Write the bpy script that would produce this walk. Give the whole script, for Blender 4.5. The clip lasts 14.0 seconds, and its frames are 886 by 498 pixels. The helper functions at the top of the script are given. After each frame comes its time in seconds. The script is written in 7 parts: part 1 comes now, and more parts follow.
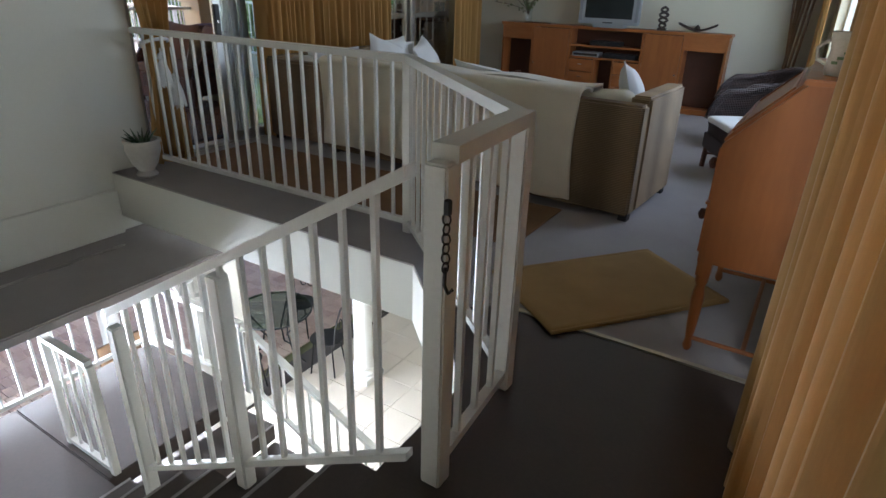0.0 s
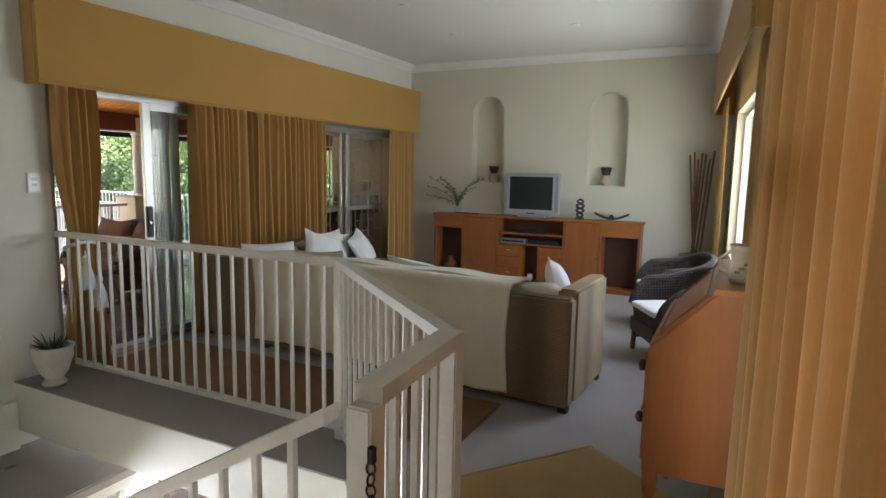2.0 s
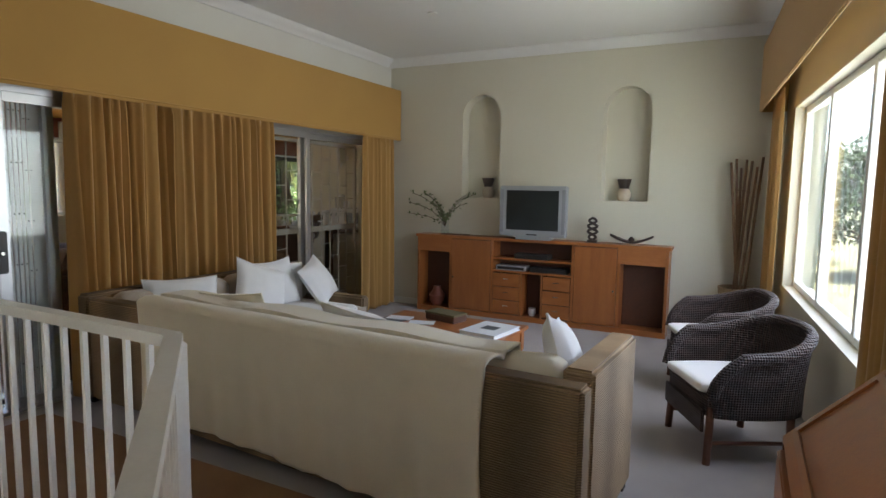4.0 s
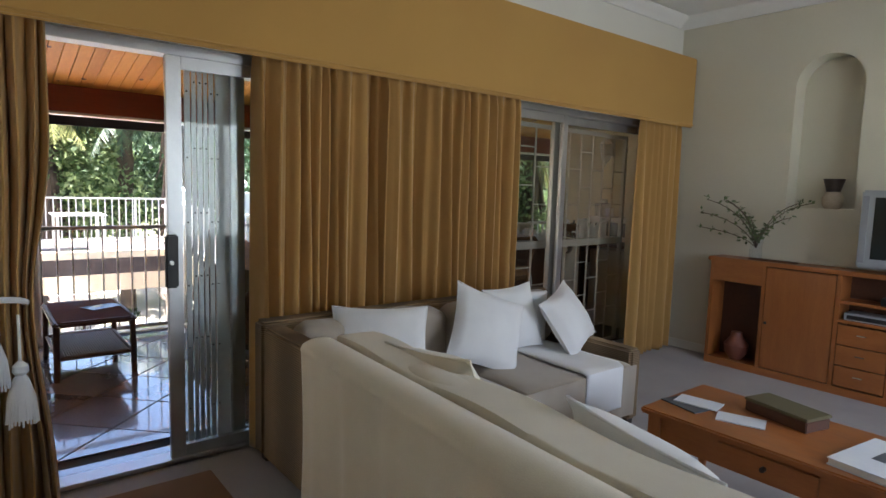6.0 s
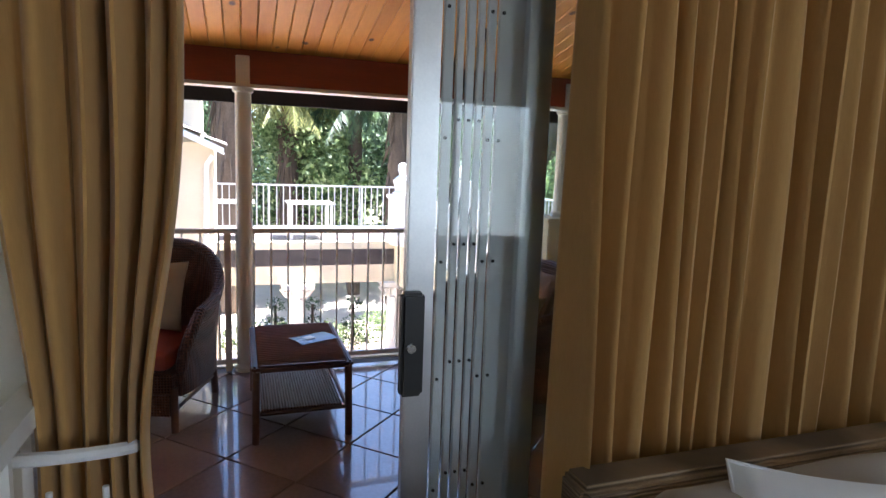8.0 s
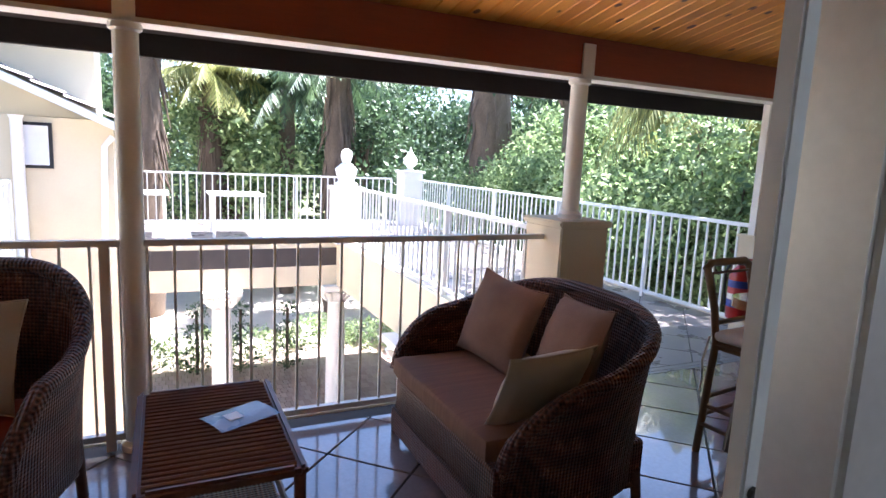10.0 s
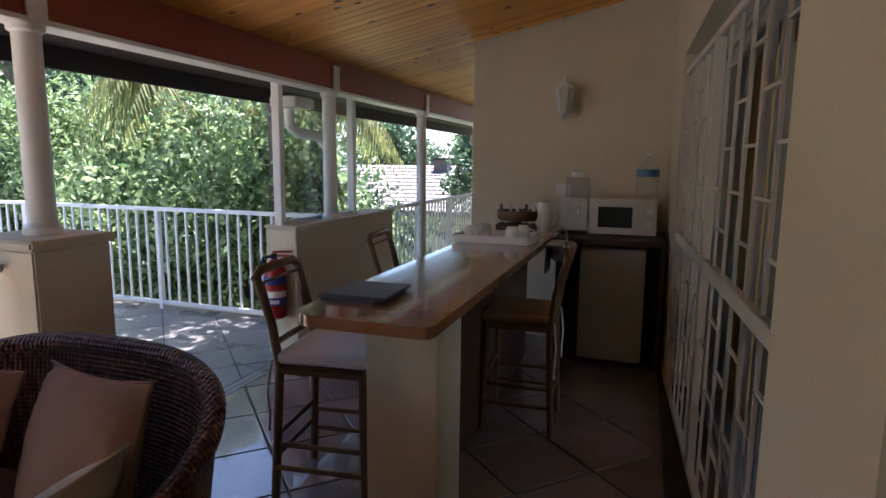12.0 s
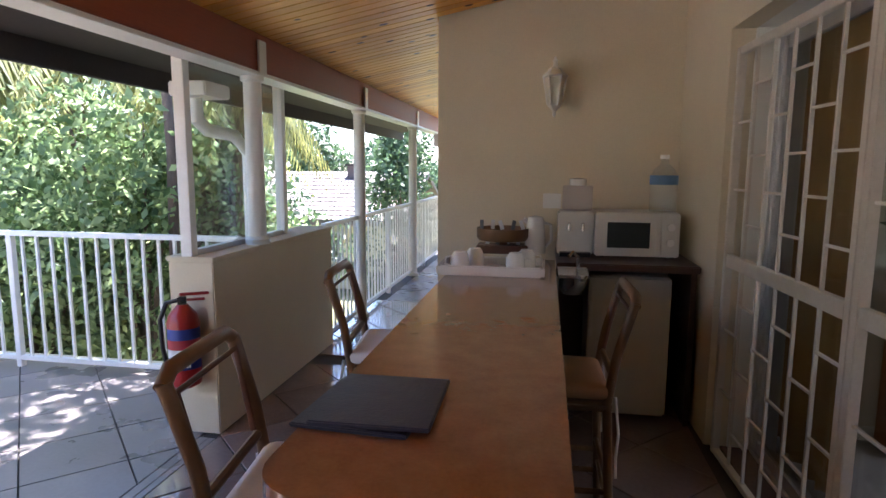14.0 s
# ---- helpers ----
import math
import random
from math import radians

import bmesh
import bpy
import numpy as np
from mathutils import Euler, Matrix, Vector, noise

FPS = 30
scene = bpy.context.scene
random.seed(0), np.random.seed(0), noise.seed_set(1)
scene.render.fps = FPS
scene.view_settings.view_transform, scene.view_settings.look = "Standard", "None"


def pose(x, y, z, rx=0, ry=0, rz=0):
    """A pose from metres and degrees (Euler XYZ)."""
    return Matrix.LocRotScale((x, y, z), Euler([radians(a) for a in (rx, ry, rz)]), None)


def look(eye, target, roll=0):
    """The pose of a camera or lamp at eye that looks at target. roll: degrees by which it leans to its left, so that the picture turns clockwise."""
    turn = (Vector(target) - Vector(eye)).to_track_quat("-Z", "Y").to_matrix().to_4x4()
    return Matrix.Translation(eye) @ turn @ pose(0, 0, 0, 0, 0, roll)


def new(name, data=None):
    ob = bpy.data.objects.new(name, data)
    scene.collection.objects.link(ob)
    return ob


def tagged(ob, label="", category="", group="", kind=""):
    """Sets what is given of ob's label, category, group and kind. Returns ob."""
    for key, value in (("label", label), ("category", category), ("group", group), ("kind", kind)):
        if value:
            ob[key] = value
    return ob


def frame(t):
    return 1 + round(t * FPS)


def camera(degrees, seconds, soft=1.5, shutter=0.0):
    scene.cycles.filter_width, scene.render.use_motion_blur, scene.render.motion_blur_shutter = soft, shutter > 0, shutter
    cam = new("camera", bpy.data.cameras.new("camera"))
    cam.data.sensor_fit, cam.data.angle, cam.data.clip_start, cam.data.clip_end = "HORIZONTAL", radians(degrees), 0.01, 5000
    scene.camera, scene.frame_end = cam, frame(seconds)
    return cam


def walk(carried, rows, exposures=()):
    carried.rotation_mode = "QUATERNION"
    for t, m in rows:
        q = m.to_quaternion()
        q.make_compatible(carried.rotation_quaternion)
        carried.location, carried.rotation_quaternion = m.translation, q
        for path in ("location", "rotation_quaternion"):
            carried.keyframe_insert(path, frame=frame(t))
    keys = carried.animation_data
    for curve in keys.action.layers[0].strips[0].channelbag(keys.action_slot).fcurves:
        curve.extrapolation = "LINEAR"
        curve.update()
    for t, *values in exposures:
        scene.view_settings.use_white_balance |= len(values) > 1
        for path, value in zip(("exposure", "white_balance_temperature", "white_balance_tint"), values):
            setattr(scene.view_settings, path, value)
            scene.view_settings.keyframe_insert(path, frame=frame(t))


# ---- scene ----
cam = camera(73.7, 14.0)
PATH = [
    (0, (4.626, 0.551, 1.412), (3.667, 2.102, 0.592), 1.6),
    (0.5, (4.664, 0.562, 1.509), (3.723, 2.189, 0.823), 1.5),
    (1, (4.655, 0.548, 1.529), (3.734, 2.242, 0.998), 1.5),
    (1.5, (4.64, 0.585, 1.542), (3.737, 2.325, 1.145), 1.2),
    (2, (4.608, 0.65, 1.544), (3.734, 2.43, 1.285), 1.1),
    (2.5, (4.587, 0.907, 1.53), (3.724, 2.699, 1.317), 0.9),
    (2.7, (4.552, 1.045, 1.547), (3.698, 2.841, 1.339), 0.8),
    (5, (3.824, 2.818, 1.503), (2.69, 4.452, 1.29), 1.4),
    (5.5, (3.526, 3.1, 1.502), (2.181, 4.564, 1.289), 1.9),
    (6, (3.208, 3.34, 1.479), (1.655, 4.583, 1.27), 1.8),
    (6.5, (2.823, 3.484, 1.528), (1.091, 4.452, 1.274), 1.7),
    (7, (2.335, 3.601, 1.523), (0.514, 4.387, 1.262), 2.0),
    (7.5, (1.858, 3.716, 1.506), (-0.008, 4.385, 1.237), 1.7),
    (7.7, (1.696, 3.711, 1.515), (-0.178, 4.354, 1.238), 2.0),
    (9.8, (0.266, 3.837, 1.475), (-1.559, 4.602, 1.182), 2.9),
    (10, (0.174, 3.867, 1.471), (-1.61, 4.719, 1.169), 2.7),
    (10.5, (-0.021, 3.972, 1.471), (-1.613, 5.136, 1.139), 2.4),
    (11, (-0.182, 4.061, 1.438), (-1.476, 5.551, 1.11), 2.0),
    (11.5, (-0.275, 4.166, 1.434), (-1.179, 5.925, 1.141), 1.1),
    (12, (-0.459, 4.388, 1.453), (-1.097, 6.261, 1.163), 0.6),
    (12.5, (-0.782, 4.632, 1.425), (-1.271, 6.553, 1.162), 0.4),
    (13, (-0.971, 4.926, 1.436), (-1.409, 6.859, 1.167), 0.5),
    (13.5, (-1.083, 5.143, 1.436), (-1.463, 7.088, 1.168), 0.4),
    (14, (-1.139, 5.278, 1.45), (-1.478, 7.231, 1.181), 0.3),
]
EXPOSURES = [(0.0, 2.85, 5700, 13), (1.5, 3.15, 6250, 14), (2.5, 3.35, 6300, 16), (5.0, 3.2, 6250, 17), (6.5, 3.25, 5950, 17), (7.5, 3.15, 5750, 17), (10.0, 3.1, 5650, 18), (11.0, 2.7, 5650, 18), (12.0, 2.65, 5650, 18), (12.5, 2.9, 5450, 19), (14.0, 3.3, 5750, 20)]
walk(cam, [(t, look(eye, target, roll)) for t, eye, target, roll in PATH], EXPOSURES)

# ---- world, sun, window light ----
world = bpy.data.worlds.new("sky")
scene.world = world
world.use_nodes = True
wn = world.node_tree
sky = wn.nodes.new("ShaderNodeTexSky")
sky.sky_type, sky.sun_disc = "NISHITA", False
sky.sun_elevation, sky.sun_rotation = radians(69), radians(-6)
bg = wn.nodes["Background"]
bg.inputs[1].default_value = 0.075
wn.links.new(sky.outputs[0], bg.inputs[0])
sun_data = bpy.data.lights.new("sun", "SUN")
sun_data.energy, sun_data.angle, sun_data.color = 5.0, radians(0.5), (1.0, 0.95, 0.87)
sun = new("sun", sun_data)
sun.matrix_world = look((0, 0, 30), (20 * math.sin(radians(6)), -20 * math.cos(radians(6)), 30 - 20 * math.tan(radians(69))))


def window_light(name, loc, target, w, h, watts, color=(0.93, 0.97, 1.0)):
    d = bpy.data.lights.new(name, "AREA")
    d.shape, d.size, d.size_y, d.energy, d.color = "RECTANGLE", w, h, watts, color
    o = new(name, d)
    o.matrix_world = look(loc, target)
    return o


window_light("window_daylight", (4.86, 6.7, 1.45), (0, 6.3, 1.2), 2.6, 1.7, 8)
window_light("landing_daylight", (5.12, 1.75, 1.25), (4, 1.75, 1.2), 1.0, 1.9, 9.5)
window_light("stair_daylight", (-0.5, 2.3, -2.0), (4, 2.4, -1.2), 2.6, 1.7, 95)


# ---- mesh helpers ----
def part(name, bm, material, parent=None, label="", smooth=40, bevel=0.0, segs=2):
    me = bpy.data.meshes.new(name)
    if bevel:
        edges = [e for e in bm.edges if len(e.link_faces) == 2 and e.calc_face_angle(0) > 0.6]
        bmesh.ops.bevel(bm, geom=edges, offset=bevel, segments=segs, affect="EDGES", clamp_overlap=True)
    bmesh.ops.recalc_face_normals(bm, faces=bm.faces)
    if smooth:
        for f in bm.faces:
            f.smooth = True
        lim = radians(smooth)
        for e in bm.edges:
            if len(e.link_faces) == 2 and e.calc_face_angle(0) > lim:
                e.smooth = False
    bm.to_mesh(me)
    bm.free()
    me.materials.append(material)
    ob = new(name, me)
    if parent is not None:
        ob.parent = parent
    if label:
        ob["label"] = label
    return ob


def thing(name, x, y, z, label, category, group="", rz=0, kind=""):
    e = new(name)
    e.empty_display_size = 0.1
    e.matrix_basis = pose(x, y, z, 0, 0, rz)
    return tagged(e, label, category, group, kind)


def setting(name, bm, material, label, category, **kw):
    return tagged(part(name, bm, material, None, **kw), label, category, kind="structure")


def box(bm, x0, x1, y0, y1, z0, z1, m=None):
    c = Matrix.Translation(((x0 + x1) / 2, (y0 + y1) / 2, (z0 + z1) / 2)) @ Matrix.Diagonal((abs(x1 - x0), abs(y1 - y0), abs(z1 - z0), 1))
    bmesh.ops.create_cube(bm, size=1, matrix=(m @ c) if m else c)
    return bm


def boxes(*specs):
    bm = bmesh.new()
    for s in specs:
        box(bm, *s)
    return bm


def rod(bm, a, b, r, r2=None, seg=10, square=False):
    a, b = Vector(a), Vector(b)
    d = b - a
    q = d.to_track_quat("Z", "Y").to_matrix().to_4x4()
    m = Matrix.Translation((a + b) / 2) @ q
    if square:
        m = m @ pose(0, 0, 0, 0, 0, 45)
        seg = 4
        r, r2 = r * 1.414, (r2 or r) * 1.414
    bmesh.ops.create_cone(bm, cap_ends=True, segments=seg, radius1=r, radius2=r if r2 is None else r2, depth=d.length, matrix=m)
    return bm


def rods(pairs, r, seg=8, square=False):
    bm = bmesh.new()
    for a, b in pairs:
        rod(bm, a, b, r, None, seg, square)
    return bm


def lathe(profile, seg=24, bm=None, at=(0, 0, 0)):
    """Turns (radius, height) pairs round the z axis."""
    bm = bm or bmesh.new()
    rings = []
    for r, z in profile:
        rings.append([bm.verts.new((at[0] + max(r, 1e-4) * math.cos(2 * math.pi * i / seg), at[1] + max(r, 1e-4) * math.sin(2 * math.pi * i / seg), at[2] + z)) for i in range(seg)])
    for a, b in zip(rings, rings[1:]):
        for i in range(seg):
            bm.faces.new((a[i], a[(i + 1) % seg], b[(i + 1) % seg], b[i]))
    bm.faces.new(rings[0][::-1])
    bm.faces.new(rings[-1])
    return bm


def sweep(points, r, seg=8, bm=None, closed=False):
    """A round bar along points; r may be one radius or a list."""
    bm = bm or bmesh.new()
    pts = [Vector(p) for p in points]
    rings = []
    n = len(pts)
    side = None
    for i, p in enumerate(pts):
        a = pts[i - 1] if (i or closed) else p
        b = pts[(i + 1) % n] if (i < n - 1 or closed) else p
        t = (b - a).normalized()
        if side is None:
            side = t.orthogonal().normalized()
        side = (side - t * side.dot(t)).normalized()
        up = t.cross(side)
        rr = r[i] if isinstance(r, (list, tuple)) else r
        rings.append([bm.verts.new(p + side * rr * math.cos(2 * math.pi * k / seg) + up * rr * math.sin(2 * math.pi * k / seg)) for k in range(seg)])
    for i in range(n if closed else n - 1):
        a, b = rings[i], rings[(i + 1) % n]
        for k in range(seg):
            bm.faces.new((a[k], a[(k + 1) % seg], b[(k + 1) % seg], b[k]))
    if not closed:
        bm.faces.new(rings[0][::-1])
        bm.faces.new(rings[-1])
    return bm


def grid(nu, nv, f, bm=None, loop_u=False):
    """A sheet of quads through f(u, v), both 0 to 1."""
    bm = bm or bmesh.new()
    vs = [[bm.verts.new(f(i / nu, j / nv)) for j in range(nv + 1)] for i in range(nu + (0 if loop_u else 1))]
    k = len(vs)
    for i in range(nu):
        for j in range(nv):
            bm.faces.new((vs[i][j], vs[(i + 1) % k][j], vs[(i + 1) % k][j + 1], vs[i][j + 1]))
    return bm


def thicken(ob, t):
    m = ob.modifiers.new("thickness", "SOLIDIFY")
    m.thickness, m.offset = t, 0
    return ob


def prism(poly, z0, z1, bm=None):
    bm = bm or bmesh.new()
    lo = [bm.verts.new((x, y, z0)) for x, y in poly]
    hi = [bm.verts.new((x, y, z1)) for x, y in poly]
    n = len(poly)
    bm.faces.new(lo[::-1])
    bm.faces.new(hi)
    for i in range(n):
        bm.faces.new((lo[i], lo[(i + 1) % n], hi[(i + 1) % n], hi[i]))
    return bm


def rnd(a, b):
    return random.uniform(a, b)


# ---- materials ----
def mat(name, color, color2=None, rough=0.6, metal=0.0, scale=6.0, fine=60.0, bump=0.1, stretch=(1, 1, 1), island=0.0, objrand=0.0, sheen=0.0, world_space=False, coat=0.0, trans=0.0, detail=5.0):
    m = bpy.data.materials.new(name)
    m.use_nodes = True
    nt = m.node_tree
    nd, ln = nt.nodes, nt.links
    p = nd["Principled BSDF"]
    if color2 is None:
        color2 = tuple(c * 0.8 for c in color)
    if world_space:
        src = nd.new("ShaderNodeNewGeometry").outputs["Position"]
    else:
        src = nd.new("ShaderNodeTexCoord").outputs["Object"]
    mp = nd.new("ShaderNodeMapping")
    mp.inputs["Scale"].default_value = stretch
    ln.new(src, mp.inputs[0])
    big, small = nd.new("ShaderNodeTexNoise"), nd.new("ShaderNodeTexNoise")
    big.inputs["Scale"].default_value, big.inputs["Detail"].default_value = scale, detail
    small.inputs["Scale"].default_value, small.inputs["Detail"].default_value = fine, 3
    ln.new(mp.outputs[0], big.inputs["Vector"])
    ln.new(mp.outputs[0], small.inputs["Vector"])
    mixv = nd.new("ShaderNodeMath")
    mixv.operation = "MULTIPLY_ADD"
    mixv.inputs[1].default_value = 0.35
    ln.new(small.outputs[0], mixv.inputs[0])
    half = nd.new("ShaderNodeMath")
    half.operation = "MULTIPLY"
    half.inputs[1].default_value = 0.65
    ln.new(big.outputs[0], half.inputs[0])
    ln.new(half.outputs[0], mixv.inputs[2])
    fac = mixv.outputs[0]
    if island or objrand:
        g = nd.new("ShaderNodeNewGeometry").outputs["Random Per Island"] if island else nd.new("ShaderNodeObjectInfo").outputs["Random"]
        ma = nd.new("ShaderNodeMath")
        ma.operation = "MULTIPLY_ADD"
        ma.inputs[1].default_value = island or objrand
        ln.new(g, ma.inputs[0])
        sub = nd.new("ShaderNodeMath")
        sub.operation = "SUBTRACT"
        sub.inputs[1].default_value = (island or objrand) / 2
        ln.new(fac, sub.inputs[0])
        ln.new(sub.outputs[0], ma.inputs[2])
        fac = ma.outputs[0]
    ramp = nd.new("ShaderNodeValToRGB")
    ramp.color_ramp.elements[0].position, ramp.color_ramp.elements[1].position = 0.28, 0.72
    ramp.color_ramp.elements[0].color, ramp.color_ramp.elements[1].color = (*color2, 1), (*color, 1)
    ln.new(fac, ramp.inputs[0])
    ln.new(ramp.outputs[0], p.inputs["Base Color"])
    rr = nd.new("ShaderNodeMapRange")
    rr.inputs["To Min"].default_value, rr.inputs["To Max"].default_value = max(rough - 0.08, 0.02), min(rough + 0.1, 1)
    ln.new(big.outputs[0], rr.inputs["Value"])
    ln.new(rr.outputs[0], p.inputs["Roughness"])
    p.inputs["Metallic"].default_value = metal
    p.inputs["Sheen Weight"].default_value = sheen
    p.inputs["Coat Weight"].default_value = coat
    p.inputs["Transmission Weight"].default_value = trans
    if bump:
        b = nd.new("ShaderNodeBump")
        b.inputs["Strength"].default_value, b.inputs["Distance"].default_value = bump, 0.01
        ln.new(fac, b.inputs["Height"])
        ln.new(b.outputs[0], p.inputs["Normal"])
    return m


def weave(name, c1, c2, scale, rough=0.6, bump=0.6, stretch=(1, 1, 1)):
    """Woven strands: two crossed wave textures."""
    m = mat(name, c1, c2, rough, bump=0, scale=8, fine=90)
    nt = m.node_tree
    nd, ln = nt.nodes, nt.links
    p = nd["Principled BSDF"]
    tc = nd.new("ShaderNodeTexCoord")
    hs = []
    for d in ("X", "Y", "Z"):
        w = nd.new("ShaderNodeTexWave")
        w.bands_direction = d
        w.inputs["Scale"].default_value = scale * stretch["XYZ".index(d)]
        w.inputs["Distortion"].default_value = 0.6
        ln.new(tc.outputs["Object"], w.inputs["Vector"])
        hs.append(w.outputs["Fac"])
    a, b = nd.new("ShaderNodeMath"), nd.new("ShaderNodeMath")
    ln.new(hs[0], a.inputs[0]), ln.new(hs[1], a.inputs[1])
    ln.new(a.outputs[0], b.inputs[0]), ln.new(hs[2], b.inputs[1])
    bp = nd.new("ShaderNodeBump")
    bp.inputs["Strength"].default_value, bp.inputs["Distance"].default_value = bump, 0.012
    ln.new(b.outputs[0], bp.inputs["Height"])
    ln.new(bp.outputs[0], p.inputs["Normal"])
    # low creases between strands darkened: their shade is mixed into the colour
    mx = nd.new("ShaderNodeMix")
    mx.data_type = "RGBA"
    mr = nd.new("ShaderNodeMapRange")
    mr.inputs["From Min"].default_value, mr.inputs["From Max"].default_value = 0.6, 2.2
    ln.new(b.outputs[0], mr.inputs["Value"])
    ln.new(mr.outputs[0], mx.inputs[0])
    mx.inputs[6].default_value = (*[c * 0.35 for c in c2], 1)
    ln.new(p.inputs["Base Color"].links[0].from_socket, mx.inputs[7])
    ln.new(mx.outputs[2], p.inputs["Base Color"])
    return m


def glass(name, tint=(0.95, 0.98, 0.97), rough=0.0, sheen=0.55):
    m = bpy.data.materials.new(name)
    m.use_nodes = True
    nd, ln = m.node_tree.nodes, m.node_tree.links
    nd.remove(nd["Principled BSDF"])
    t, g, mx, fr = nd.new("ShaderNodeBsdfTransparent"), nd.new("ShaderNodeBsdfGlossy"), nd.new("ShaderNodeMixShader"), nd.new("ShaderNodeMath")
    lay = nd.new("ShaderNodeLayerWeight")
    fr.operation, fr.inputs[1].default_value = "POWER", 3.0
    sc = nd.new("ShaderNodeMath")
    sc.operation, sc.inputs[1].default_value, sc.inputs[2].default_value = "MULTIPLY_ADD", sheen, 0.032
    ln.new(lay.outputs["Facing"], fr.inputs[0]), ln.new(fr.outputs[0], sc.inputs[0])
    t.inputs[0].default_value = (*tint, 1)
    g.inputs["Roughness"].default_value = rough
    ln.new(sc.outputs[0], mx.inputs[0]), ln.new(t.outputs[0], mx.inputs[1]), ln.new(g.outputs[0], mx.inputs[2])
    ln.new(mx.outputs[0], nd["Material Output"].inputs[0])
    return m


def leafy(name, c1, c2, trans=0.3):
    m = mat(name, c1, c2, 0.5, island=0.6, scale=1.5, fine=12, bump=0, world_space=True)
    nd, ln = m.node_tree.nodes, m.node_tree.links
    p = nd["Principled BSDF"]
    tr, mx = nd.new("ShaderNodeBsdfTranslucent"), nd.new("ShaderNodeMixShader")
    ln.new(p.inputs["Base Color"].links[0].from_socket, tr.inputs[0])
    mx.inputs[0].default_value = trans
    ln.new(p.outputs[0], mx.inputs[1]), ln.new(tr.outputs[0], mx.inputs[2])
    ln.new(mx.outputs[0], nd["Material Output"].inputs[0])
    return m


WALL = mat("cream_wall_paint", (0.66, 0.63, 0.52), (0.60, 0.57, 0.46), 0.75, scale=1.2, fine=140, bump=0.06, world_space=True)
WHITEWALL = mat("white_wall_paint", (0.74, 0.74, 0.68), (0.68, 0.67, 0.61), 0.7, scale=1.5, fine=120, bump=0.05, world_space=True)
OUTWALL = mat("cream_plaster", (0.69, 0.62, 0.46), (0.60, 0.53, 0.38), 0.85, scale=1.6, fine=90, bump=0.15, world_space=True)
CEIL = mat("ceiling_paint", (0.78, 0.78, 0.76), (0.74, 0.74, 0.71), 0.6, scale=1, fine=100, bump=0.03, world_space=True)
WHITE = mat("white_gloss_paint", (0.80, 0.80, 0.77), (0.70, 0.69, 0.65), 0.35, scale=5, fine=70, bump=0.05)
CARPET = mat("grey_beige_carpet", (0.38, 0.355, 0.34), (0.29, 0.265, 0.255), 0.95, scale=3, fine=450, bump=0.5, sheen=0.2, world_space=True)
DARKFLOOR = mat("dark_brown_floor", (0.075, 0.055, 0.045), (0.045, 0.034, 0.03), 0.42, scale=4, fine=60, bump=0.06, world_space=True)
RUG = mat("sisal_rug", (0.38, 0.24, 0.085), (0.28, 0.17, 0.055), 0.95, scale=5, fine=350, bump=0.6, world_space=True)
CURTAIN = mat("ochre_curtain_cloth", (0.57, 0.335, 0.105), (0.46, 0.26, 0.075), 0.8, scale=3, fine=260, bump=0.12, sheen=0.35, stretch=(1, 1, 0.12))
_nd, _ln = CURTAIN.node_tree.nodes, CURTAIN.node_tree.links
_t, _m = _nd.new("ShaderNodeBsdfTranslucent"), _nd.new("ShaderNodeMixShader")
_m.inputs[0].default_value = 0.16
_ln.new(_nd["Principled BSDF"].inputs["Base Color"].links[0].from_socket, _t.inputs[0])
_ln.new(_nd["Principled BSDF"].outputs[0], _m.inputs[1]), _ln.new(_t.outputs[0], _m.inputs[2])
_ln.new(_m.outputs[0], _nd["Material Output"].inputs[0])
PELMET = mat("ochre_pelmet_cloth", (0.50, 0.29, 0.075), (0.45, 0.25, 0.06), 0.8, scale=2, fine=300, bump=0.12, sheen=0.2)
ALU = mat("silver_aluminium", (0.62, 0.63, 0.64), (0.5, 0.51, 0.53), 0.35, 0.85, scale=8, fine=150, bump=0.02)
BLACK = mat("black_plastic", (0.02, 0.02, 0.02), (0.012, 0.012, 0.012), 0.4, bump=0.03)
GLASS = glass("clear_glass")
# dimmer copy of the clear glass: shade and weak reflection set by hand
DOORGLASS = glass("shaded_door_glass", (0.80, 0.81, 0.79), 0.0, 0.16)
PINE = mat("varnished_pine", (0.86, 0.42, 0.06), (0.66, 0.27, 0.03), 0.4, scale=2.2, fine=26, bump=0.08, stretch=(0.18, 2.2, 2.2), island=0.5)
BEAM = mat("red_brown_beam", (0.30, 0.060, 0.020), (0.20, 0.036, 0.012), 0.5, scale=4, fine=50, bump=0.1, stretch=(2, 0.15, 2))
DARKWOOD = mat("dark_eave_timber", (0.05, 0.04, 0.035), (0.03, 0.025, 0.022), 0.8, scale=4, fine=40)
TILE = mat("terracotta_grey_tile", (0.26, 0.19, 0.175), (0.165, 0.12, 0.11), 0.2, scale=3, fine=45, bump=0.05, objrand=0.35, world_space=True, coat=0.8)
TILE2 = mat("walkway_tile", (0.24, 0.21, 0.20), (0.17, 0.148, 0.145), 0.28, scale=3, fine=45, bump=0.08, island=0.35, world_space=True)
GROUT = mat("dark_grout", (0.07, 0.06, 0.055), (0.05, 0.042, 0.04), 0.9, world_space=True)
PALETILE = mat("pale_floor_tile", (0.66, 0.60, 0.50), (0.58, 0.52, 0.43), 0.35, scale=3, fine=40, bump=0.05, island=0.3, world_space=True)
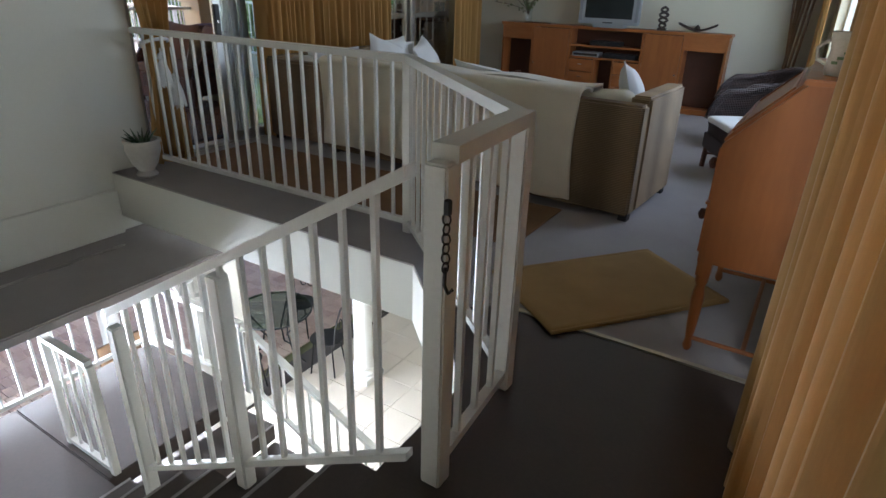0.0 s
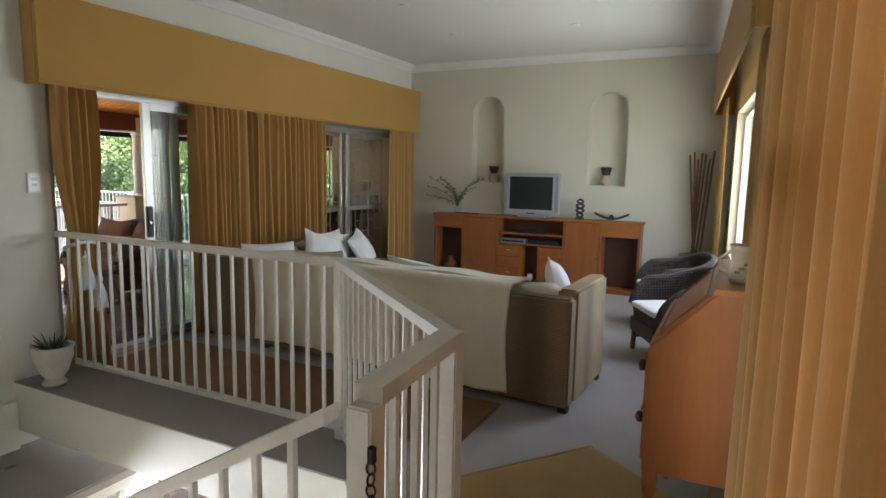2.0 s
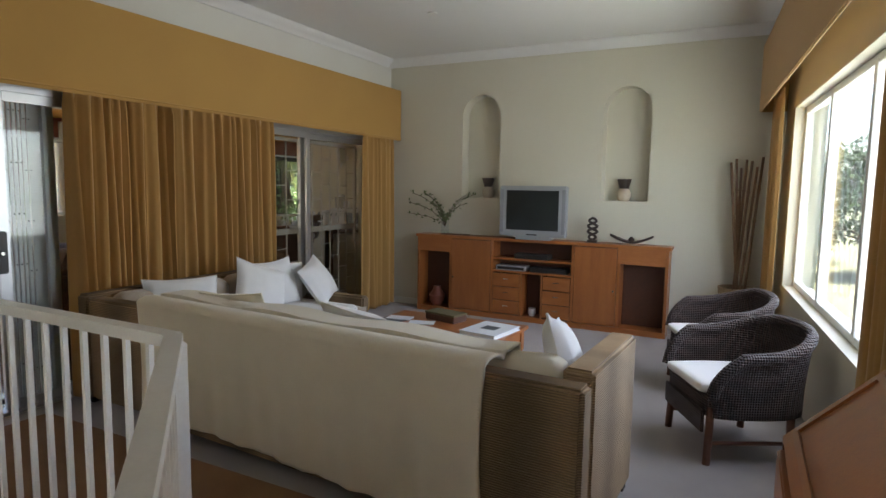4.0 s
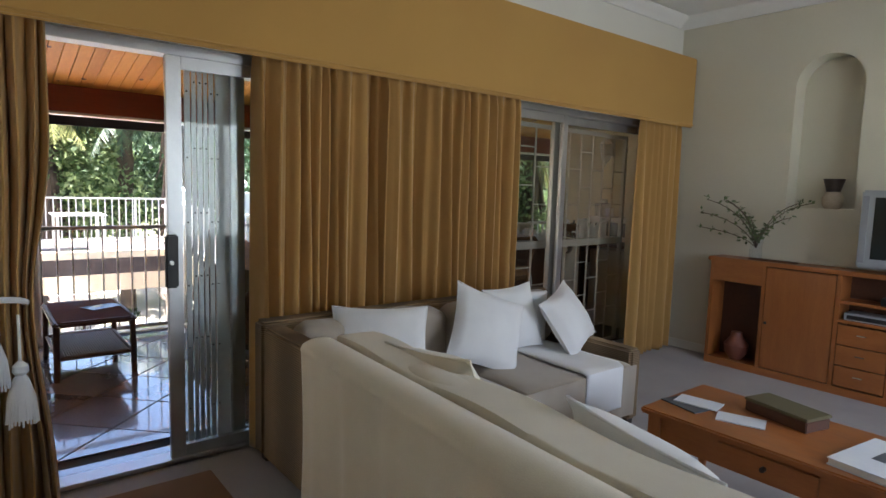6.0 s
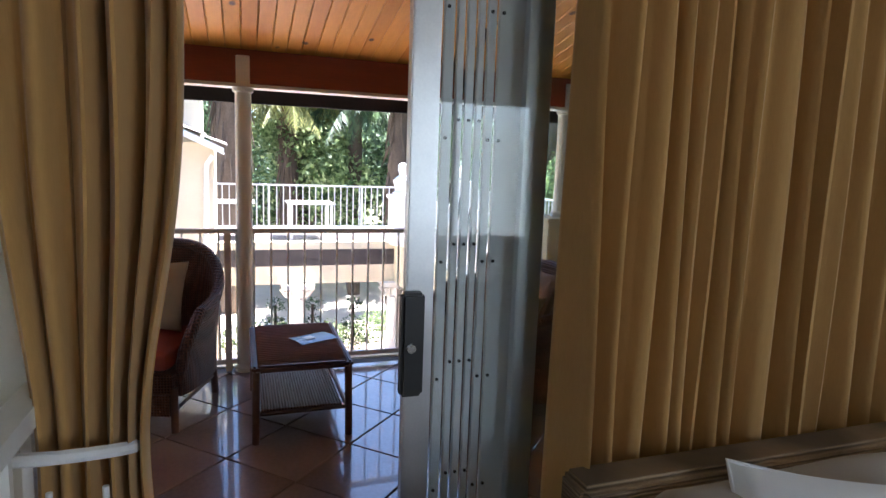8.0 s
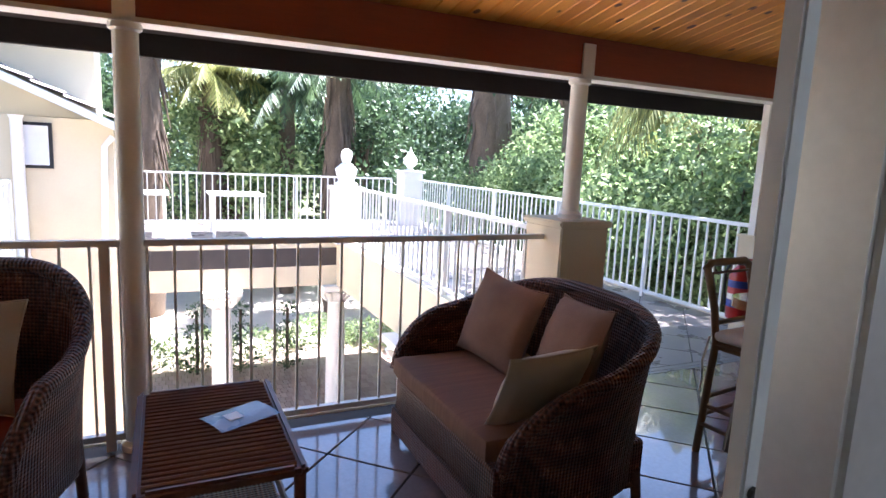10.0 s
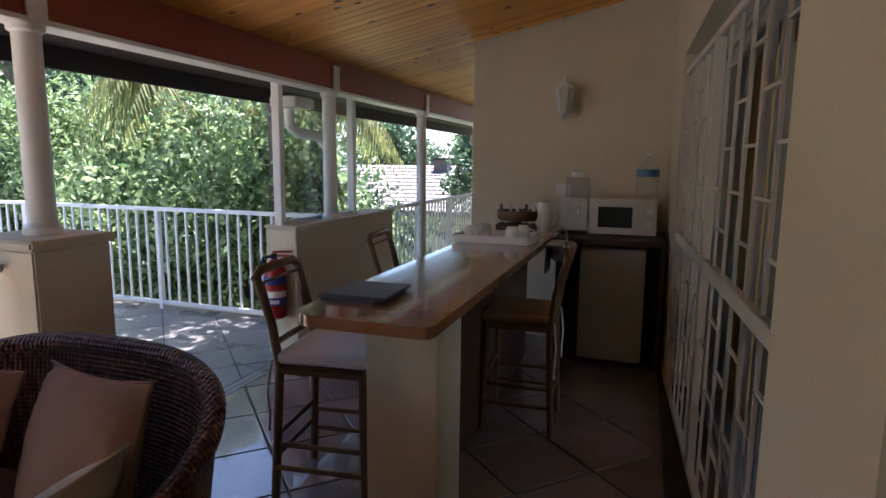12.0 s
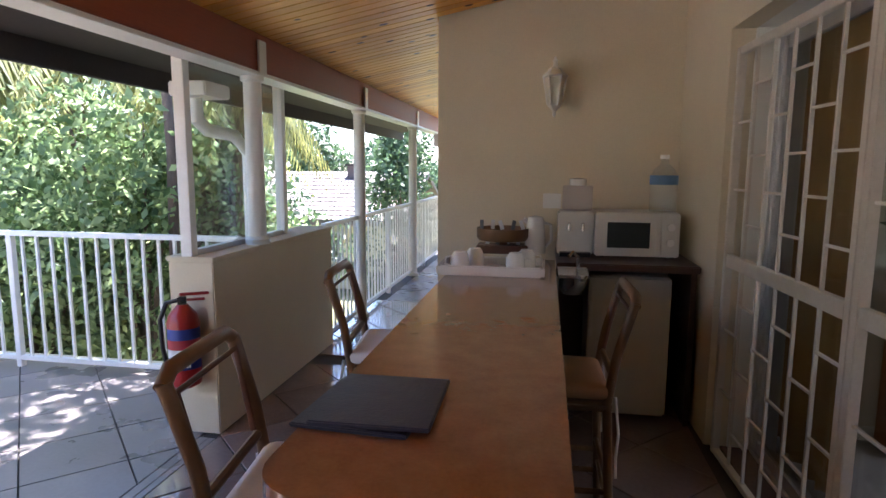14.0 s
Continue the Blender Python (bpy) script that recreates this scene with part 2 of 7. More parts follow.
BRICK = mat("pink_brick_paving", (0.60, 0.47, 0.39), (0.48, 0.35, 0.29), 0.85, scale=4, fine=60, bump=0.3, island=0.5, world_space=True)
GRASS = mat("garden_earth_and_grass", (0.16, 0.17, 0.07), (0.10, 0.09, 0.05), 0.95, scale=0.8, fine=20, bump=0.5, world_space=True)
ROOFTILE = mat("grey_brown_roof_tile", (0.20, 0.165, 0.15), (0.13, 0.105, 0.095), 0.85, scale=4, fine=40, island=0.5, world_space=True)

# ---- structure of the upper room ----
H = 3.12
bm = bmesh.new()
# wall towards the terrace, with two door openings
for y0, y1, z0, z1 in ((-1.6, 3.30, -0.49, H), (3.30, 5.18, 2.13, H), (5.18, 5.88, 0, H), (5.88, 8.45, 2.13, H), (8.45, 8.68, 0, H), (3.30, 8.68, -0.5, -0.03)):
    box(bm, -0.16, 0.08, y0, y1, z0, z1)
setting("wall_west", bm, WHITEWALL, "cream painted wall with two sliding door openings", "wall", smooth=0)
EW = pose(4.86, 3.9, 0, 0, 0, 4.05)  # the window wall stands a little askew
bm = bmesh.new()
for y0, y1, z0, z1 in ((-1.6, 1.2, -0.3, H), (1.2, 2.3, 2.3, H), (1.2, 2.3, -0.3, 0.2), (2.3, 3.9, -0.3, H)):
    box(bm, 4.86, 5.08, y0, y1, z0, z1)
for y0, y1, z0, z1 in ((0.0, 1.0, -0.3, H), (1.0, 4.2, 2.25, H), (1.0, 4.2, -0.3, 0.70), (4.2, 5.0, -0.3, H)):
    box(bm, 0, 0.22, y0, y1, z0, z1, EW)
setting("wall_east", bm, WALL, "cream painted wall with a bright window", "wall", smooth=0)


def arch_wall():
    """The wall behind the television, with two arched niches cut into it."""
    bm = bmesh.new()
    y0, y1 = 8.68, 8.92
    nich = ((1.11, 1.60), (2.80, 3.30))
    xs = [0.08, 1.11, 1.60, 2.80, 3.30, 4.86]
    for a, b in ((0, 1), (2, 3), (4, 5)):
        box(bm, xs[a], xs[b], y0, y1, 0, H)
    for a, b in nich:
        r, c, zs = (b - a) / 2, (a + b) / 2, 2.62 - (b - a) / 2
        box(bm, a, b, y0, y1, 0, 1.40)
        box(bm, a, b, y1 - 0.05, y1, 1.40, H)
        n = 24
        pts = [(c - r * math.cos(math.pi * i / n), zs + r * math.sin(math.pi * i / n)) for i in range(n + 1)]
        for (xa, za), (xb, zb) in zip(pts, pts[1:]):
            vs = [bm.verts.new((x, y, z)) for y in (y0, y1 - 0.05) for x, z in ((xa, za), (xb, zb), (xb, H), (xa, H))]
            for q in ((0, 1, 2, 3), (7, 6, 5, 4), (0, 4, 5, 1)):
                bm.faces.new([vs[k] for k in q])
    return bm


setting("wall_north", arch_wall(), WALL, "cream painted wall with two arched niches", "wall", smooth=0)
setting("wall_south", boxes((-0.16, 5.08, -1.8, -1.6, -3.0, H)), WALL, "plain cream wall behind the stair", "wall", smooth=0)
setting("ceiling", boxes((-0.16, 5.08, -1.8, 8.92, H, H + 0.15)), CEIL, "white painted ceiling", "ceiling", smooth=0)


def cornice(name, a, b, out):
    prof = [(0, 0), (0.018, 0.0), (0.024, 0.02), (0.05, 0.045), (0.078, 0.07), (0.085, 0.09), (0.085, 0.1), (0, 0.1)]
    a, b, out = Vector(a), Vector(b), Vector(out)
    bm = bmesh.new()
    ra = [bm.verts.new(a + out * p + Vector((0, 0, q))) for p, q in prof]
    rb = [bm.verts.new(b + out * p + Vector((0, 0, q))) for p, q in prof]
    for i in range(len(prof)):
        j = (i + 1) % len(prof)
        bm.faces.new((ra[i], ra[j], rb[j], rb[i]))
    bm.faces.new(ra[::-1]), bm.faces.new(rb)
    return setting(name, bm, CEIL, "white moulded ceiling cornice", "cornice")


cornice("trim_cornice_north", (0.08, 8.677, H - 0.102), (4.86, 8.677, H - 0.102), (0, -1, 0))
cornice("trim_cornice_west", (0.083, -1.6, H - 0.102), (0.083, 8.59, H - 0.102), (1, 0, 0))
cornice("trim_cornice_east", (4.857, -1.6, H - 0.102), (4.857, 3.9, H - 0.102), (-1, 0, 0))
cornice("trim_cornice_window", (4.855, 3.905, H - 0.102), (4.527, 8.58, H - 0.102), (-1, 0, 0))

# upper slab with the stair opening
slab = [(0.08, 2.95), (2.95, 2.95), (3.72, 2.2), (3.72, -1.6), (4.86, -1.6), (4.86, 8.68), (0.08, 8.68)]
setting("floor_slab", prism(slab, -0.36, -0.012), WHITEWALL, "cream painted edge of the upper floor slab", "floor", smooth=0)
setting("floor_carpet", prism([(0.08, 3.42), (2.72, 3.40), (3.55, 2.85), (4.86, 2.85), (4.86, 8.68), (0.08, 8.68)], -0.012, 0.0), CARPET, "grey beige wall-to-wall carpet", "carpet", smooth=0)
LEDGE = mat("grey_screed", (0.37, 0.34, 0.33), (0.29, 0.265, 0.255), 0.7, scale=3, fine=80, bump=0.08, world_space=True)
setting("floor_ledge", prism([(0.08, 2.953), (2.953, 2.953), (3.3, 2.62), (3.55, 2.846), (2.72, 3.396), (0.08, 3.416)], -0.012, -0.002), LEDGE, "grey ledge outside the balustrade", "ledge", smooth=0)
setting("floor_landing", prism([(3.3, 2.616), (3.717, 2.2), (3.717, -1.6), (4.86, -1.6), (4.86, 2.82), (3.56, 2.82)], -0.012, -0.001), DARKFLOOR, "dark brown polished landing floor", "floor", smooth=0)
setting("trim_carpet_strip", prism([(3.57, 2.823), (4.855, 2.823), (4.855, 2.847), (3.57, 2.847)], -0.012, 0.006), mat("brass_strip", (0.6, 0.55, 0.42), None, 0.4, 0.6), "pale metal strip where carpet meets floor", "floor strip")

setting("floor_stair_edge", boxes((0.083, 0.115, -1.6, 2.948, -0.498, -0.14)), WHITEWALL, "cream slab edge along the stair well", "slab edge", bevel=0.006)
setting("stair_canopy", boxes((-0.16, 1.03, -1.6, 3.28, -0.57, -0.50)), LEDGE, "grey screeded shelf over the lower doorway", "shelf", bevel=0.01)

# skirting along the niche wall
setting("baseboard", boxes((0.083, 4.857, 8.664, 8.677, 0.0, 0.08)), WHITEWALL, "cream painted skirting board", "skirting", bevel=0.003)

# ---- terrace structure ----
LW = 9.33
bm = boxes((-0.16, 0.08, 8.925, LW, -0.3, H), (-1.88, 0.08, LW, LW + 0.2, -0.3, H), (-0.2, 0.0, LW + 0.2, 16, -0.3, H))
setting("wall_terrace_end", bm, OUTWALL, "cream plastered terrace end wall", "wall", smooth=0)
bm = boxes((-0.178, -0.162, -1.6, 3.3, -0.49, H))
# the outer face runs a little askew to the doors
FACE = lambda y: min(-0.178, -0.30 + 0.03 * (LW - y))
for ya, yb, za in ((5.18, 5.76, 0), (8.46, LW, 0), (3.3, 5.18, 2.13), (5.76, 8.46, 2.13)):
    vs = [bm.verts.new(c) for z in (za, H) for c in ((FACE(ya), ya, z), (-0.162, ya, z), (-0.162, yb, z), (FACE(yb), yb, z))]
    for q in ((3, 2, 1, 0), (4, 5, 6, 7), (0, 1, 5, 4), (1, 2, 6, 5), (2, 3, 7, 6), (3, 0, 4, 7)):
        bm.faces.new([vs[k] for k in q])
setting("wall_terrace_side", bm, OUTWALL, "cream plastered outside wall around the doors", "wall", smooth=0)
setting("door_sill", boxes((-0.178, -0.063, 3.302, 5.178, -0.012, 0.004), (-0.195, -0.063, 5.882, 8.448, -0.012, 0.004)), TILE, "tiled sill of the terrace doors", "door sill", bevel=0.003)
setting("floor_terrace_slab", boxes((-3.0, -0.05, 0.5, 16, -0.3, -0.012), (-12.2, -3.003, 6.45, 9.0, -0.3, -0.012), (-12.2, -9.0, -2, 6.447, -0.3, -0.012), (-8.997, -3.003, -2, 2.2, -0.3, -0.012)), GROUT, "concrete terrace slab with dark tile joints", "terrace floor", smooth=0)
# edge beams of the walkways
setting("walkway_beam", boxes((-9.0, -3.0, 6.36, 6.444, -0.62, 0.10), (-9.2, -9.003, 2.2, 6.44, -0.62, 0.12), (-9.0, -3.0, 2.203, 2.3, -0.62, 0.05), (-3.1, -3.003, 2.3, 6.36, -0.45, -0.0), (-12.2, -3.1, 9.003, 9.1, -0.62, 0.02), (-12.3, -12.203, -2, 9.1, -0.31, 0.02)), OUTWALL, "cream plastered edge beams of the walkways", "edge beam", smooth=0)

CZ = lambda x: 2.24 + 0.2 * (x + 2.9)


def plank_ceiling():
    bm = bmesh.new()
    y = 0.6
    while y < 15.9:
        w = 0.096
        x0, x1 = -3.0, -0.17
        if y + w > LW - 0.001 and y < LW + 0.2:
            x1 = -1.885
        pr = [(0, 0.0), (0.006, -0.006), (w - 0.006, -0.006), (w, 0.0), (w, 0.012), (0, 0.012)]
        a = [bm.verts.new((x0, y + p, CZ(x0) + q)) for p, q in pr]
        b = [bm.verts.new((x1, y + p, CZ(x1) + q)) for p, q in pr]
        for i in range(6):
            bm.faces.new((a[i], a[(i + 1) % 6], b[(i + 1) % 6], b[i]))
        y += 0.0975
    return bm


def knotty(m):
    """Dark knots in the boards."""
    nd, ln = m.node_tree.nodes, m.node_tree.links
    p = nd["Principled BSDF"]
    tc, mp, v, r, mx = nd.new("ShaderNodeTexCoord"), nd.new("ShaderNodeMapping"), nd.new("ShaderNodeTexVoronoi"), nd.new("ShaderNodeValToRGB"), nd.new("ShaderNodeMix")
    mp.inputs["Scale"].default_value = (1.0, 1.5, 1)
    v.inputs["Scale"].default_value = 4.6
    wob, add = nd.new("ShaderNodeTexNoise"), nd.new("ShaderNodeMath")
    wob.inputs["Scale"].default_value = 30.0
    add.operation, add.inputs[1].default_value = "MULTIPLY_ADD", 0.09
    ln.new(tc.outputs["Object"], mp.inputs[0]), ln.new(mp.outputs[0], v.inputs["Vector"]), ln.new(tc.outputs["Object"], wob.inputs["Vector"])
    ln.new(wob.outputs[0], add.inputs[0]), ln.new(v.outputs["Distance"], add.inputs[2]), ln.new(add.outputs[0], r.inputs[0])
    r.color_ramp.elements[0].position, r.color_ramp.elements[1].position = 0.155, 0.205
    mx.data_type = "RGBA"
    mx.inputs[6].default_value = (0.10, 0.03, 0.008, 1)
    ln.new(r.outputs[0], mx.inputs[0])
    ln.new(p.inputs["Base Color"].links[0].from_socket, mx.inputs[7])
    ln.new(mx.outputs[2], p.inputs["Base Color"])


knotty(PINE)
setting("ceiling_terrace", plank_ceiling(), PINE, "varnished knotty pine board ceiling over the terrace", "ceiling", smooth=0)
bm = bmesh.new()
poly = [(-3.75, CZ(-3.75) + 0.03), (-0.165, CZ(-0.165) + 0.03), (-0.165, CZ(-0.165) + 0.22), (-3.75, CZ(-3.75) + 0.22)]
for ya, yb in ((0.5, 16),):
    a = [bm.verts.new((x, ya, z)) for x, z in poly]
    b = [bm.verts.new((x, yb, z)) for x, z in poly]
    bm.faces.new(a), bm.faces.new(b[::-1])
    for i in range(4):
        bm.faces.new((a[i], a[(i + 1) % 4], b[(i + 1) % 4], b[i]))
setting("roof_terrace", bm, DARKWOOD, "dark boarded underside of the terrace roof eave", "roof", smooth=0)
setting("roof_fascia", boxes((-3.80, -3.753, 0.5, 16, 1.97, 2.30)), DARKWOOD, "dark timber fascia along the eave", "fascia", bevel=0.005)
setting("beam_eave", boxes((-2.97, -2.85, 0.6, 15.95, 2.02, 2.245)), BEAM, "red-brown stained timber eave beam", "beam", bevel=0.006)
setting("trim_beam", boxes((-2.985, -2.835, 0.6, 15.95, 1.995, 2.017)), WHITE, "thin white strip under the eave beam", "trim", bevel=0.003)
setting("roof_main", boxes((-0.16, 5.3, -2, 16, 3.35, 3.5)), DARKWOOD, "plain roof over the house", "roof", smooth=0)
setting("wall_terrace_south", boxes((-2.9, -0.17, 0.5, 0.7, -0.3, 2.9)), OUTWALL, "plain terrace end wall", "wall", smooth=0)

# terrace columns
def column(y, z0, name="terrace_column"):
    t = thing(name, -2.91, y, z0, "round white painted steel terrace column", "column", "terrace columns")
    part("shaft", lathe([(0.075, 0), (0.075, 0.03), (0.056, 0.05), (0.054, 1.96 - z0), (0.07, 1.97 - z0), (0.07, 2.0 - z0)], 20), WHITE, t)
    part("bracket", boxes((0.062, 0.078, -0.045, 0.045, 2.0 - z0, 2.2 - z0)), WHITE, t, bevel=0.003)
    return t


column(3.73, 0.0), column(6.23, 1.13), column(8.70, 0.98), column(10.78, 0.0), column(13.08, 0.0)
ped = thing("pedestal", -2.91, 6.25, 0, "cream plastered square pedestal under a column", "pedestal")
part("shaft", boxes((-0.2, 0.19, -0.215, 0.145, 0, 1.09)), OUTWALL, ped, bevel=0.008)
part("cap", boxes((-0.22, 0.21, -0.235, 0.165, 1.09, 1.13)), OUTWALL, ped, bevel=0.01)
lw = thing("low_wall", -2.99, 8.1, 0, "low cream plastered terrace wall with coping", "low wall")
part("body", boxes((-0.13, 0.13, 0, 1.75, 0, 0.955)), OUTWALL, lw, bevel=0.006)
part("coping", boxes((-0.14, 0.14, -0.01, 1.76, 0.955, 0.98)), OUTWALL, lw, bevel=0.006)
scr = thing("glass_screen", -3.01, 8.1, 0.98, "framed glass wind screen on the low wall", "glass screen")
for y in (0.03, 1.17):
    part("post", boxes((-0.032, 0.032, y - 0.028, y + 0.028, 0, 1.06)), WHITE, scr, bevel=0.003)
part("sill", boxes((-0.02, 0.02, 0.055, 1.145, 0, 0.03)), ALU, scr)
g = part("pane", boxes((-0.003, 0.003, 0.055, 1.145, 0.03, 1.01)), GLASS, scr)
g.visible_shadow = False


# ---- railings: posts, bars, rails ----
def railing(name, a, b, z0, z1, gap, label, group, mat_=None, bar=0.008, top=(0.045, 0.035), posts=0, base=0.07, drop=0.0, ends=(1, 1), toplab=""):
    """A straight railing from a to b (plan), drop: how far it falls over its length."""
    a, b = Vector((*a, 0)), Vector((*b, 0))
    L = (b - a).length
    ang = math.degrees(math.atan2(b.y - a.y, b.x - a.x))
    t = thing(name, a.x, a.y, z0, label, "railing", group, rz=ang)
    mat_ = mat_ or WHITE
    h = z1 - z0

    def slope(y0, y1, zc, th):
        bm = bmesh.new()
        vs = [bm.verts.new((x, y, zc + s - drop * x / L)) for x in (0, L) for y in (y0, y1) for s in (-th, th)]
        for q in ((0, 1, 3, 2), (4, 6, 7, 5), (0, 4, 5, 1), (2, 3, 7, 6), (0, 2, 6, 4), (1, 5, 7, 3)):
            bm.faces.new([vs[k] for k in q])
        return bm

    part("top_rail", slope(-top[0] / 2, top[0] / 2, h - top[1] / 2, top[1] / 2), mat_, t, bevel=0.005)
    part("bottom_rail", slope(-0.018, 0.018, base, 0.016), mat_, t, bevel=0.003)
    n = max(int(L / gap), 1)
    me = None
    postx = [L * i / posts for i in range(posts + 1)] if posts else []
    postx = [x for i, x in enumerate(postx) if (i > 0 or ends[0]) and (i < posts or ends[1])]
    for i in range(1, n):
        x = L * i / n
        if any(abs(x - p) < 0.04 for p in postx):
            continue
        if me is None:
            o = part("baluster", boxes((-bar, bar, -bar, bar, base + 0.01, h - top[1] + 0.004)), mat_, t)
            me = o.data
        else:
            o = new("baluster", me)
            o.parent = t
        o.location = (x, 0, -drop * x / L)
    for x in postx:
        o = part("post", boxes((-0.022, 0.022, -0.022, 0.022, 0, h - top[1] + 0.003)), mat_, t, bevel=0.003)
        o.location = (x, 0, -drop * x / L)
    return t


railing("terrace_railing", (-2.91, 1.2), (-2.91, 6.03), 0, 1.03, 0.115, "white painted iron terrace railing with thin bars", "terrace railings", posts=2, ends=(0, 0), bar=0.006, top=(0.05, 0.03))
railing("terrace_railing", (-2.93, 9.87), (-2.93, 15.9), 0, 1.0, 0.11, "white painted iron terrace railing with thin bars", "terrace railings", posts=3)
railing("walkway_railing", (-3.12, 8.86), (-12.0, 8.93), 0, 1.0, 0.12, "white painted iron walkway railing", "walkway railings", posts=5, bar=0.009)
railing("walkway_railing", (-3.3, 6.42), (-8.75, 6.42), 0.10, 1.0, 0.13, "white painted iron walkway railing", "walkway railings", posts=3, bar=0.009)
railing("walkway_railing", (-12.1, 8.4), (-12.1, -1.9), 0, 1.0, 0.14, "white painted iron walkway railing", "walkway railings", posts=5, bar=0.01)
railing("walkway_railing", (-3.2, 2.25), (-8.2, 2.25), 0, 1.0, 0.13, "white painted iron walkway railing", "walkway railings", posts=4, bar=0.009)

# balustrade of the stair opening
G2 = "stair balustrade"
railing("stair_railing", (0.085, 3.32), (2.66, 3.32), 0, 1.05, 0.112, "white painted iron balustrade along the stair opening", G2, top=(0.055, 0.04), bar=0.009)
railing("stair_railing", (2.66, 3.32), (3.85, 2.27), 0, 1.05, 0.112, "white painted iron balustrade along the stair opening", G2, top=(0.055, 0.04), bar=0.009)
railing("stair_railing", (3.85, 2.27), (3.89, 1.74), 0, 1.06, 0.112, "short white balustrade at the top of the stair", G2, top=(0.075, 0.045), bar=0.010)
railing("stair_railing", (3.80, 1.72), (2.16, 1.72), 0.0, 1.0, 0.112, "white painted sloping stair railing", G2, top=(0.055, 0.04), bar=0.009, drop=0.95, base=0.06)
for x, y, w in ((2.66, 3.32, 0.03), (3.85, 2.27, 0.03), (3.89, 1.73, 0.034)):
    t = thing("newel_post", x, y, 0, "square white painted newel post", "newel post", "newel posts")
    part("shaft", boxes((-w, w, -w, w, 0, 1.02)), WHITE, t, bevel=0.006)
t = thing("newel_post", 2.96, 1.72, -0.6, "square white painted newel post on the stair", "newel post", "newel posts")
part("shaft", boxes((-0.03, 0.03, -0.03, 0.03, 0, 1.05)), WHITE, t, bevel=0.006)
t = thing("newel_post", 2.16, 1.72, -1.1, "square white painted newel post on the stair", "newel post", "newel posts")
part("shaft", boxes((-0.03, 0.03, -0.03, 0.03, 0, 1.05)), WHITE, t, bevel=0.006)

# ---- stairs and lower floor ----
ZL = -2.95


def flight(name, label, steps):
    t = thing(name, 0, 0, 0, label, "stairs", kind="structure")
    for x0, x1, y0, y1, z in steps:
        o = part("step", boxes((x0, x1, y0, y1, z - 0.14, z)), DARKFLOOR, t, bevel=0.008)
        part("nosing", boxes((x0 - 0.004, x0 + 0.012, y0, y1, z + 0.001, z + 0.004)) if name == "stairs_upper" else boxes((x1 - 0.012, x1 + 0.004, y0, y1, z + 0.001, z + 0.004)), LEDGE, o)
    return t


flight("stairs_upper", "dark polished upper stair flight", [(3.72 - 0.28 * (i + 1), 3.74 - 0.28 * i, 0.35, 1.80, -0.18 * (i + 1)) for i in range(7)])
flight("stairs_lower", "dark polished lower stair flight turning back", [(1.48 + 0.30 * i - 0.02, 1.48 + 0.30 * (i + 1), 1.86, 2.85, -1.44 - 0.165 * (i + 1)) for i in range(9)])
setting("stair_landing", boxes((0.30, 1.755, 0.35, 1.80, -1.56, -1.44), (0.30, 1.475, 1.803, 2.85, -1.56, -1.44)), DARKFLOOR, "dark polished half landing of the stair", "landing", bevel=0.008)
setting("stair_stringer", boxes((3.40, 3.72, 0.35, 1.8, -1.5, -0.33)), WHITEWALL, "cream wall under the landing", "wall", smooth=0)
railing("stair_railing", (0.33, 0.4), (0.33, 2.8), -1.44, -0.5, 0.13, "white painted iron landing railing", G2, posts=2)
railing("stair_railing", (0.36, 2.88), (1.50, 2.88), -1.44, -0.84, 0.12, "low white painted iron railing along the half landing", G2, posts=1)
railing("stair_railing", (1.52, 2.88), (3.0, 2.88), -1.44, -0.84, 0.12, "white painted sloping lower stair railing", G2, drop=0.66, posts=1)
railing("stair_gate", (0.95, 1.86), (1.46, 1.86), -1.44, -0.6, 0.12, "small white iron stair gate", "gate", posts=1, base=0.03)
bm = bmesh.new()
for i in range(12):
    for j in range(22):
        x, y = 0.1 + i * 0.42, -1.5 + j * 0.42
        if x < 4.9:
            box(bm, x, x + 0.414, y, y + 0.414, ZL - 0.01, ZL)
tagged(part("floor_lower_tiles", bm, PALETILE, smooth=0), "pale cream floor tiles of the lower room", "floor tiles", kind="stuff")
setting("floor_lower", boxes((-0.2, 5.1, -1.8, 9, ZL - 0.2, ZL - 0.011)), GROUT, "floor of the lower room", "floor", smooth=0)
bm = boxes((4.86, 5.08, -1.6, 8.9, ZL, -0.33), (0.08, 5.08, 8.7, 8.92, ZL, -0.33))
setting("wall_lower", bm, WALL, "cream walls of the lower room", "wall", smooth=0)
for y in (3.96, 6.2, 8.3):
    t = thing("lower_pier", -0.04, y, ZL, "cream plastered pier between the lower doors", "pier", "lower piers")
    part("shaft", boxes((-0.1, 0.1, -0.13, 0.13, 0, 2.45)), WHITEWALL, t, bevel=0.006)
# lower slab ceiling edge over the room
setting("ceiling_lower", boxes((0.1, 4.85, 3.3, 8.65, -0.40, -0.362)), CEIL, "white ceiling of the lower room", "ceiling", smooth=0)


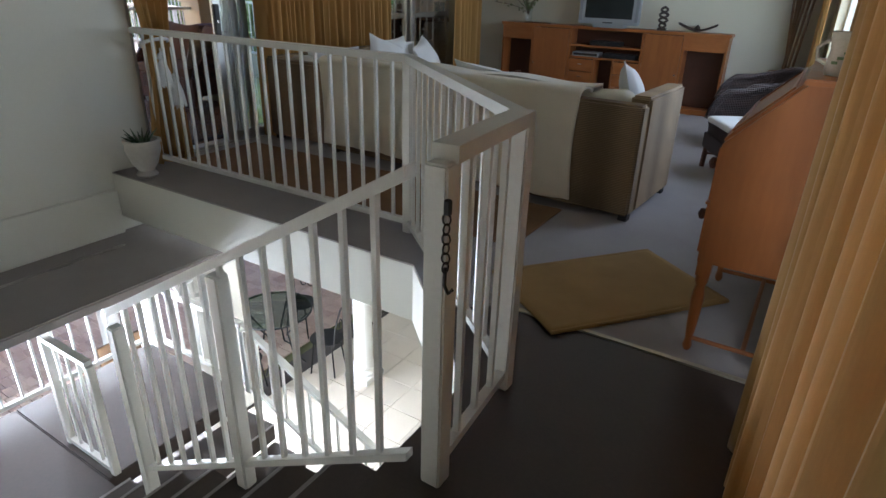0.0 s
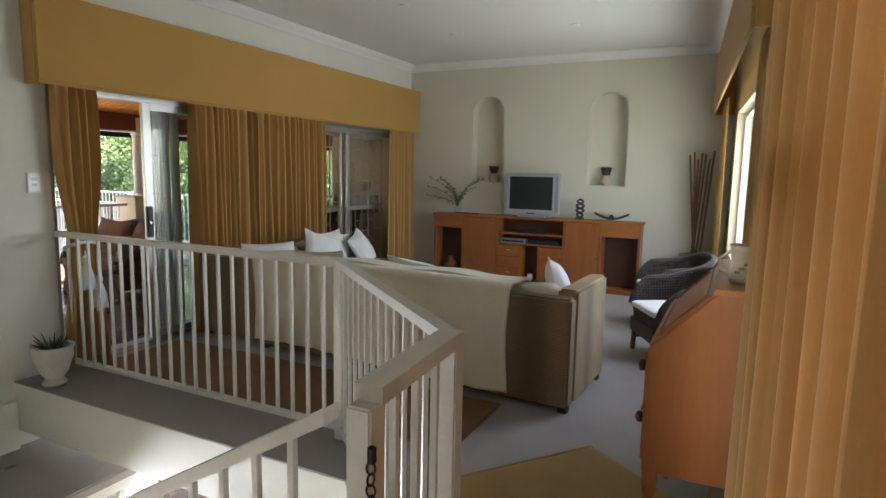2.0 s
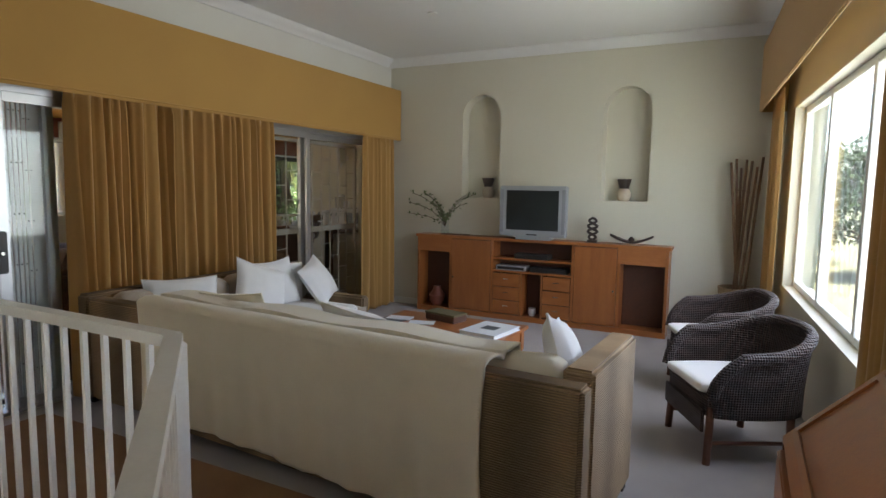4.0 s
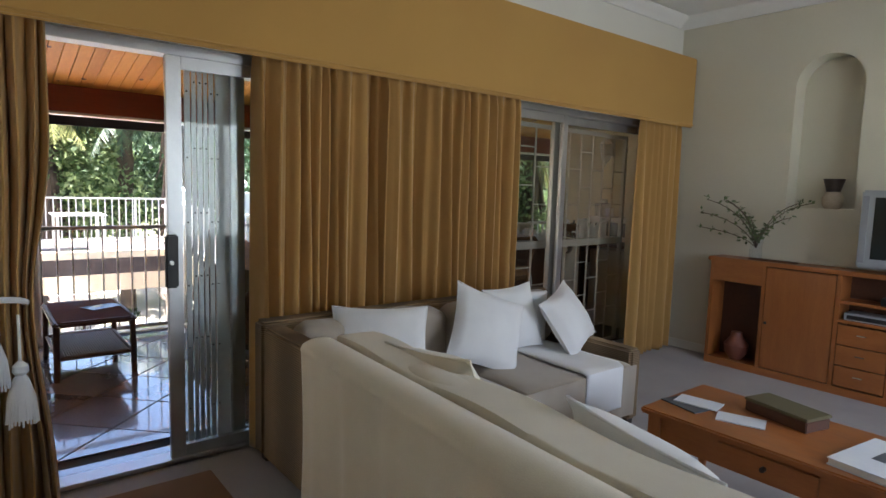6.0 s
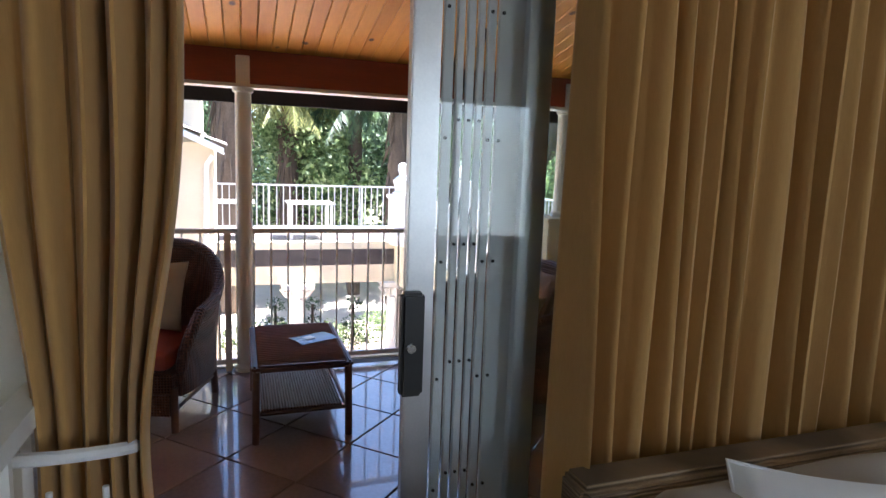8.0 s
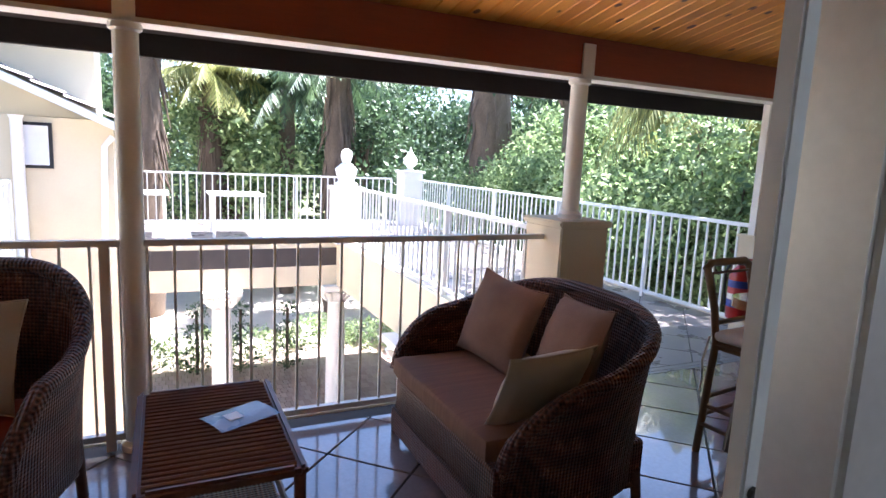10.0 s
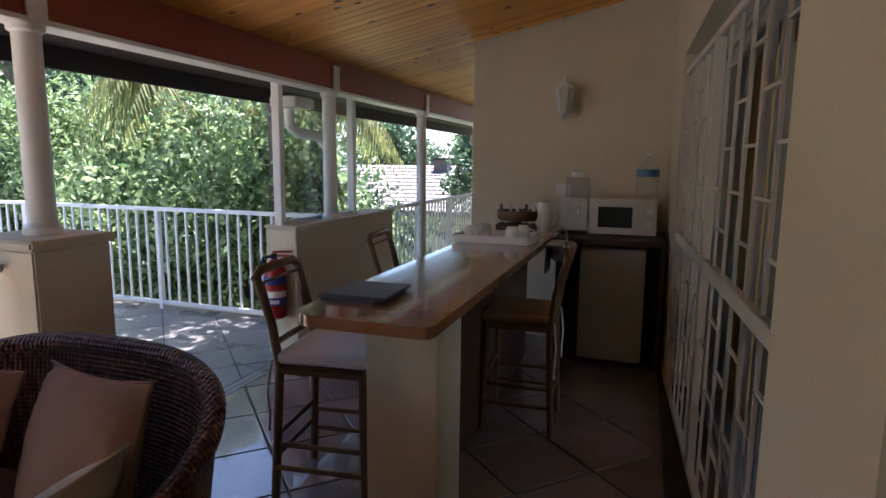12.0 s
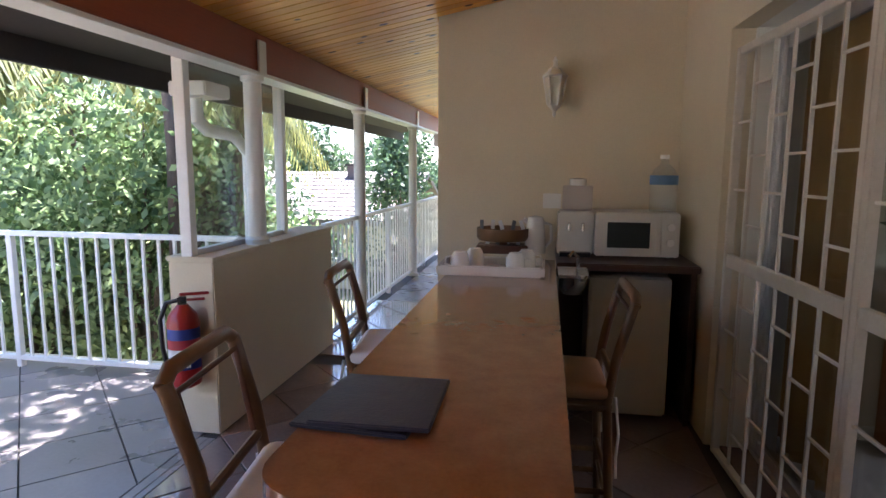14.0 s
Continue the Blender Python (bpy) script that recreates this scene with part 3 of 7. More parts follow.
def classical_column(x, y, h, group="plaster columns", stout=1.0):
    t = thing("plaster_column", x, y, ZL, "white plaster column with square base and carved capital", "column", group)
    t.scale = (stout, stout, 1.0)
    part("base", boxes((-0.17, 0.17, -0.17, 0.17, 0, 0.08)), WHITE, t, bevel=0.006)
    prof = [(0.16, 0.08), (0.165, 0.12), (0.13, 0.15), (0.14, 0.18), (0.11, 0.22), (0.105, h * 0.5), (0.095, h - 0.3)]
    part("shaft", lathe(prof, 24), WHITE, t)
    cap = lathe([(0.10, h - 0.3), (0.13, h - 0.28), (0.11, h - 0.25), (0.15, h - 0.12), (0.19, h - 0.08)], 16)
    for k in range(8):
        a = k * math.pi / 4
        rod(cap, (0.12 * math.cos(a), 0.12 * math.sin(a), h - 0.26), (0.18 * math.cos(a), 0.18 * math.sin(a), h - 0.1), 0.025, 0.04, 8)
    box(cap, -0.19, 0.19, -0.19, 0.19, h - 0.08, h)
    part("capital", cap, WHITE, t)


classical_column(0.80, 3.02, 2.375)
classical_column(0.75, 5.09, 2.58)
classical_column(-1.7, 3.5, 2.3)
for x, y in ((-9.1, 6.40), (-9.1, 4.63), (-9.1, 2.75), (-6.0, 6.45)):
    classical_column(x, y, 2.33, "walkway columns", 1.45)
setting("pipe_wall", boxes((-3.1, -2.9, 0.6, 2.2, ZL, -0.3)), OUTWALL, "cream ground floor wall", "wall", smooth=0)

# ---- ground ----
setting("ground", boxes((-300, 300, -300, 300, ZL - 0.5, ZL - 0.05)), GRASS, "garden ground reaching the distance", "ground", smooth=0)
bm = bmesh.new()
for i in range(60):
    for j in range(110):
        x, y = -0.35 - i * 0.215, -3.0 + j * 0.112
        if x < -13:
            continue
        s = 0.1 if i % 2 else 0.0
        vs = [bm.verts.new((x + dx, y + s * 0.5 + dy, ZL - 0.03 + dz)) for dz in (0, 0.02) for dx, dy in ((0, 0), (-0.207, 0), (-0.207, 0.105), (0, 0.105))]
        bm.faces.new(vs[4:])
        for k in range(4):
            bm.faces.new((vs[k], vs[(k + 1) % 4], vs[4 + (k + 1) % 4], vs[4 + k]))
tagged(part("brick_paving", bm, BRICK, smooth=0), "pinkish brick paving of the courtyard", "paving", kind="stuff")

SAND = mat("pale_garden_paving", (0.68, 0.61, 0.50), (0.50, 0.43, 0.34), 0.9, scale=1.2, fine=30, bump=0.3, world_space=True)
setting("pavement_garden", boxes((-24, -13.02, -6, 10.5, ZL - 0.06, ZL - 0.02)), SAND, "pale sunlit paved yard beyond the walkway", "paving", smooth=0)

# ---- materials of the things ----
WOOD = mat("orange_brown_wood", (0.40, 0.14, 0.035), (0.27, 0.085, 0.02), 0.38, scale=5, fine=50, bump=0.05, stretch=(0.6, 3, 3), coat=0.2)
WOODV = mat("orange_brown_wood_upright", (0.38, 0.135, 0.034), (0.26, 0.08, 0.02), 0.38, scale=5, fine=50, bump=0.05, stretch=(4, 4, 0.4), coat=0.2)
# dark wood; on the cabinet back it carries the shade of the compartments
WOODDARK = mat("dark_wood_and_recess_shade", (0.10, 0.035, 0.015), (0.06, 0.022, 0.01), 0.6, scale=5, fine=40)
SEAGRASS = weave("woven_seagrass", (0.46, 0.32, 0.18), (0.33, 0.22, 0.115), 15, 0.75, 0.45, (0.05, 0.05, 1.9))
RATTAN = weave("dark_woven_rattan", (0.085, 0.045, 0.032), (0.05, 0.026, 0.02), 22, 0.45, 0.8)
RATTAN_RED = weave("red_brown_rattan", (0.24, 0.085, 0.045), (0.15, 0.05, 0.03), 20, 0.42, 0.8)
CANE = mat("dark_cane", (0.17, 0.068, 0.038), (0.095, 0.038, 0.022), 0.4, scale=12, fine=60, stretch=(1, 1, 4))
BAMBOO = mat("bamboo", (0.185, 0.10, 0.042), (0.12, 0.062, 0.026), 0.45, scale=6, fine=40)
CREAM = mat("cream_cloth", (0.76, 0.70, 0.56), (0.68, 0.62, 0.49), 0.9, scale=6, fine=220, bump=0.25, sheen=0.3)
WHITECLOTH = mat("white_cotton", (0.80, 0.80, 0.79), (0.72, 0.72, 0.71), 0.9, scale=6, fine=220, bump=0.2, sheen=0.3)
TAUPE = mat("taupe_cushion_cloth", (0.40, 0.34, 0.27), (0.33, 0.28, 0.22), 0.9, scale=6, fine=240, bump=0.25, sheen=0.3)
REDCLOTH = mat("brown_cushion", (0.26, 0.15, 0.10), (0.18, 0.095, 0.065), 0.9, scale=8, fine=200, bump=0.3, sheen=0.05)
BROWNCLOTH = mat("brown_striped_seat_cloth", (0.26, 0.15, 0.095), (0.16, 0.085, 0.06), 0.9, scale=9, fine=200, bump=0.2, stretch=(6, 0.3, 1))
SILVER = mat("silver_plastic", (0.42, 0.44, 0.46), (0.36, 0.38, 0.40), 0.35, 0.3, bump=0.02)
SCREEN = mat("dark_screen", (0.022, 0.028, 0.028), (0.018, 0.022, 0.022), 0.12, bump=0)
GREYPLASTIC = mat("grey_white_plastic", (0.62, 0.61, 0.57), (0.56, 0.55, 0.51), 0.4, bump=0.02)
STONEWARE = mat("cream_stoneware", (0.58, 0.50, 0.38), (0.44, 0.36, 0.26), 0.6, scale=9, fine=60)
DARKCLAY = mat("dark_glazed_clay", (0.06, 0.042, 0.034), (0.035, 0.025, 0.02), 0.35, scale=10)
PLANT = leafy("plant_leaves", (0.16, 0.21, 0.09), (0.08, 0.12, 0.05), 0.15)
PAPER = mat("printed_paper", (0.74, 0.77, 0.80), (0.66, 0.69, 0.73), 0.5, bump=0.02)
DARKPRINT = mat("dark_print", (0.10, 0.11, 0.13), (0.07, 0.08, 0.09), 0.5, bump=0)
NAVY = mat("dark_blue_leatherette", (0.032, 0.034, 0.075), (0.02, 0.022, 0.048), 0.42, scale=20, fine=160, bump=0.25)
STEEL = mat("brushed_steel", (0.6, 0.6, 0.6), (0.5, 0.5, 0.5), 0.25, 1.0, bump=0.02)
REDPAINT = mat("red_enamel", (0.42, 0.02, 0.02), (0.33, 0.014, 0.014), 0.3, coat=0.3, bump=0.02)
BLUEPRINT = mat("blue_label", (0.03, 0.06, 0.32), (0.025, 0.05, 0.26), 0.4, bump=0)
GRANITE = mat("polished_brown_counter", (0.36, 0.18, 0.09), (0.26, 0.115, 0.055), 0.14, scale=14, fine=120, bump=0.01, coat=0.5)
DARKTOP = mat("dark_brown_worktop", (0.10, 0.055, 0.035), (0.065, 0.035, 0.024), 0.3, scale=10, fine=90)
CHINA = mat("white_china", (0.80, 0.79, 0.76), (0.75, 0.74, 0.71), 0.2, bump=0.01)
FRIDGE = mat("off_white_enamel", (0.60, 0.57, 0.49), (0.54, 0.51, 0.44), 0.4, bump=0.02)
CLEARPLASTIC = glass("clear_plastic", (0.93, 0.955, 0.98), 0.05)
GOLD = mat("gilt_frame", (0.55, 0.36, 0.08), (0.4, 0.25, 0.05), 0.4, 0.6, scale=15, fine=80)
IRON = mat("black_wrought_iron", (0.03, 0.03, 0.032), (0.02, 0.02, 0.02), 0.5, 0.5)
FROST = mat("frosted_lantern_glass", (0.78, 0.76, 0.66), (0.66, 0.64, 0.55), 0.35, trans=0.4, bump=0.02)
STATUE = mat("white_cement", (0.82, 0.81, 0.78), (0.72, 0.71, 0.68), 0.8, scale=5, fine=60, bump=0.2)
BARK = mat("grey_brown_bark", (0.18, 0.13, 0.095), (0.08, 0.057, 0.042), 0.95, scale=5, fine=40, bump=0.7, stretch=(1, 1, 0.35))
LEAF = leafy("bright_leaves", (0.36, 0.45, 0.21), (0.10, 0.16, 0.06), 0.5)
LEAFD = leafy("dark_leaves", (0.12, 0.19, 0.085), (0.035, 0.065, 0.035), 0.3)
LEAFY = leafy("yellow_green_fronds", (0.34, 0.34, 0.11), (0.14, 0.16, 0.05), 0.4)
LEAFB = leafy("blue_green_leaves", (0.13, 0.20, 0.11), (0.05, 0.09, 0.05), 0.3)


def pillow(w, h, d, n=14, pinch=0.07):
    """A stuffed cushion standing in the xz plane, centred."""
    bm = bmesh.new()
    for sgn in (1, -1):
        def f(u, v):
            a, b = 2 * u - 1, 2 * v - 1
            e = max((1 - a * a) * (1 - b * b), 0)
            q = e ** 0.42
            sx = 1 - pinch * (1 - b * b) * (a * a)
            sz = 1 - pinch * (1 - a * a) * (b * b)
            wr = 0.012 * noise.noise(Vector((a * 2.1 + w, b * 2.3, sgn + h)))
            return Vector((a * w / 2 * sx, sgn * (d / 2 * q + wr * q), b * h / 2 * sz))
        grid(n, n, f, bm)
    bmesh.ops.remove_doubles(bm, verts=bm.verts, dist=0.0008)
    return bm


def cushion(name, x, y, z, w, h, d, rx, ry, rz, m, label, group="", piping=True):
    t = new(name)
    t.matrix_basis = pose(x, y, z, rx, ry, rz)
    tagged(t, label, "cushion", group)
    part("cover", pillow(w, h, d), m, t)
    if piping:
        pts = []
        for k in range(40):
            s = k / 10
            i, f = int(s) % 4, s % 1 * 2 - 1
            a, b = ((f, -1), (1, f), (-f, 1), (-1, -f))[i]
            pts.append((a * w / 2 * (1 - 0.1 * (1 - b * b) * a * a), 0, b * h / 2 * (1 - 0.1 * (1 - a * a) * b * b)))
        part("piping", sweep(pts, 0.006, 6, closed=True), m, t)
    return t


def soft_box(x0, x1, y0, y1, z0, z1, r=0.05, lump=0.01, n=12):
    """An upholstered block with rounded edges."""
    bm = boxes((x0, x1, y0, y1, z0, z1))
    bmesh.ops.subdivide_edges(bm, edges=bm.edges, cuts=n, use_grid_fill=True)
    c = Vector(((x0 + x1) / 2, (y0 + y1) / 2, (z0 + z1) / 2))
    hx = Vector(((x1 - x0) / 2, (y1 - y0) / 2, (z1 - z0) / 2))
    for v in bm.verts:
        p = v.co - c
        q = Vector([max(-h + r, min(h - r, a)) for a, h in zip(p, hx)])
        d = p - q
        if d.length > 1e-6:
            d = d.normalized() * r
        v.co = c + q + d
        v.co.z += lump * noise.noise(v.co * 3.1)
    return bm


def drape(f, n=(40, 24), t=0.012, name="cloth", material=None, parent=None, label=""):
    o = part(name, grid(n[0], n[1], f), material, parent, label, smooth=60)
    thicken(o, t)
    return o


# ---- curtains and pelmets ----
def curtain(name, y0, y1, x, z0, z1, folds, depth, label, normal=1, tie=None, group="curtains", hem=0.0):
    """A hanging cloth whose folds differ in width and depth, with pinched pleats at the top."""
    t = thing(name, x, y0, z0, label, "curtain", group)
    L, Hh = y1 - y0, z1 - z0
    rg_ = random.Random(int(folds * 7 + y0 * 100))
    wid_ = [rg_.uniform(0.55, 1.5) for _ in range(int(folds))]
    dep_ = [rg_.uniform(0.45, 1.1) for _ in range(int(folds))]
    lean = [rg_.uniform(-0.30, 0.30) for _ in range(int(folds))]
    tot, edges = sum(wid_), [0.0]
    for w_ in wid_:
        edges.append(edges[-1] + w_ / tot)

    def f(u, v):
        k = 0
        while k < len(wid_) - 1 and u > edges[k + 1]:
            k += 1
        q = min(max((u - edges[k]) / (edges[k + 1] - edges[k]), 0), 1)
        q = q + 0.10 * math.sin(2 * math.pi * q) * lean[k] * 2 * (1 - v)
        s = 1 - 2 * abs(math.cos(math.pi * q)) ** 1.6
        s += 0.16 * math.sin(6 * math.pi * q + lean[k] * 9) * (1 - 0.4 * v)
        am = depth * dep_[k] * (0.62 + 0.38 * (1 - v)) * (1 + 0.12 * math.sin(v * 4 + k * 1.7))
        pinch = 0.5 + 0.5 * min((1 - v) / 0.05, 1)
        yy = u * L + (0.010 * math.sin(v * 5 + k * 2.1) + 0.022 * lean[k] * (1 - v)) * math.sin(math.pi * q)
        xx = s * am * pinch
        if tie:
            zt, yc, wid = tie
            h = v * Hh + z0
            g = math.exp(-((h - zt) / 0.42) ** 2) if h > zt else math.exp(-((h - zt) / 0.55) ** 2)
            k2 = g * 0.80
            yy = yy * (1 - k2) + (yc - y0 + (u - 0.5) * wid) * k2
            xx = xx * (1 - 0.3 * g) + 0.03 * g
        return Vector((normal * xx, yy, v * Hh))

    drape(f, (int(folds * 16), 40), 0.005, "cloth", CURTAIN, t)
    return t


curtain("curtain", 3.27, 3.61, 0.19, 0.01, 2.14, 6, 0.05, "ochre curtain tied back beside the open terrace door", tie=(0.93, 3.43, 0.16))
curtain("curtain", 4.50, 6.45, 0.168, 0.01, 2.14, 24, 0.066, "long ochre curtain hanging in deep folds")
curtain("curtain", 7.95, 8.62, 0.168, 0.01, 2.14, 7, 0.06, "ochre curtain gathered beside the niche wall")
p = thing("pelmet", 0.082, 3.16, 2.10, "long padded ochre fabric pelmet", "pelmet", "pelmets")
part("front", boxes((0.145, 0.165, 0, 5.5, 0.0, 0.63)), PELMET, p, bevel=0.008)
part("return", boxes((0, 0.143, 0, 0.02, 0.0, 0.63)), PELMET, p, bevel=0.006)
part("top", boxes((0, 0.143, 0.022, 5.48, 0.61, 0.63)), PELMET, p)
part("piping", rods([((0.167, 0, 0.025), (0.167, 5.5, 0.025))], 0.006), PELMET, p)

tb = thing("tieback", 0.215, 3.40, 0.60, "white rope tieback with two large tassels", "tieback")
part("rope", sweep([(0.09 * math.cos(a), 0.105 * math.sin(a), 0.34 + 0.035 * math.cos(a)) for a in [i * math.pi / 12 for i in range(24)]], 0.013, 8, closed=True), WHITECLOTH, tb)
for dy, dz in ((-0.02, 0.13), (0.07, -0.03)):
    part("cord", rods([((0.09, dy, 0.31), (0.092, dy, dz + 0.12))], 0.006), WHITECLOTH, tb)
    ts = lathe([(0.008, 0.15), (0.028, 0.13), (0.03, 0.105), (0.018, 0.09), (0.03, 0.07), (0.05, 0.0), (0.053, -0.09)], 18, at=(0.092, dy, dz))
    o = part("tassel", ts, WHITECLOTH, tb)
    fr = bmesh.new()
    for k in range(26):
        a = k * 2 * math.pi / 26
        rod(fr, (0.092 + 0.045 * math.cos(a), dy + 0.045 * math.sin(a), dz), (0.092 + (0.056 + rnd(-0.008, 0.008)) * math.cos(a), dy + 0.056 * math.sin(a), dz - 0.11 + rnd(-0.015, 0.01)), 0.005, 0.004, 5)
    part("fringe", fr, WHITECLOTH, o)

# east side: window, curtains, pelmet
curtain("curtain", 0.25, 1.02, -0.10, 0.05, 2.4, 8, 0.035, "ochre curtain drawn aside at the bright window", -1).matrix_basis = EW @ pose(-0.10, 0.25, 0.05)
curtain("curtain", 4.0, 4.65, -0.12, 0.05, 2.4, 7, 0.03, "ochre curtain beside the bright window", -1).matrix_basis = EW @ pose(-0.12, 4.0, 0.05)
curtain("curtain", 1.1, 2.45, 4.80, 0.01, 2.75, 13, 0.058, "long ochre curtain beside the landing", -1).matrix_basis = pose(4.80, 1.1, 0.01, 0, 0, 5)
for y0, y1, za, zb in ((0.15, 4.72, 2.28, 2.9), (0.95, 2.5, 2.65, 3.0)):
    p = thing("pelmet", 4.857, y0, za, "padded ochre fabric pelmet over a window", "pelmet", "pelmets")
    if za < 2.5:
        p.matrix_basis = EW @ pose(-0.003, y0, za)
    part("front", boxes((-0.235, -0.215, 0, y1 - y0, 0, zb - za)), PELMET, p, bevel=0.008)
    for k in (0, y1 - y0 - 0.02):
        part("return", boxes((-0.213, 0, k, k + 0.02, 0, zb - za)), PELMET, p, bevel=0.004)
w = thing("window_1", 4.97, 6.15, 0.55, "white framed window with bright daylight", "window", kind="structure")
w.matrix_basis = EW @ pose(0.11, 1.0, 0.70)
for a in ((0, 0.05), (3.15, 3.2), (1.0, 1.06), (2.1, 2.16)):
    part("window_frame", boxes((-0.03, 0.03, a[0], a[1], 0.0, 1.55)), WHITE, w, bevel=0.004)
for a in ((0, 0.05), (1.5, 1.55)):
    part("window_frame", boxes((-0.028, 0.028, 0.052, 3.148, a[0], a[1])), WHITE, w, bevel=0.004)
g = part("pane", boxes((-0.003, 0.003, 0.05, 3.15, 0.05, 1.50)), GLASS, w)
g.visible_shadow = False
w = thing("window_2", 4.97, 1.2, 0.2, "bright window behind the landing curtain", "window", kind="structure")
for a in ((0, 0.05), (1.05, 1.1)):
    part("window_frame", boxes((-0.03, 0.03, a[0], a[1], 0, 2.1)), WHITE, w, bevel=0.004)
g = part("pane", boxes((-0.003, 0.003, 0.05, 1.05, 0, 2.1)), GLASS, w)
g.visible_shadow = False

pf = thing("picture", 4.857, 2.62, 1.40, "gilt framed picture on the wall", "picture")
for s in ((0, 0.05, 0, 0.55), (0.40, 0.45, 0, 0.55), (0.052, 0.398, 0, 0.05), (0.052, 0.398, 0.5, 0.55)):
    part("frame", boxes((-0.03, -0.002, s[0], s[1], s[2], s[3])), GOLD, pf, bevel=0.006)
part("print", boxes((-0.012, -0.004, 0.05, 0.40, 0.05, 0.5)), mat("faded_print", (0.35, 0.34, 0.28), (0.2, 0.2, 0.17), 0.5, scale=4), pf)


# ---- sliding doors ----
def sliding(name, y0, y1, panels, label):
    t = thing(name, 0, y0, 0, label, "sliding door", kind="structure")
    L = y1 - y0
    part("door_frame", boxes((-0.06, 0.06, 0, L, 2.08, 2.128)), ALU, t, bevel=0.004)
    part("track", boxes((-0.06, 0.06, 0, L, 0.0, 0.022)), ALU, t, bevel=0.003)
    for yy in (0.0, L - 0.04):
        part("door_frame", boxes((-0.055, 0.055, yy, yy + 0.04, 0.022, 2.08)), ALU, t, bevel=0.003)
    for x, a, b in panels:
        a, b = a - y0, b - y0
        for yy in (a - 0.018, b - 0.055):
            part("stile", boxes((x - 0.018, x + 0.018, yy, yy + (0.073 if yy < b - 0.06 else 0.055), 0.024, 2.078)), ALU, t, bevel=0.003)
        for zz in (0.024, 2.018):
            part("door_rail", boxes((x - 0.016, x + 0.016, a + 0.057, b - 0.057, zz, zz + 0.06)), ALU, t)
        g = part("pane", boxes((x - 0.003, x + 0.003, a + 0.055, b - 0.055, 0.084, 2.018)), DOORGLASS if name == "door_2" else GLASS, t)
        g.visible_shadow = False
    return t


d1 = sliding("door_1", 3.30, 5.18, ((0.03, 4.122, 5.12), (-0.03, 4.46, 5.13)), "silver aluminium sliding glass door standing open")
h = part("door_handle", boxes((0.049, 0.085, 0.785, 0.845, 0.93, 1.20)), BLACK, d1, "black plastic door handle", bevel=0.008)
part("lock", rods([((0.085, 0.81, 1.06), (0.092, 0.81, 1.06))], 0.012), STEEL, h)
sliding("door_2", 5.88, 8.45, ((0.03, 5.95, 7.12), (-0.03, 7.05, 8.42)), "silver aluminium sliding glass door standing closed")

# folded security trellis behind the glass
tr = thing("security_trellis", -0.085, 4.225, 0.03, "white folding steel security trellis pushed together", "security gate")
TRELLIS = mat("white_trellis_enamel", (0.62, 0.64, 0.66), (0.52, 0.54, 0.57), 0.35, scale=4, fine=60, bump=0.03)
y = 0.0
for w_ in (0.028, 0.020, 0.022, 0.018, 0.024, 0.080):
    o = part("upright", boxes((-0.008, 0.008, y, y + w_, 0, 2.03)), TRELLIS, tr, bevel=0.002)
    for q in range(6):
        part("rivet", rods([((0.008, y + 0.010, 0.2 + q * 0.34 + (0.05 if w_ < 0.023 else 0)), (0.012, y + 0.010, 0.2 + q * 0.34 + (0.05 if w_ < 0.023 else 0)))], 0.005, 8), IRON, o)
    y += w_ + 0.009
for k in range(3):
    for q in range(5):
        z = 0.22 + q * 0.34
        part("link", rods([((-0.014, k * 0.036 + 0.01, z), (-0.014, k * 0.036 + 0.055, z + 0.28))], 0.004, 6), IRON, tr)


# fixed burglar grille on the terrace side
# white enamel toned down, the weak light on the bars put into its colour
GRILLE = mat("dimmed_white_enamel", (0.66, 0.62, 0.54), (0.54, 0.50, 0.43), 0.45, scale=8, fine=90, bump=0.05)
gr = thing("burglar_grille", -0.122, 5.93, 0.0, "white painted steel burglar grille over the sliding door", "grille", rz=3.1)
for y0, y1 in ((0, 0.035), (1.272, 1.308), (1.312, 1.348), (2.395, 2.43)):
    part("frame_upright", boxes((-0.018, 0.018, y0, y1, 0.02, 2.02)), GRILLE, gr, bevel=0.003)
for z0, z1 in ((0.02, 0.05), (0.985, 1.045), (1.985, 2.02)):
    for a, b in ((0.037, 1.270), (1.350, 2.393)):
        part("frame_rail", boxes((-0.016, 0.016, a, b, z0, z1)), GRILLE, gr, bevel=0.003)
for a, b in ((0.035, 1.272), (1.348, 2.395)):
    n = 6
    st = (b - a) / n
    for k in range(1, n):
        for z0, z1 in ((0.05, 0.985), (1.045, 1.985)):
            part("bar", boxes((-0.006, 0.006, a + st * k - 0.006, a + st * k + 0.006, z0, z1)), GRILLE, gr)
    for k in range(n):
        for z0, z1 in ((0.05, 0.985), (1.045, 1.985)):
            for q in ((1 / 3, 2 / 3) if k % 2 else (1 / 6, 1 / 2, 5 / 6)):
                z = z0 + (z1 - z0) * q
                part("cross_bar", boxes((-0.005, 0.005, a + st * k + 0.006, a + st * (k + 1) - 0.006, z - 0.005, z + 0.005)), GRILLE, gr)


# ---- sofas ----
def frame_panel(x0, x1, y0, y1, z0, z1, t, name="side_panel"):
    return part(name, boxes((x0, x1, y0, y1, z0, z1)), SEAGRASS, t, bevel=0.018, segs=3)


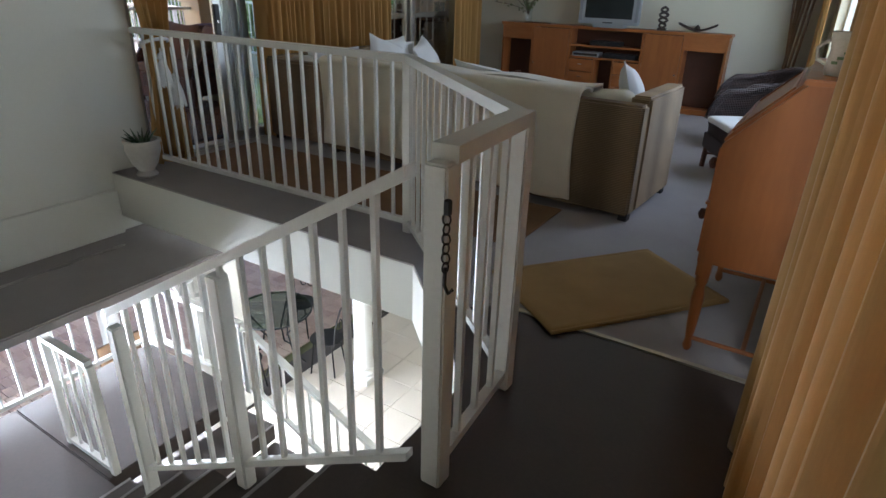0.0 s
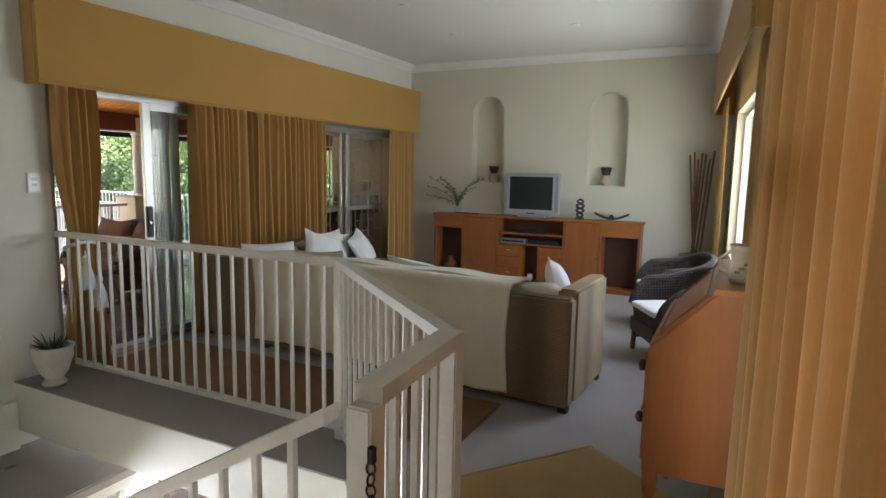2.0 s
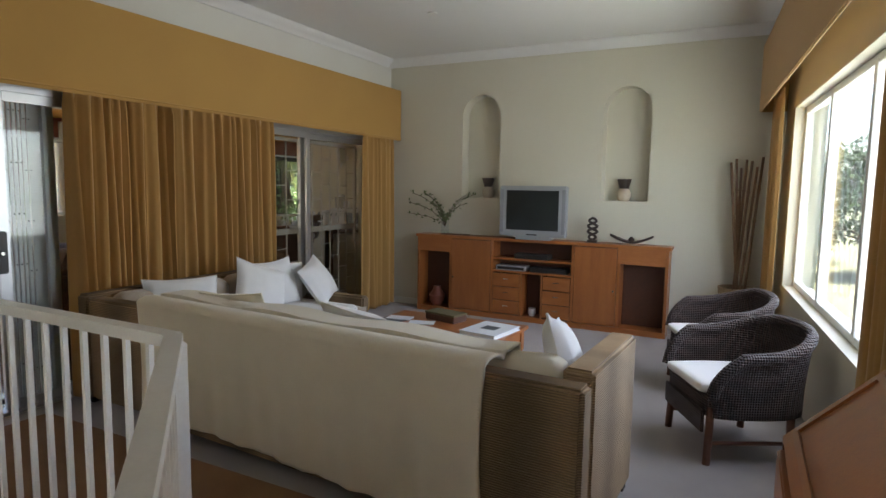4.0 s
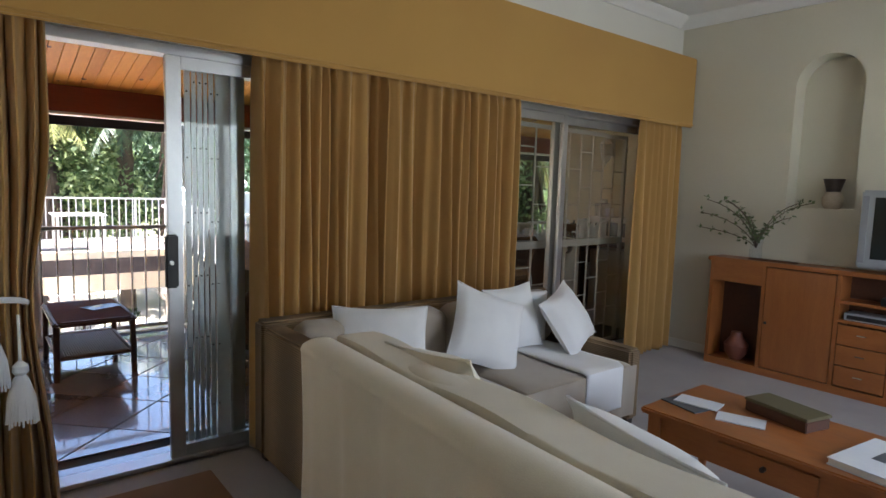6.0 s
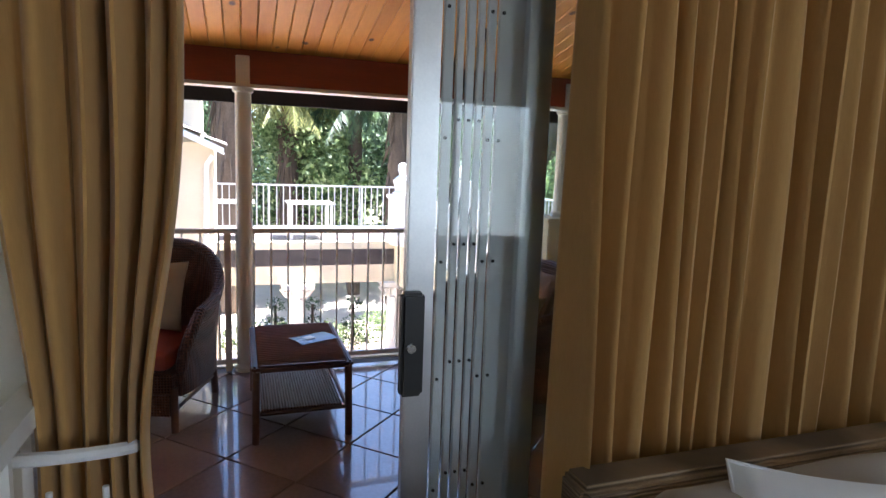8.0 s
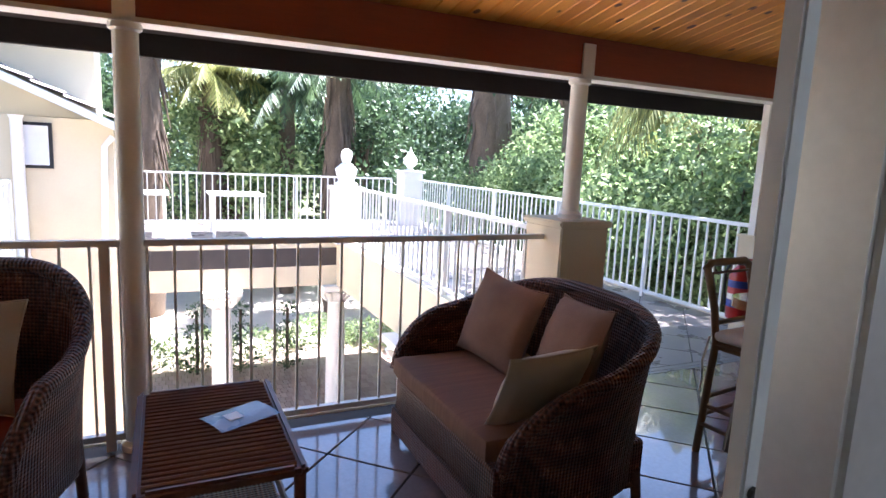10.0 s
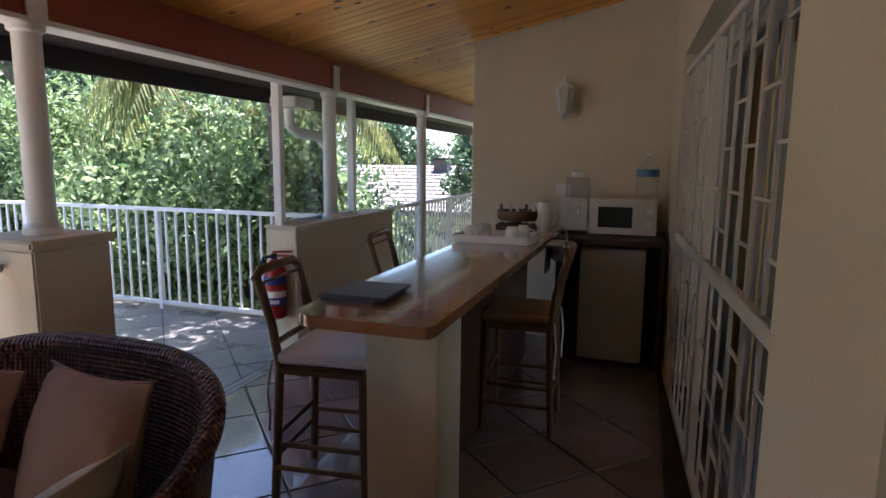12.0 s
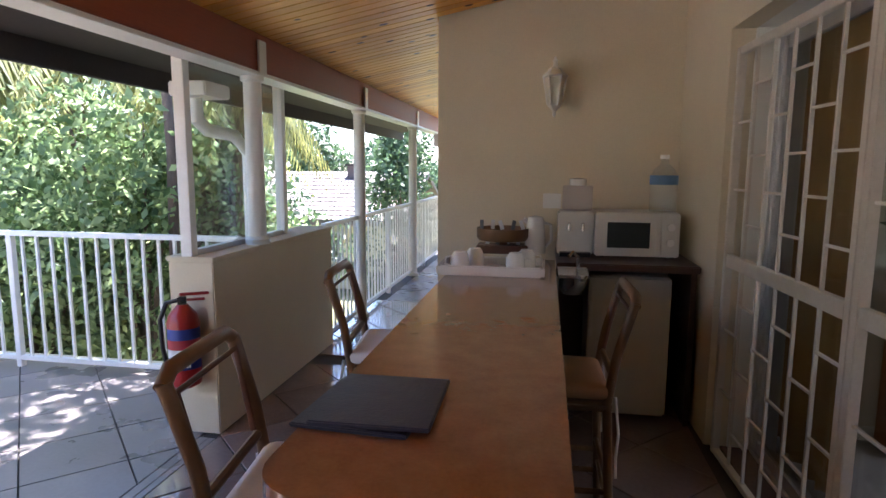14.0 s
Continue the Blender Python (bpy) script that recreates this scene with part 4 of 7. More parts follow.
s1 = thing("sofa", 0.97, 4.42, 0, "woven seagrass sofa with a cream throw over its back", "sofa", "lounge sofas", rz=-3.2)
frame_panel(0, 2.77, 0, 0.12, 0.04, 0.76, s1, "backrest")
frame_panel(2.64, 2.775, 0.123, 0.86, 0.04, 0.80, s1, "arm")
frame_panel(0.0, 0.13, 0.123, 0.40, 0.04, 0.74, s1, "arm")
part("base", boxes((0.132, 2.638, 0.123, 0.80, 0.10, 0.26)), SEAGRASS, s1, bevel=0.01)
for x in (0.03, 2.70):
    for y in (0.03, 0.78):
        part("foot", boxes((x, x + 0.06, y, y + 0.06, 0, 0.10)), DARKWOOD, s1)
for k in range(3):
    part("seat_cushion", soft_box(0.135 + k * 0.835, 0.135 + (k + 1) * 0.835 - 0.008, 0.13, 0.82, 0.262, 0.44, 0.05), CREAM, s1)
for k in range(3):
    part("back_cushion", soft_box(0.14 + k * 0.835, 0.14 + (k + 1) * 0.835 - 0.015, 0.13, 0.33, 0.44, 0.80, 0.08, 0.03), CREAM, s1)
th = thing("throw", 0.97, 4.42, 0, "large cream woven throw draped over the sofa back", "throw", "throws", rz=-3.2)


def throw1(u, v):
    x = 0.0 + u * 2.36 + 0.02 * math.sin(v * 6 + u * 3)
    s = v * 1.25
    rip = 0.010 * math.sin(u * 46 + 2 * math.sin(u * 7)) + 0.005 * math.sin(u * 97)
    if s < 0.70:
        z, y = 0.085 + s + 0.02 * math.sin(u * 6) * (1 - v), -0.022 + rip * (1 - s)
    elif s < 0.88:
        a = (s - 0.70) / 0.18 * math.pi
        z, y = 0.785 + 0.035 * math.sin(a), 0.055 - 0.08 * math.cos(a)
    else:
        z, y = 0.785 + 0.03 * math.sin(u * 11) - 0.05 * (s - 0.88), 0.14 + (s - 0.88) * 0.55
        z = max(z, 0.815 + 0.01 * math.sin(u * 19)) if y < 0.33 else z
    return Vector((x, y, z))


drape(throw1, (150, 60), 0.012, "cloth", CREAM, th)

s2 = thing("sofa", 0.21, 4.48, 0, "woven seagrass sofa along the curtains with white cushions", "sofa", "lounge sofas")
frame_panel(0, 0.12, 0.0, 2.18, 0.04, 0.76, s2, "backrest")
frame_panel(0.123, 0.70, 0.0, 0.12, 0.04, 0.74, s2, "arm")
frame_panel(0.123, 0.93, 2.05, 2.16, 0.04, 0.50, s2, "arm")
part("base", boxes((0.123, 0.92, 0.123, 2.058, 0.08, 0.25)), SEAGRASS, s2, bevel=0.01)
for x in (0.03, 0.84):
    for y in (0.03, 2.09):
        part("foot", boxes((x, x + 0.06, y, y + 0.06, 0, 0.085)), DARKWOOD, s2)
for k in range(2):
    part("seat_cushion", soft_box(0.13, 0.96, 0.13 + k * 0.965, 0.13 + (k + 1) * 0.965 - 0.008, 0.252, 0.43, 0.05), TAUPE, s2)
    part("back_cushion", soft_box(0.125, 0.32, 0.13 + k * 0.965, 0.12 + (k + 1) * 0.965, 0.43, 0.77, 0.08, 0.03), TAUPE, s2)
part("seat_valance", grid(40, 8, lambda u, v: Vector((0.968 + 0.010 * math.sin(u * 31) * (1 - v) + 0.004 * math.sin(u * 77), 0.13 + u * 1.92, 0.10 + 0.32 * v))), TAUPE, s2, "taupe cloth hanging down the seat front")
th = thing("throw", 0.21, 4.48, 0, "white cotton runner folded over the sofa seat and back", "throw", "throws")


def throw2(u, v):
    y = 1.56 + u * 0.34
    s = v * 1.45
    if s < 0.36:
        return Vector((0.335 + 0.01 * math.sin(u * 9), y, 0.80 - s + 0.0))
    if s < 0.99:
        return Vector((0.335 + (s - 0.36), y, 0.445 + 0.006 * math.sin(u * 8)))
    return Vector((0.972, y, 0.435 - (s - 0.99) * 0.55))


drape(throw2, (14, 60), 0.014, "cloth", WHITECLOTH, th)
G3 = "white sofa cushions"
cushion("cushion", 0.60, 5.02, 0.62, 0.52, 0.44, 0.16, -24, 0, 60, WHITECLOTH, "white cotton cushion lying in the sofa corner", G3)
cushion("cushion", 0.70, 5.70, 0.645, 0.48, 0.47, 0.17, -26, 20, 72, WHITECLOTH, "white piped cotton cushion leaning askew", G3)
cushion("cushion", 0.56, 6.06, 0.65, 0.40, 0.42, 0.15, -18, -4, 86, WHITECLOTH, "white cotton cushion leaning on the sofa back", G3)
cushion("cushion", 0.72, 6.42, 0.63, 0.48, 0.42, 0.16, -32, -12, 112, WHITECLOTH, "white cotton cushion leaning on the sofa arm", G3)
cushion("cushion", 3.54, 4.74, 0.69, 0.50, 0.50, 0.17, -18, 14, 100, WHITECLOTH, "white cotton cushion against the woven arm", G3)
cushion("cushion", 1.45, 4.78, 0.66, 0.48, 0.44, 0.16, -28, 4, 185, CREAM, "cream cotton cushion leaning on the sofa back", G3)
cushion("cushion", 2.35, 4.80, 0.66, 0.50, 0.42, 0.17, -30, -6, 176, WHITECLOTH, "white cotton cushion leaning on the sofa back", G3)

# ---- coffee table and what lies on it ----
ct = thing("coffee_table", 2.24, 6.09, 0, "orange-brown wooden coffee table with turned legs", "coffee table")
part("tabletop", boxes((-0.56, 0.56, -0.29, 0.29, 0.44, 0.47)), WOOD, ct, bevel=0.008)
for y in (-0.25, 0.235):
    part("apron", boxes((-0.48, 0.48, y, y + 0.015, 0.31, 0.439)), WOOD, ct)
for x in (-0.52, 0.505):
    part("apron", boxes((x, x + 0.015, -0.21, 0.21, 0.31, 0.439)), WOOD, ct)
legp = [(0.016, 0), (0.024, 0.03), (0.018, 0.06), (0.028, 0.12), (0.032, 0.2), (0.022, 0.25), (0.03, 0.27), (0.03, 0.29)]
for x in (-0.5, 0.5):
    for y in (-0.235, 0.235):
        bm = lathe(legp, 14, at=(x, y, 0))
        box(bm, x - 0.03, x + 0.03, y - 0.03, y + 0.03, 0.29, 0.44)
        part("leg", bm, WOODV, ct)
part("drawer_front", boxes((-0.2, 0.2, -0.262, -0.251, 0.33, 0.42)), WOOD, ct, bevel=0.003)
part("knob", rods([((0, -0.262, 0.375), (0, -0.285, 0.375))], 0.011), DARKCLAY, ct)
bk = thing("book", 2.62, 6.03, 0.47, "large white picture book lying on the coffee table", "book", rz=-8)
part("pages", boxes((-0.145, 0.14, -0.185, 0.185, 0.004, 0.024)), CHINA, bk)
part("cover", boxes((-0.15, 0.15, -0.19, 0.19, 0.0245, 0.029)), PAPER, bk, bevel=0.001)
part("cover", boxes((-0.15, 0.15, -0.19, 0.19, 0.0, 0.0035)), PAPER, bk)
part("print", boxes((-0.06, 0.06, -0.05, 0.06, 0.0293, 0.030)), DARKPRINT, bk)
bx = thing("wooden_box", 2.16, 6.22, 0.47, "low dark wooden letter box on the coffee table", "box", rz=-14)
part("body", boxes((-0.15, 0.15, -0.08, 0.08, 0, 0.05)), WOODDARK, bx, bevel=0.004)
part("lid", boxes((-0.155, 0.155, -0.085, 0.085, 0.051, 0.065)), mat("olive_cloth_lid", (0.13, 0.11, 0.05), None, 0.8), bx, bevel=0.004)
for x, y, r, c, lab in ((2.05, 6.02, 20, PAPER, "small white card lying on the coffee table"), (1.80, 6.00, -12, DARKPRINT, "glossy magazine lying on the coffee table"), (1.83, 6.06, 10, PAPER, "folded leaflet lying on the coffee table")):
    mg = thing("magazine", x, y, 0.471 + (0.006 if "leaflet" in lab else 0), lab, "magazine", "papers on the table", rz=r)
    part("sheet", boxes((-0.10, 0.10, -0.06, 0.06, 0, 0.005)), c, mg)

# ---- wall cabinet ----
X0, X1, YF, YB = 0.64, 3.57, 8.43, 8.66
cab = thing("media_cabinet", 0, 0, 0, "wide orange-brown wooden media cabinet with shelves and drawers", "cabinet")
part("top", boxes((X0 - 0.02, X1 + 0.02, YF - 0.02, YB, 0.915, 0.95)), WOOD, cab, bevel=0.006)
part("plinth", boxes((X0, X1, YF + 0.0, YB, 0.0, 0.06)), WOOD, cab)
for x in (X0, 1.08, 1.62, 2.57, 3.06, X1 - 0.03):
    part("upright", boxes((x, x + 0.03, YF, YB, 0.061, 0.914)), WOODV, cab, bevel=0.002)
# back board much darker than the cabinet wood: recess shade in the colour
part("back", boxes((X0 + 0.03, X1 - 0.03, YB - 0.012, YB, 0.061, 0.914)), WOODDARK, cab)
for a, b in ((X0 + 0.03, 1.08), (3.09, X1 - 0.03)):
    part("fascia", boxes((a, b, YF, YF + 0.02, 0.745, 0.914)), WOOD, cab)
for a, b in ((1.11, 1.62), (2.60, 3.06)):
    d = part("door", boxes((a + 0.004, b - 0.004, YF - 0.006, YF + 0.014, 0.07, 0.905)), WOODV, cab, bevel=0.003)
    k = a + 0.03 if a < 2 else b - 0.03
    part("knob", lathe([(0.006, 0), (0.012, 0.008), (0.011, 0.016)], 12), STEEL, d).matrix_basis = pose(k, YF - 0.007, 0.45, 90)
for z in (0.70, 0.555):
    part("shelf", boxes((1.65, 2.57, YF + 0.002, YB - 0.013, z, z + 0.022)), WOOD, cab)
for a, b in ((1.65, 1.98), (2.25, 2.57)):
    for k in range(3):
        z = 0.075 + k * 0.158
        d = part("drawer", boxes((a + 0.004, b - 0.004, YF - 0.005, YF + 0.014, z, z + 0.15)), WOOD, cab, bevel=0.003)
        part("handle", rods([(((a + b) / 2 - 0.03, YF - 0.018, z + 0.09), ((a + b) / 2 + 0.03, YF - 0.018, z + 0.09))], 0.004), STEEL, d)
    part("divider", boxes((b if a < 2 else a - 0.02, (b + 0.02) if a < 2 else a, YF, YB - 0.013, 0.061, 0.554)), WOODV, cab)
for x, w_, z, m_, lab in ((1.86, 0.36, 0.578, SILVER, "flat silver video player in the cabinet"), (2.3, 0.42, 0.578, BLACK, "flat black receiver in the cabinet"), (2.1, 0.4, 0.723, BLACK, "flat black player on the cabinet shelf")):
    pl = thing("media_player", x, 8.53, z, lab, "video player", "players")
    part("case", boxes((-w_ / 2, w_ / 2, -0.085, 0.09, 0, 0.055)), m_, pl, bevel=0.004)
    part("front_panel", boxes((-w_ / 2 + 0.02, w_ / 2 - 0.02, -0.089, -0.0855, 0.012, 0.042)), BLACK, pl)
bsk = thing("small_pot", 2.11, 8.52, 0.061, "small white pot in the open compartment", "pot")
part("body", lathe([(0.03, 0), (0.05, 0.04), (0.04, 0.08), (0.045, 0.09)], 16), CHINA, bsk)
jar = thing("floor_vase", 0.87, 8.53, 0.062, "round red-brown clay vase in the cabinet opening", "vase")
part("body", lathe([(0.05, 0), (0.09, 0.06), (0.1, 0.13), (0.05, 0.2), (0.045, 0.24)], 20), mat("red_clay", (0.2, 0.06, 0.035), None, 0.5), jar)

tv = thing("television", 2.13, 8.40, 0.95, "silver tube television standing on the cabinet", "television")
part("stand", boxes((-0.2, 0.2, -0.02, 0.16, 0, 0.04)), SILVER, tv, bevel=0.006)
part("bezel", boxes((-0.385, 0.385, -0.05, 0.03, 0.04, 0.60)), SILVER, tv, bevel=0.012)
bm = grid(12, 10, lambda u, v: Vector((-0.30 + 0.60 * u, -0.052 - 0.016 * (1 - (2 * u - 1) ** 2) * (1 - (2 * v - 1) ** 2), 0.11 + 0.44 * v)))
part("screen", bm, SCREEN, tv)
for x in (-0.355, 0.355):
    part("speaker", boxes((x - 0.02, x + 0.02, -0.054, -0.0505, 0.08, 0.56)), mat("grey_mesh", (0.3, 0.31, 0.33), None, 0.6), tv)
bm = bmesh.new()
rod(bm, (0, 0.03, 0.32), (0, 0.24, 0.30), 0.34, 0.2, 4)
bmesh.ops.rotate(bm, verts=bm.verts, cent=(0, 0, 0.31), matrix=Matrix.Rotation(radians(45), 3, "Y"))
part("casing", bm, SILVER, tv)
part("button", boxes((-0.06, 0.06, -0.053, -0.0505, 0.055, 0.068)), BLACK, tv)

# objects on the cabinet and in the niches
vs = thing("branch_vase", 0.98, 8.50, 0.95, "clear vase with leafy green branches", "vase")
part("vase", lathe([(0.04, 0), (0.05, 0.03), (0.045, 0.12), (0.055, 0.2)], 18), CLEARPLASTIC, vs)
br, lv = bmesh.new(), bmesh.new()
for k in range(15):
    a, ln_ = rnd(0, 6.28), rnd(0.28, 0.50)
    pts = [Vector((math.cos(a) * ln_ * s * (0.4 + s * 0.6), math.sin(a) * 0.30 * ln_ * s - 0.06 * s, 0.10 + (0.30 + 0.16 * math.sin(k * 2.1)) * s * (1.45 - 0.55 * s))) for s in [i / 6 for i in range(7)]]
    sweep(pts, 0.0035, 5, br)
    for s in range(2, 7):
        for q in range(4):
            c = pts[s] + Vector((rnd(-0.02, 0.02), rnd(-0.02, 0.02), rnd(-0.02, 0.02)))
            d1_, d2_ = Vector((rnd(-1, 1), rnd(-1, 1), rnd(-0.5, 1))).normalized(), Vector((rnd(-1, 1), rnd(-1, 1), rnd(-1, 1))).normalized()
            f = [lv.verts.new(c + d1_ * e * 0.042 + d2_ * w_ * 0.013) for e, w_ in ((0, 0), (0.5, 1), (1, 0), (0.5, -1))]
            lv.faces.new(f)
part("branch", br, BARK, vs)
part("leaves", lv, PLANT, vs)
tr_ = thing("dark_tray", 1.12, 8.50, 0.95, "flat dark wooden tray on the cabinet", "tray")
part("body", boxes((-0.18, 0.18, -0.05, 0.05, 0, 0.012)), WOODDARK, tr_, bevel=0.004)
sc = thing("knot_sculpture", 2.77, 8.50, 0.95, "small dark carved knot sculpture on the cabinet", "sculpture")
bm = bmesh.new()
for ph in (0, math.pi):
    sweep([(0.045 * math.sin(t_ * 2 + ph) * (1 - 0.2 * math.cos(t_)), 0.02 * math.cos(t_ * 2 + ph), 0.03 + 0.24 * t_ / 6.28) for t_ in [i * 0.33 for i in range(20)]], 0.014, 8, bm)
box(bm, -0.05, 0.05, -0.03, 0.03, 0, 0.03)
part("figure", bm, DARKCLAY, sc)
bw = thing("leaf_bowl", 3.18, 8.50, 0.95, "wide dark leaf-shaped bowl on the cabinet", "bowl")
bm = grid(24, 10, lambda u, v: Vector(((2 * u - 1) * 0.22, (2 * v - 1) * 0.07 * (1 - (2 * u - 1) ** 2) ** 0.5, 0.012 + 0.075 * abs(2 * u - 1) ** 1.6 + 0.02 * (2 * v - 1) ** 2)))
thicken(part("dish", bm, DARKCLAY, bw), 0.008)
part("fruit", lathe([(0.01, 0.02), (0.03, 0.035), (0.035, 0.055), (0.01, 0.085)], 14), DARKCLAY, bw)
for x in (1.42, 3.03):
    v_ = thing("niche_vase", x, 8.78, 1.40, "cream and dark brown pottery vase in the niche", "vase", "niche vases")
    part("body", lathe([(0.05, 0), (0.072, 0.03), (0.075, 0.09), (0.055, 0.125), (0.05, 0.135)], 20), STONEWARE, v_)
    part("neck", lathe([(0.05, 0.136), (0.055, 0.16), (0.075, 0.23), (0.078, 0.24), (0.07, 0.24)], 20), DARKCLAY, v_)

# bamboo canes in a basket
bb = thing("cane_basket", 4.20, 8.44, 0, "wicker basket holding tall bamboo canes", "basket")
part("basket", lathe([(0.12, 0), (0.14, 0.1), (0.15, 0.35), (0.17, 0.6), (0.16, 0.6), (0.13, 0.1)], 20), SEAGRASS, bb)
for k in range(7):
    a = k * 0.9
    o = bmesh.new()
    p0, p1 = Vector((0.05 * math.cos(a), 0.05 * math.sin(a), 0.05)), Vector((-0.10 + 0.045 * k - 0.02, 0.1 * math.sin(a) * 0.8, 1.8 + 0.05 * math.sin(k * 2.3)))
    rod(o, p0, p1, 0.014, 0.012, 10)
    for q in range(1, 6):
        c = p0.lerp(p1, q / 6)
        rod(o, c - Vector((0, 0, 0.006)), c + Vector((0, 0, 0.006)), 0.018, 0.018, 10)
    part("cane", o, BAMBOO, bb)


# ---- woven chairs ----
def basket_chair(name, x, y, rz, w, d, hb, ha, seat, m, label, group, cushion_m=None, skirt=0.28, pad=0.10, rise=1.6):
    """A woven tub chair facing its own -y: a horseshoe of weave with a rolled rim, legs, seat and cushion."""
    t = thing(name, x, y, 0, label, "armchair", group, rz=rz)
    n = 48

    def plan(u):
        a = math.pi * (1.18 - 1.36 * u) + 0
        cx, cy = math.cos(a), math.sin(a)
        e = 0.72
        return (math.copysign(abs(cx) ** e, cx) * w / 2, math.copysign(abs(cy) ** e, cy) * d * 0.56 - d * 0.06)

    def top(u):
        k = math.sin(math.pi * min(max((u - 0.10) / 0.80, 0), 1))
        e = min(u, 1 - u)
        h = ha + (hb - ha) * k ** rise
        if e < 0.10:
            h = seat + (ha - seat) * (e / 0.10) ** 0.6
        return h

    def shell(off):
        def f(u, v):
            px, py = plan(u)
            sc_ = 1 + off / (w / 2) + 0.10 * v * v
            return Vector((px * sc_, py * sc_, skirt + (top(u) - skirt) * v))
        return f

    bm = grid(n, 10, shell(0.0))
    o = part("shell", bm, m, t, smooth=70)
    thicken(o, 0.035)
    f = shell(0.0)
    part("rim", sweep([f(i / 60, 1.0) + Vector((0, 0, 0.004)) for i in range(61)], 0.034, 10), m, t)
    part("seat_frame", soft_box(-w / 2 + 0.05, w / 2 - 0.05, -d / 2 + 0.02, d / 2 - 0.08, skirt - 0.02, seat - 0.01, 0.03, 0.0, 6), m, t)
    part("apron", boxes((-w / 2 + 0.06, w / 2 - 0.06, -d / 2 + 0.0, -d / 2 + 0.018, skirt - 0.10, skirt + 0.03)), m, t, bevel=0.006)
    for lx in (-w / 2 + 0.06, w / 2 - 0.06):
        for ly in (-d / 2 + 0.05, d / 2 - 0.12):
            part("leg", rods([((lx, ly, skirt + 0.05), (lx * 1.03, ly * 1.05, 0))], 0.022, 10), CANE, t)
    for lx in (-w / 2 + 0.06, w / 2 - 0.06):
        part("stretcher", rods([((lx, -d / 2 + 0.05, 0.12), (lx, d / 2 - 0.12, 0.12))], 0.012, 8), CANE, t)
    if cushion_m:
        part("seat_cushion", soft_box(-w / 2 + 0.07, w / 2 - 0.07, -d / 2 - 0.01, d / 2 - 0.13, seat - 0.005, seat + pad, 0.028, 0.008), cushion_m, t)
    return t


basket_chair("wicker_armchair", 4.24, 5.95, -62, 0.64, 0.62, 0.74, 0.62, 0.40, RATTAN, "dark woven rattan armchair with a white seat cushion", "lounge armchairs", WHITECLOTH, 0.28, 0.055)
basket_chair("wicker_armchair", 4.10, 7.05, -70, 0.64, 0.62, 0.74, 0.62, 0.40, RATTAN, "dark woven rattan armchair with a white seat cushion", "lounge armchairs", WHITECLOTH, 0.28, 0.055)

# ---- slope-front bureau ----
# red-brown wood darkened for sides and moulding, shading them against the lid
BUREAU = mat("shaded_red_brown_bureau_wood", (0.34, 0.125, 0.035), (0.23, 0.075, 0.02), 0.32, scale=3, fine=40, bump=0.05, stretch=(1, 1, 0.2))
de = thing("bureau_desk", 4.36, 2.92, 0, "orange-brown wooden slope-front bureau with turned legs", "desk")
dW, dD = 0.48, 0.85
prof = [(0, 0.42), (dW, 0.42), (dW, 1.13), (0.22, 1.13), (0.0, 0.90)]
for y in (0.0, dD - 0.022):
    bm = bmesh.new()
    a = [bm.verts.new((px, y, pz)) for px, pz in prof]
    b = [bm.verts.new((px, y + 0.022, pz)) for px, pz in prof]
    bm.faces.new(a), bm.faces.new(b[::-1])
    for i in range(5):
        bm.faces.new((a[i], a[(i + 1) % 5], b[(i + 1) % 5], b[i]))
    part("side_panel", bm, BUREAU, de, bevel=0.003)
part("bottom", boxes((0.004, dW, 0.023, dD - 0.023, 0.42, 0.44)), WOOD, de)
part("back", boxes((dW - 0.015, dW, 0.023, dD - 0.023, 0.441, 1.13)), WOOD, de)
part("top", boxes((0.205, dW + 0.005, -0.012, dD + 0.012, 1.131, 1.152)), WOOD, de, bevel=0.005)
lid = bmesh.new()
lm = Matrix.Translation((0.0, 0, 0.90)) @ Matrix.Rotation(math.atan2(0.22, 0.23), 4, "Y")
box(lid, -0.012, 0.010, 0.024, dD - 0.024, 0.006, 0.312, lm)
lo = part("lid", lid, WOODV, de, bevel=0.003)
fr = bmesh.new()
for s in ((0.06, dD - 0.06, 0.04, 0.055), (0.06, dD - 0.06, 0.265, 0.28), (0.06, 0.075, 0.056, 0.264), (dD - 0.075, dD - 0.06, 0.056, 0.264)):
    box(fr, -0.019, -0.0122, s[0], s[1], s[2], s[3], lm)
part("moulding", fr, BUREAU, lo)
for z0, z1 in ((0.45, 0.66), (0.67, 0.88)):
    d = part("drawer", boxes((-0.012, 0.012, 0.026, dD - 0.026, z0, z1)), WOOD, de, bevel=0.004)
    for y in (0.2, dD - 0.2):
        part("knob", lathe([(0.011, 0), (0.010, 0.014), (0.024, 0.024), (0.023, 0.038), (0.008, 0.046)], 16), WOODDARK, d).matrix_basis = pose(-0.012, y, (z0 + z1) / 2, 0, -90, 0)
part("mid_rail", boxes((-0.016, 0.0, 0.0, dD, 0.661, 0.669)), WOOD, de)
lp = [(0.012, 0), (0.02, 0.02), (0.014, 0.05), (0.02, 0.12), (0.026, 0.25), (0.018, 0.31), (0.026, 0.33), (0.026, 0.36)]
for x in (0.03, dW - 0.03):
    for y in (0.03, dD - 0.03):
        bm = lathe(lp, 12, at=(x, y, 0))
        box(bm, x - 0.027, x + 0.027, y - 0.027, y + 0.027, 0.36, 0.419)
        part("leg", bm, WOODV, de)
for y in (0.03, dD - 0.03):
    part("stretcher", rods([((0.03, y, 0.06), (dW - 0.03, y, 0.06))], 0.010), WOODV, de)
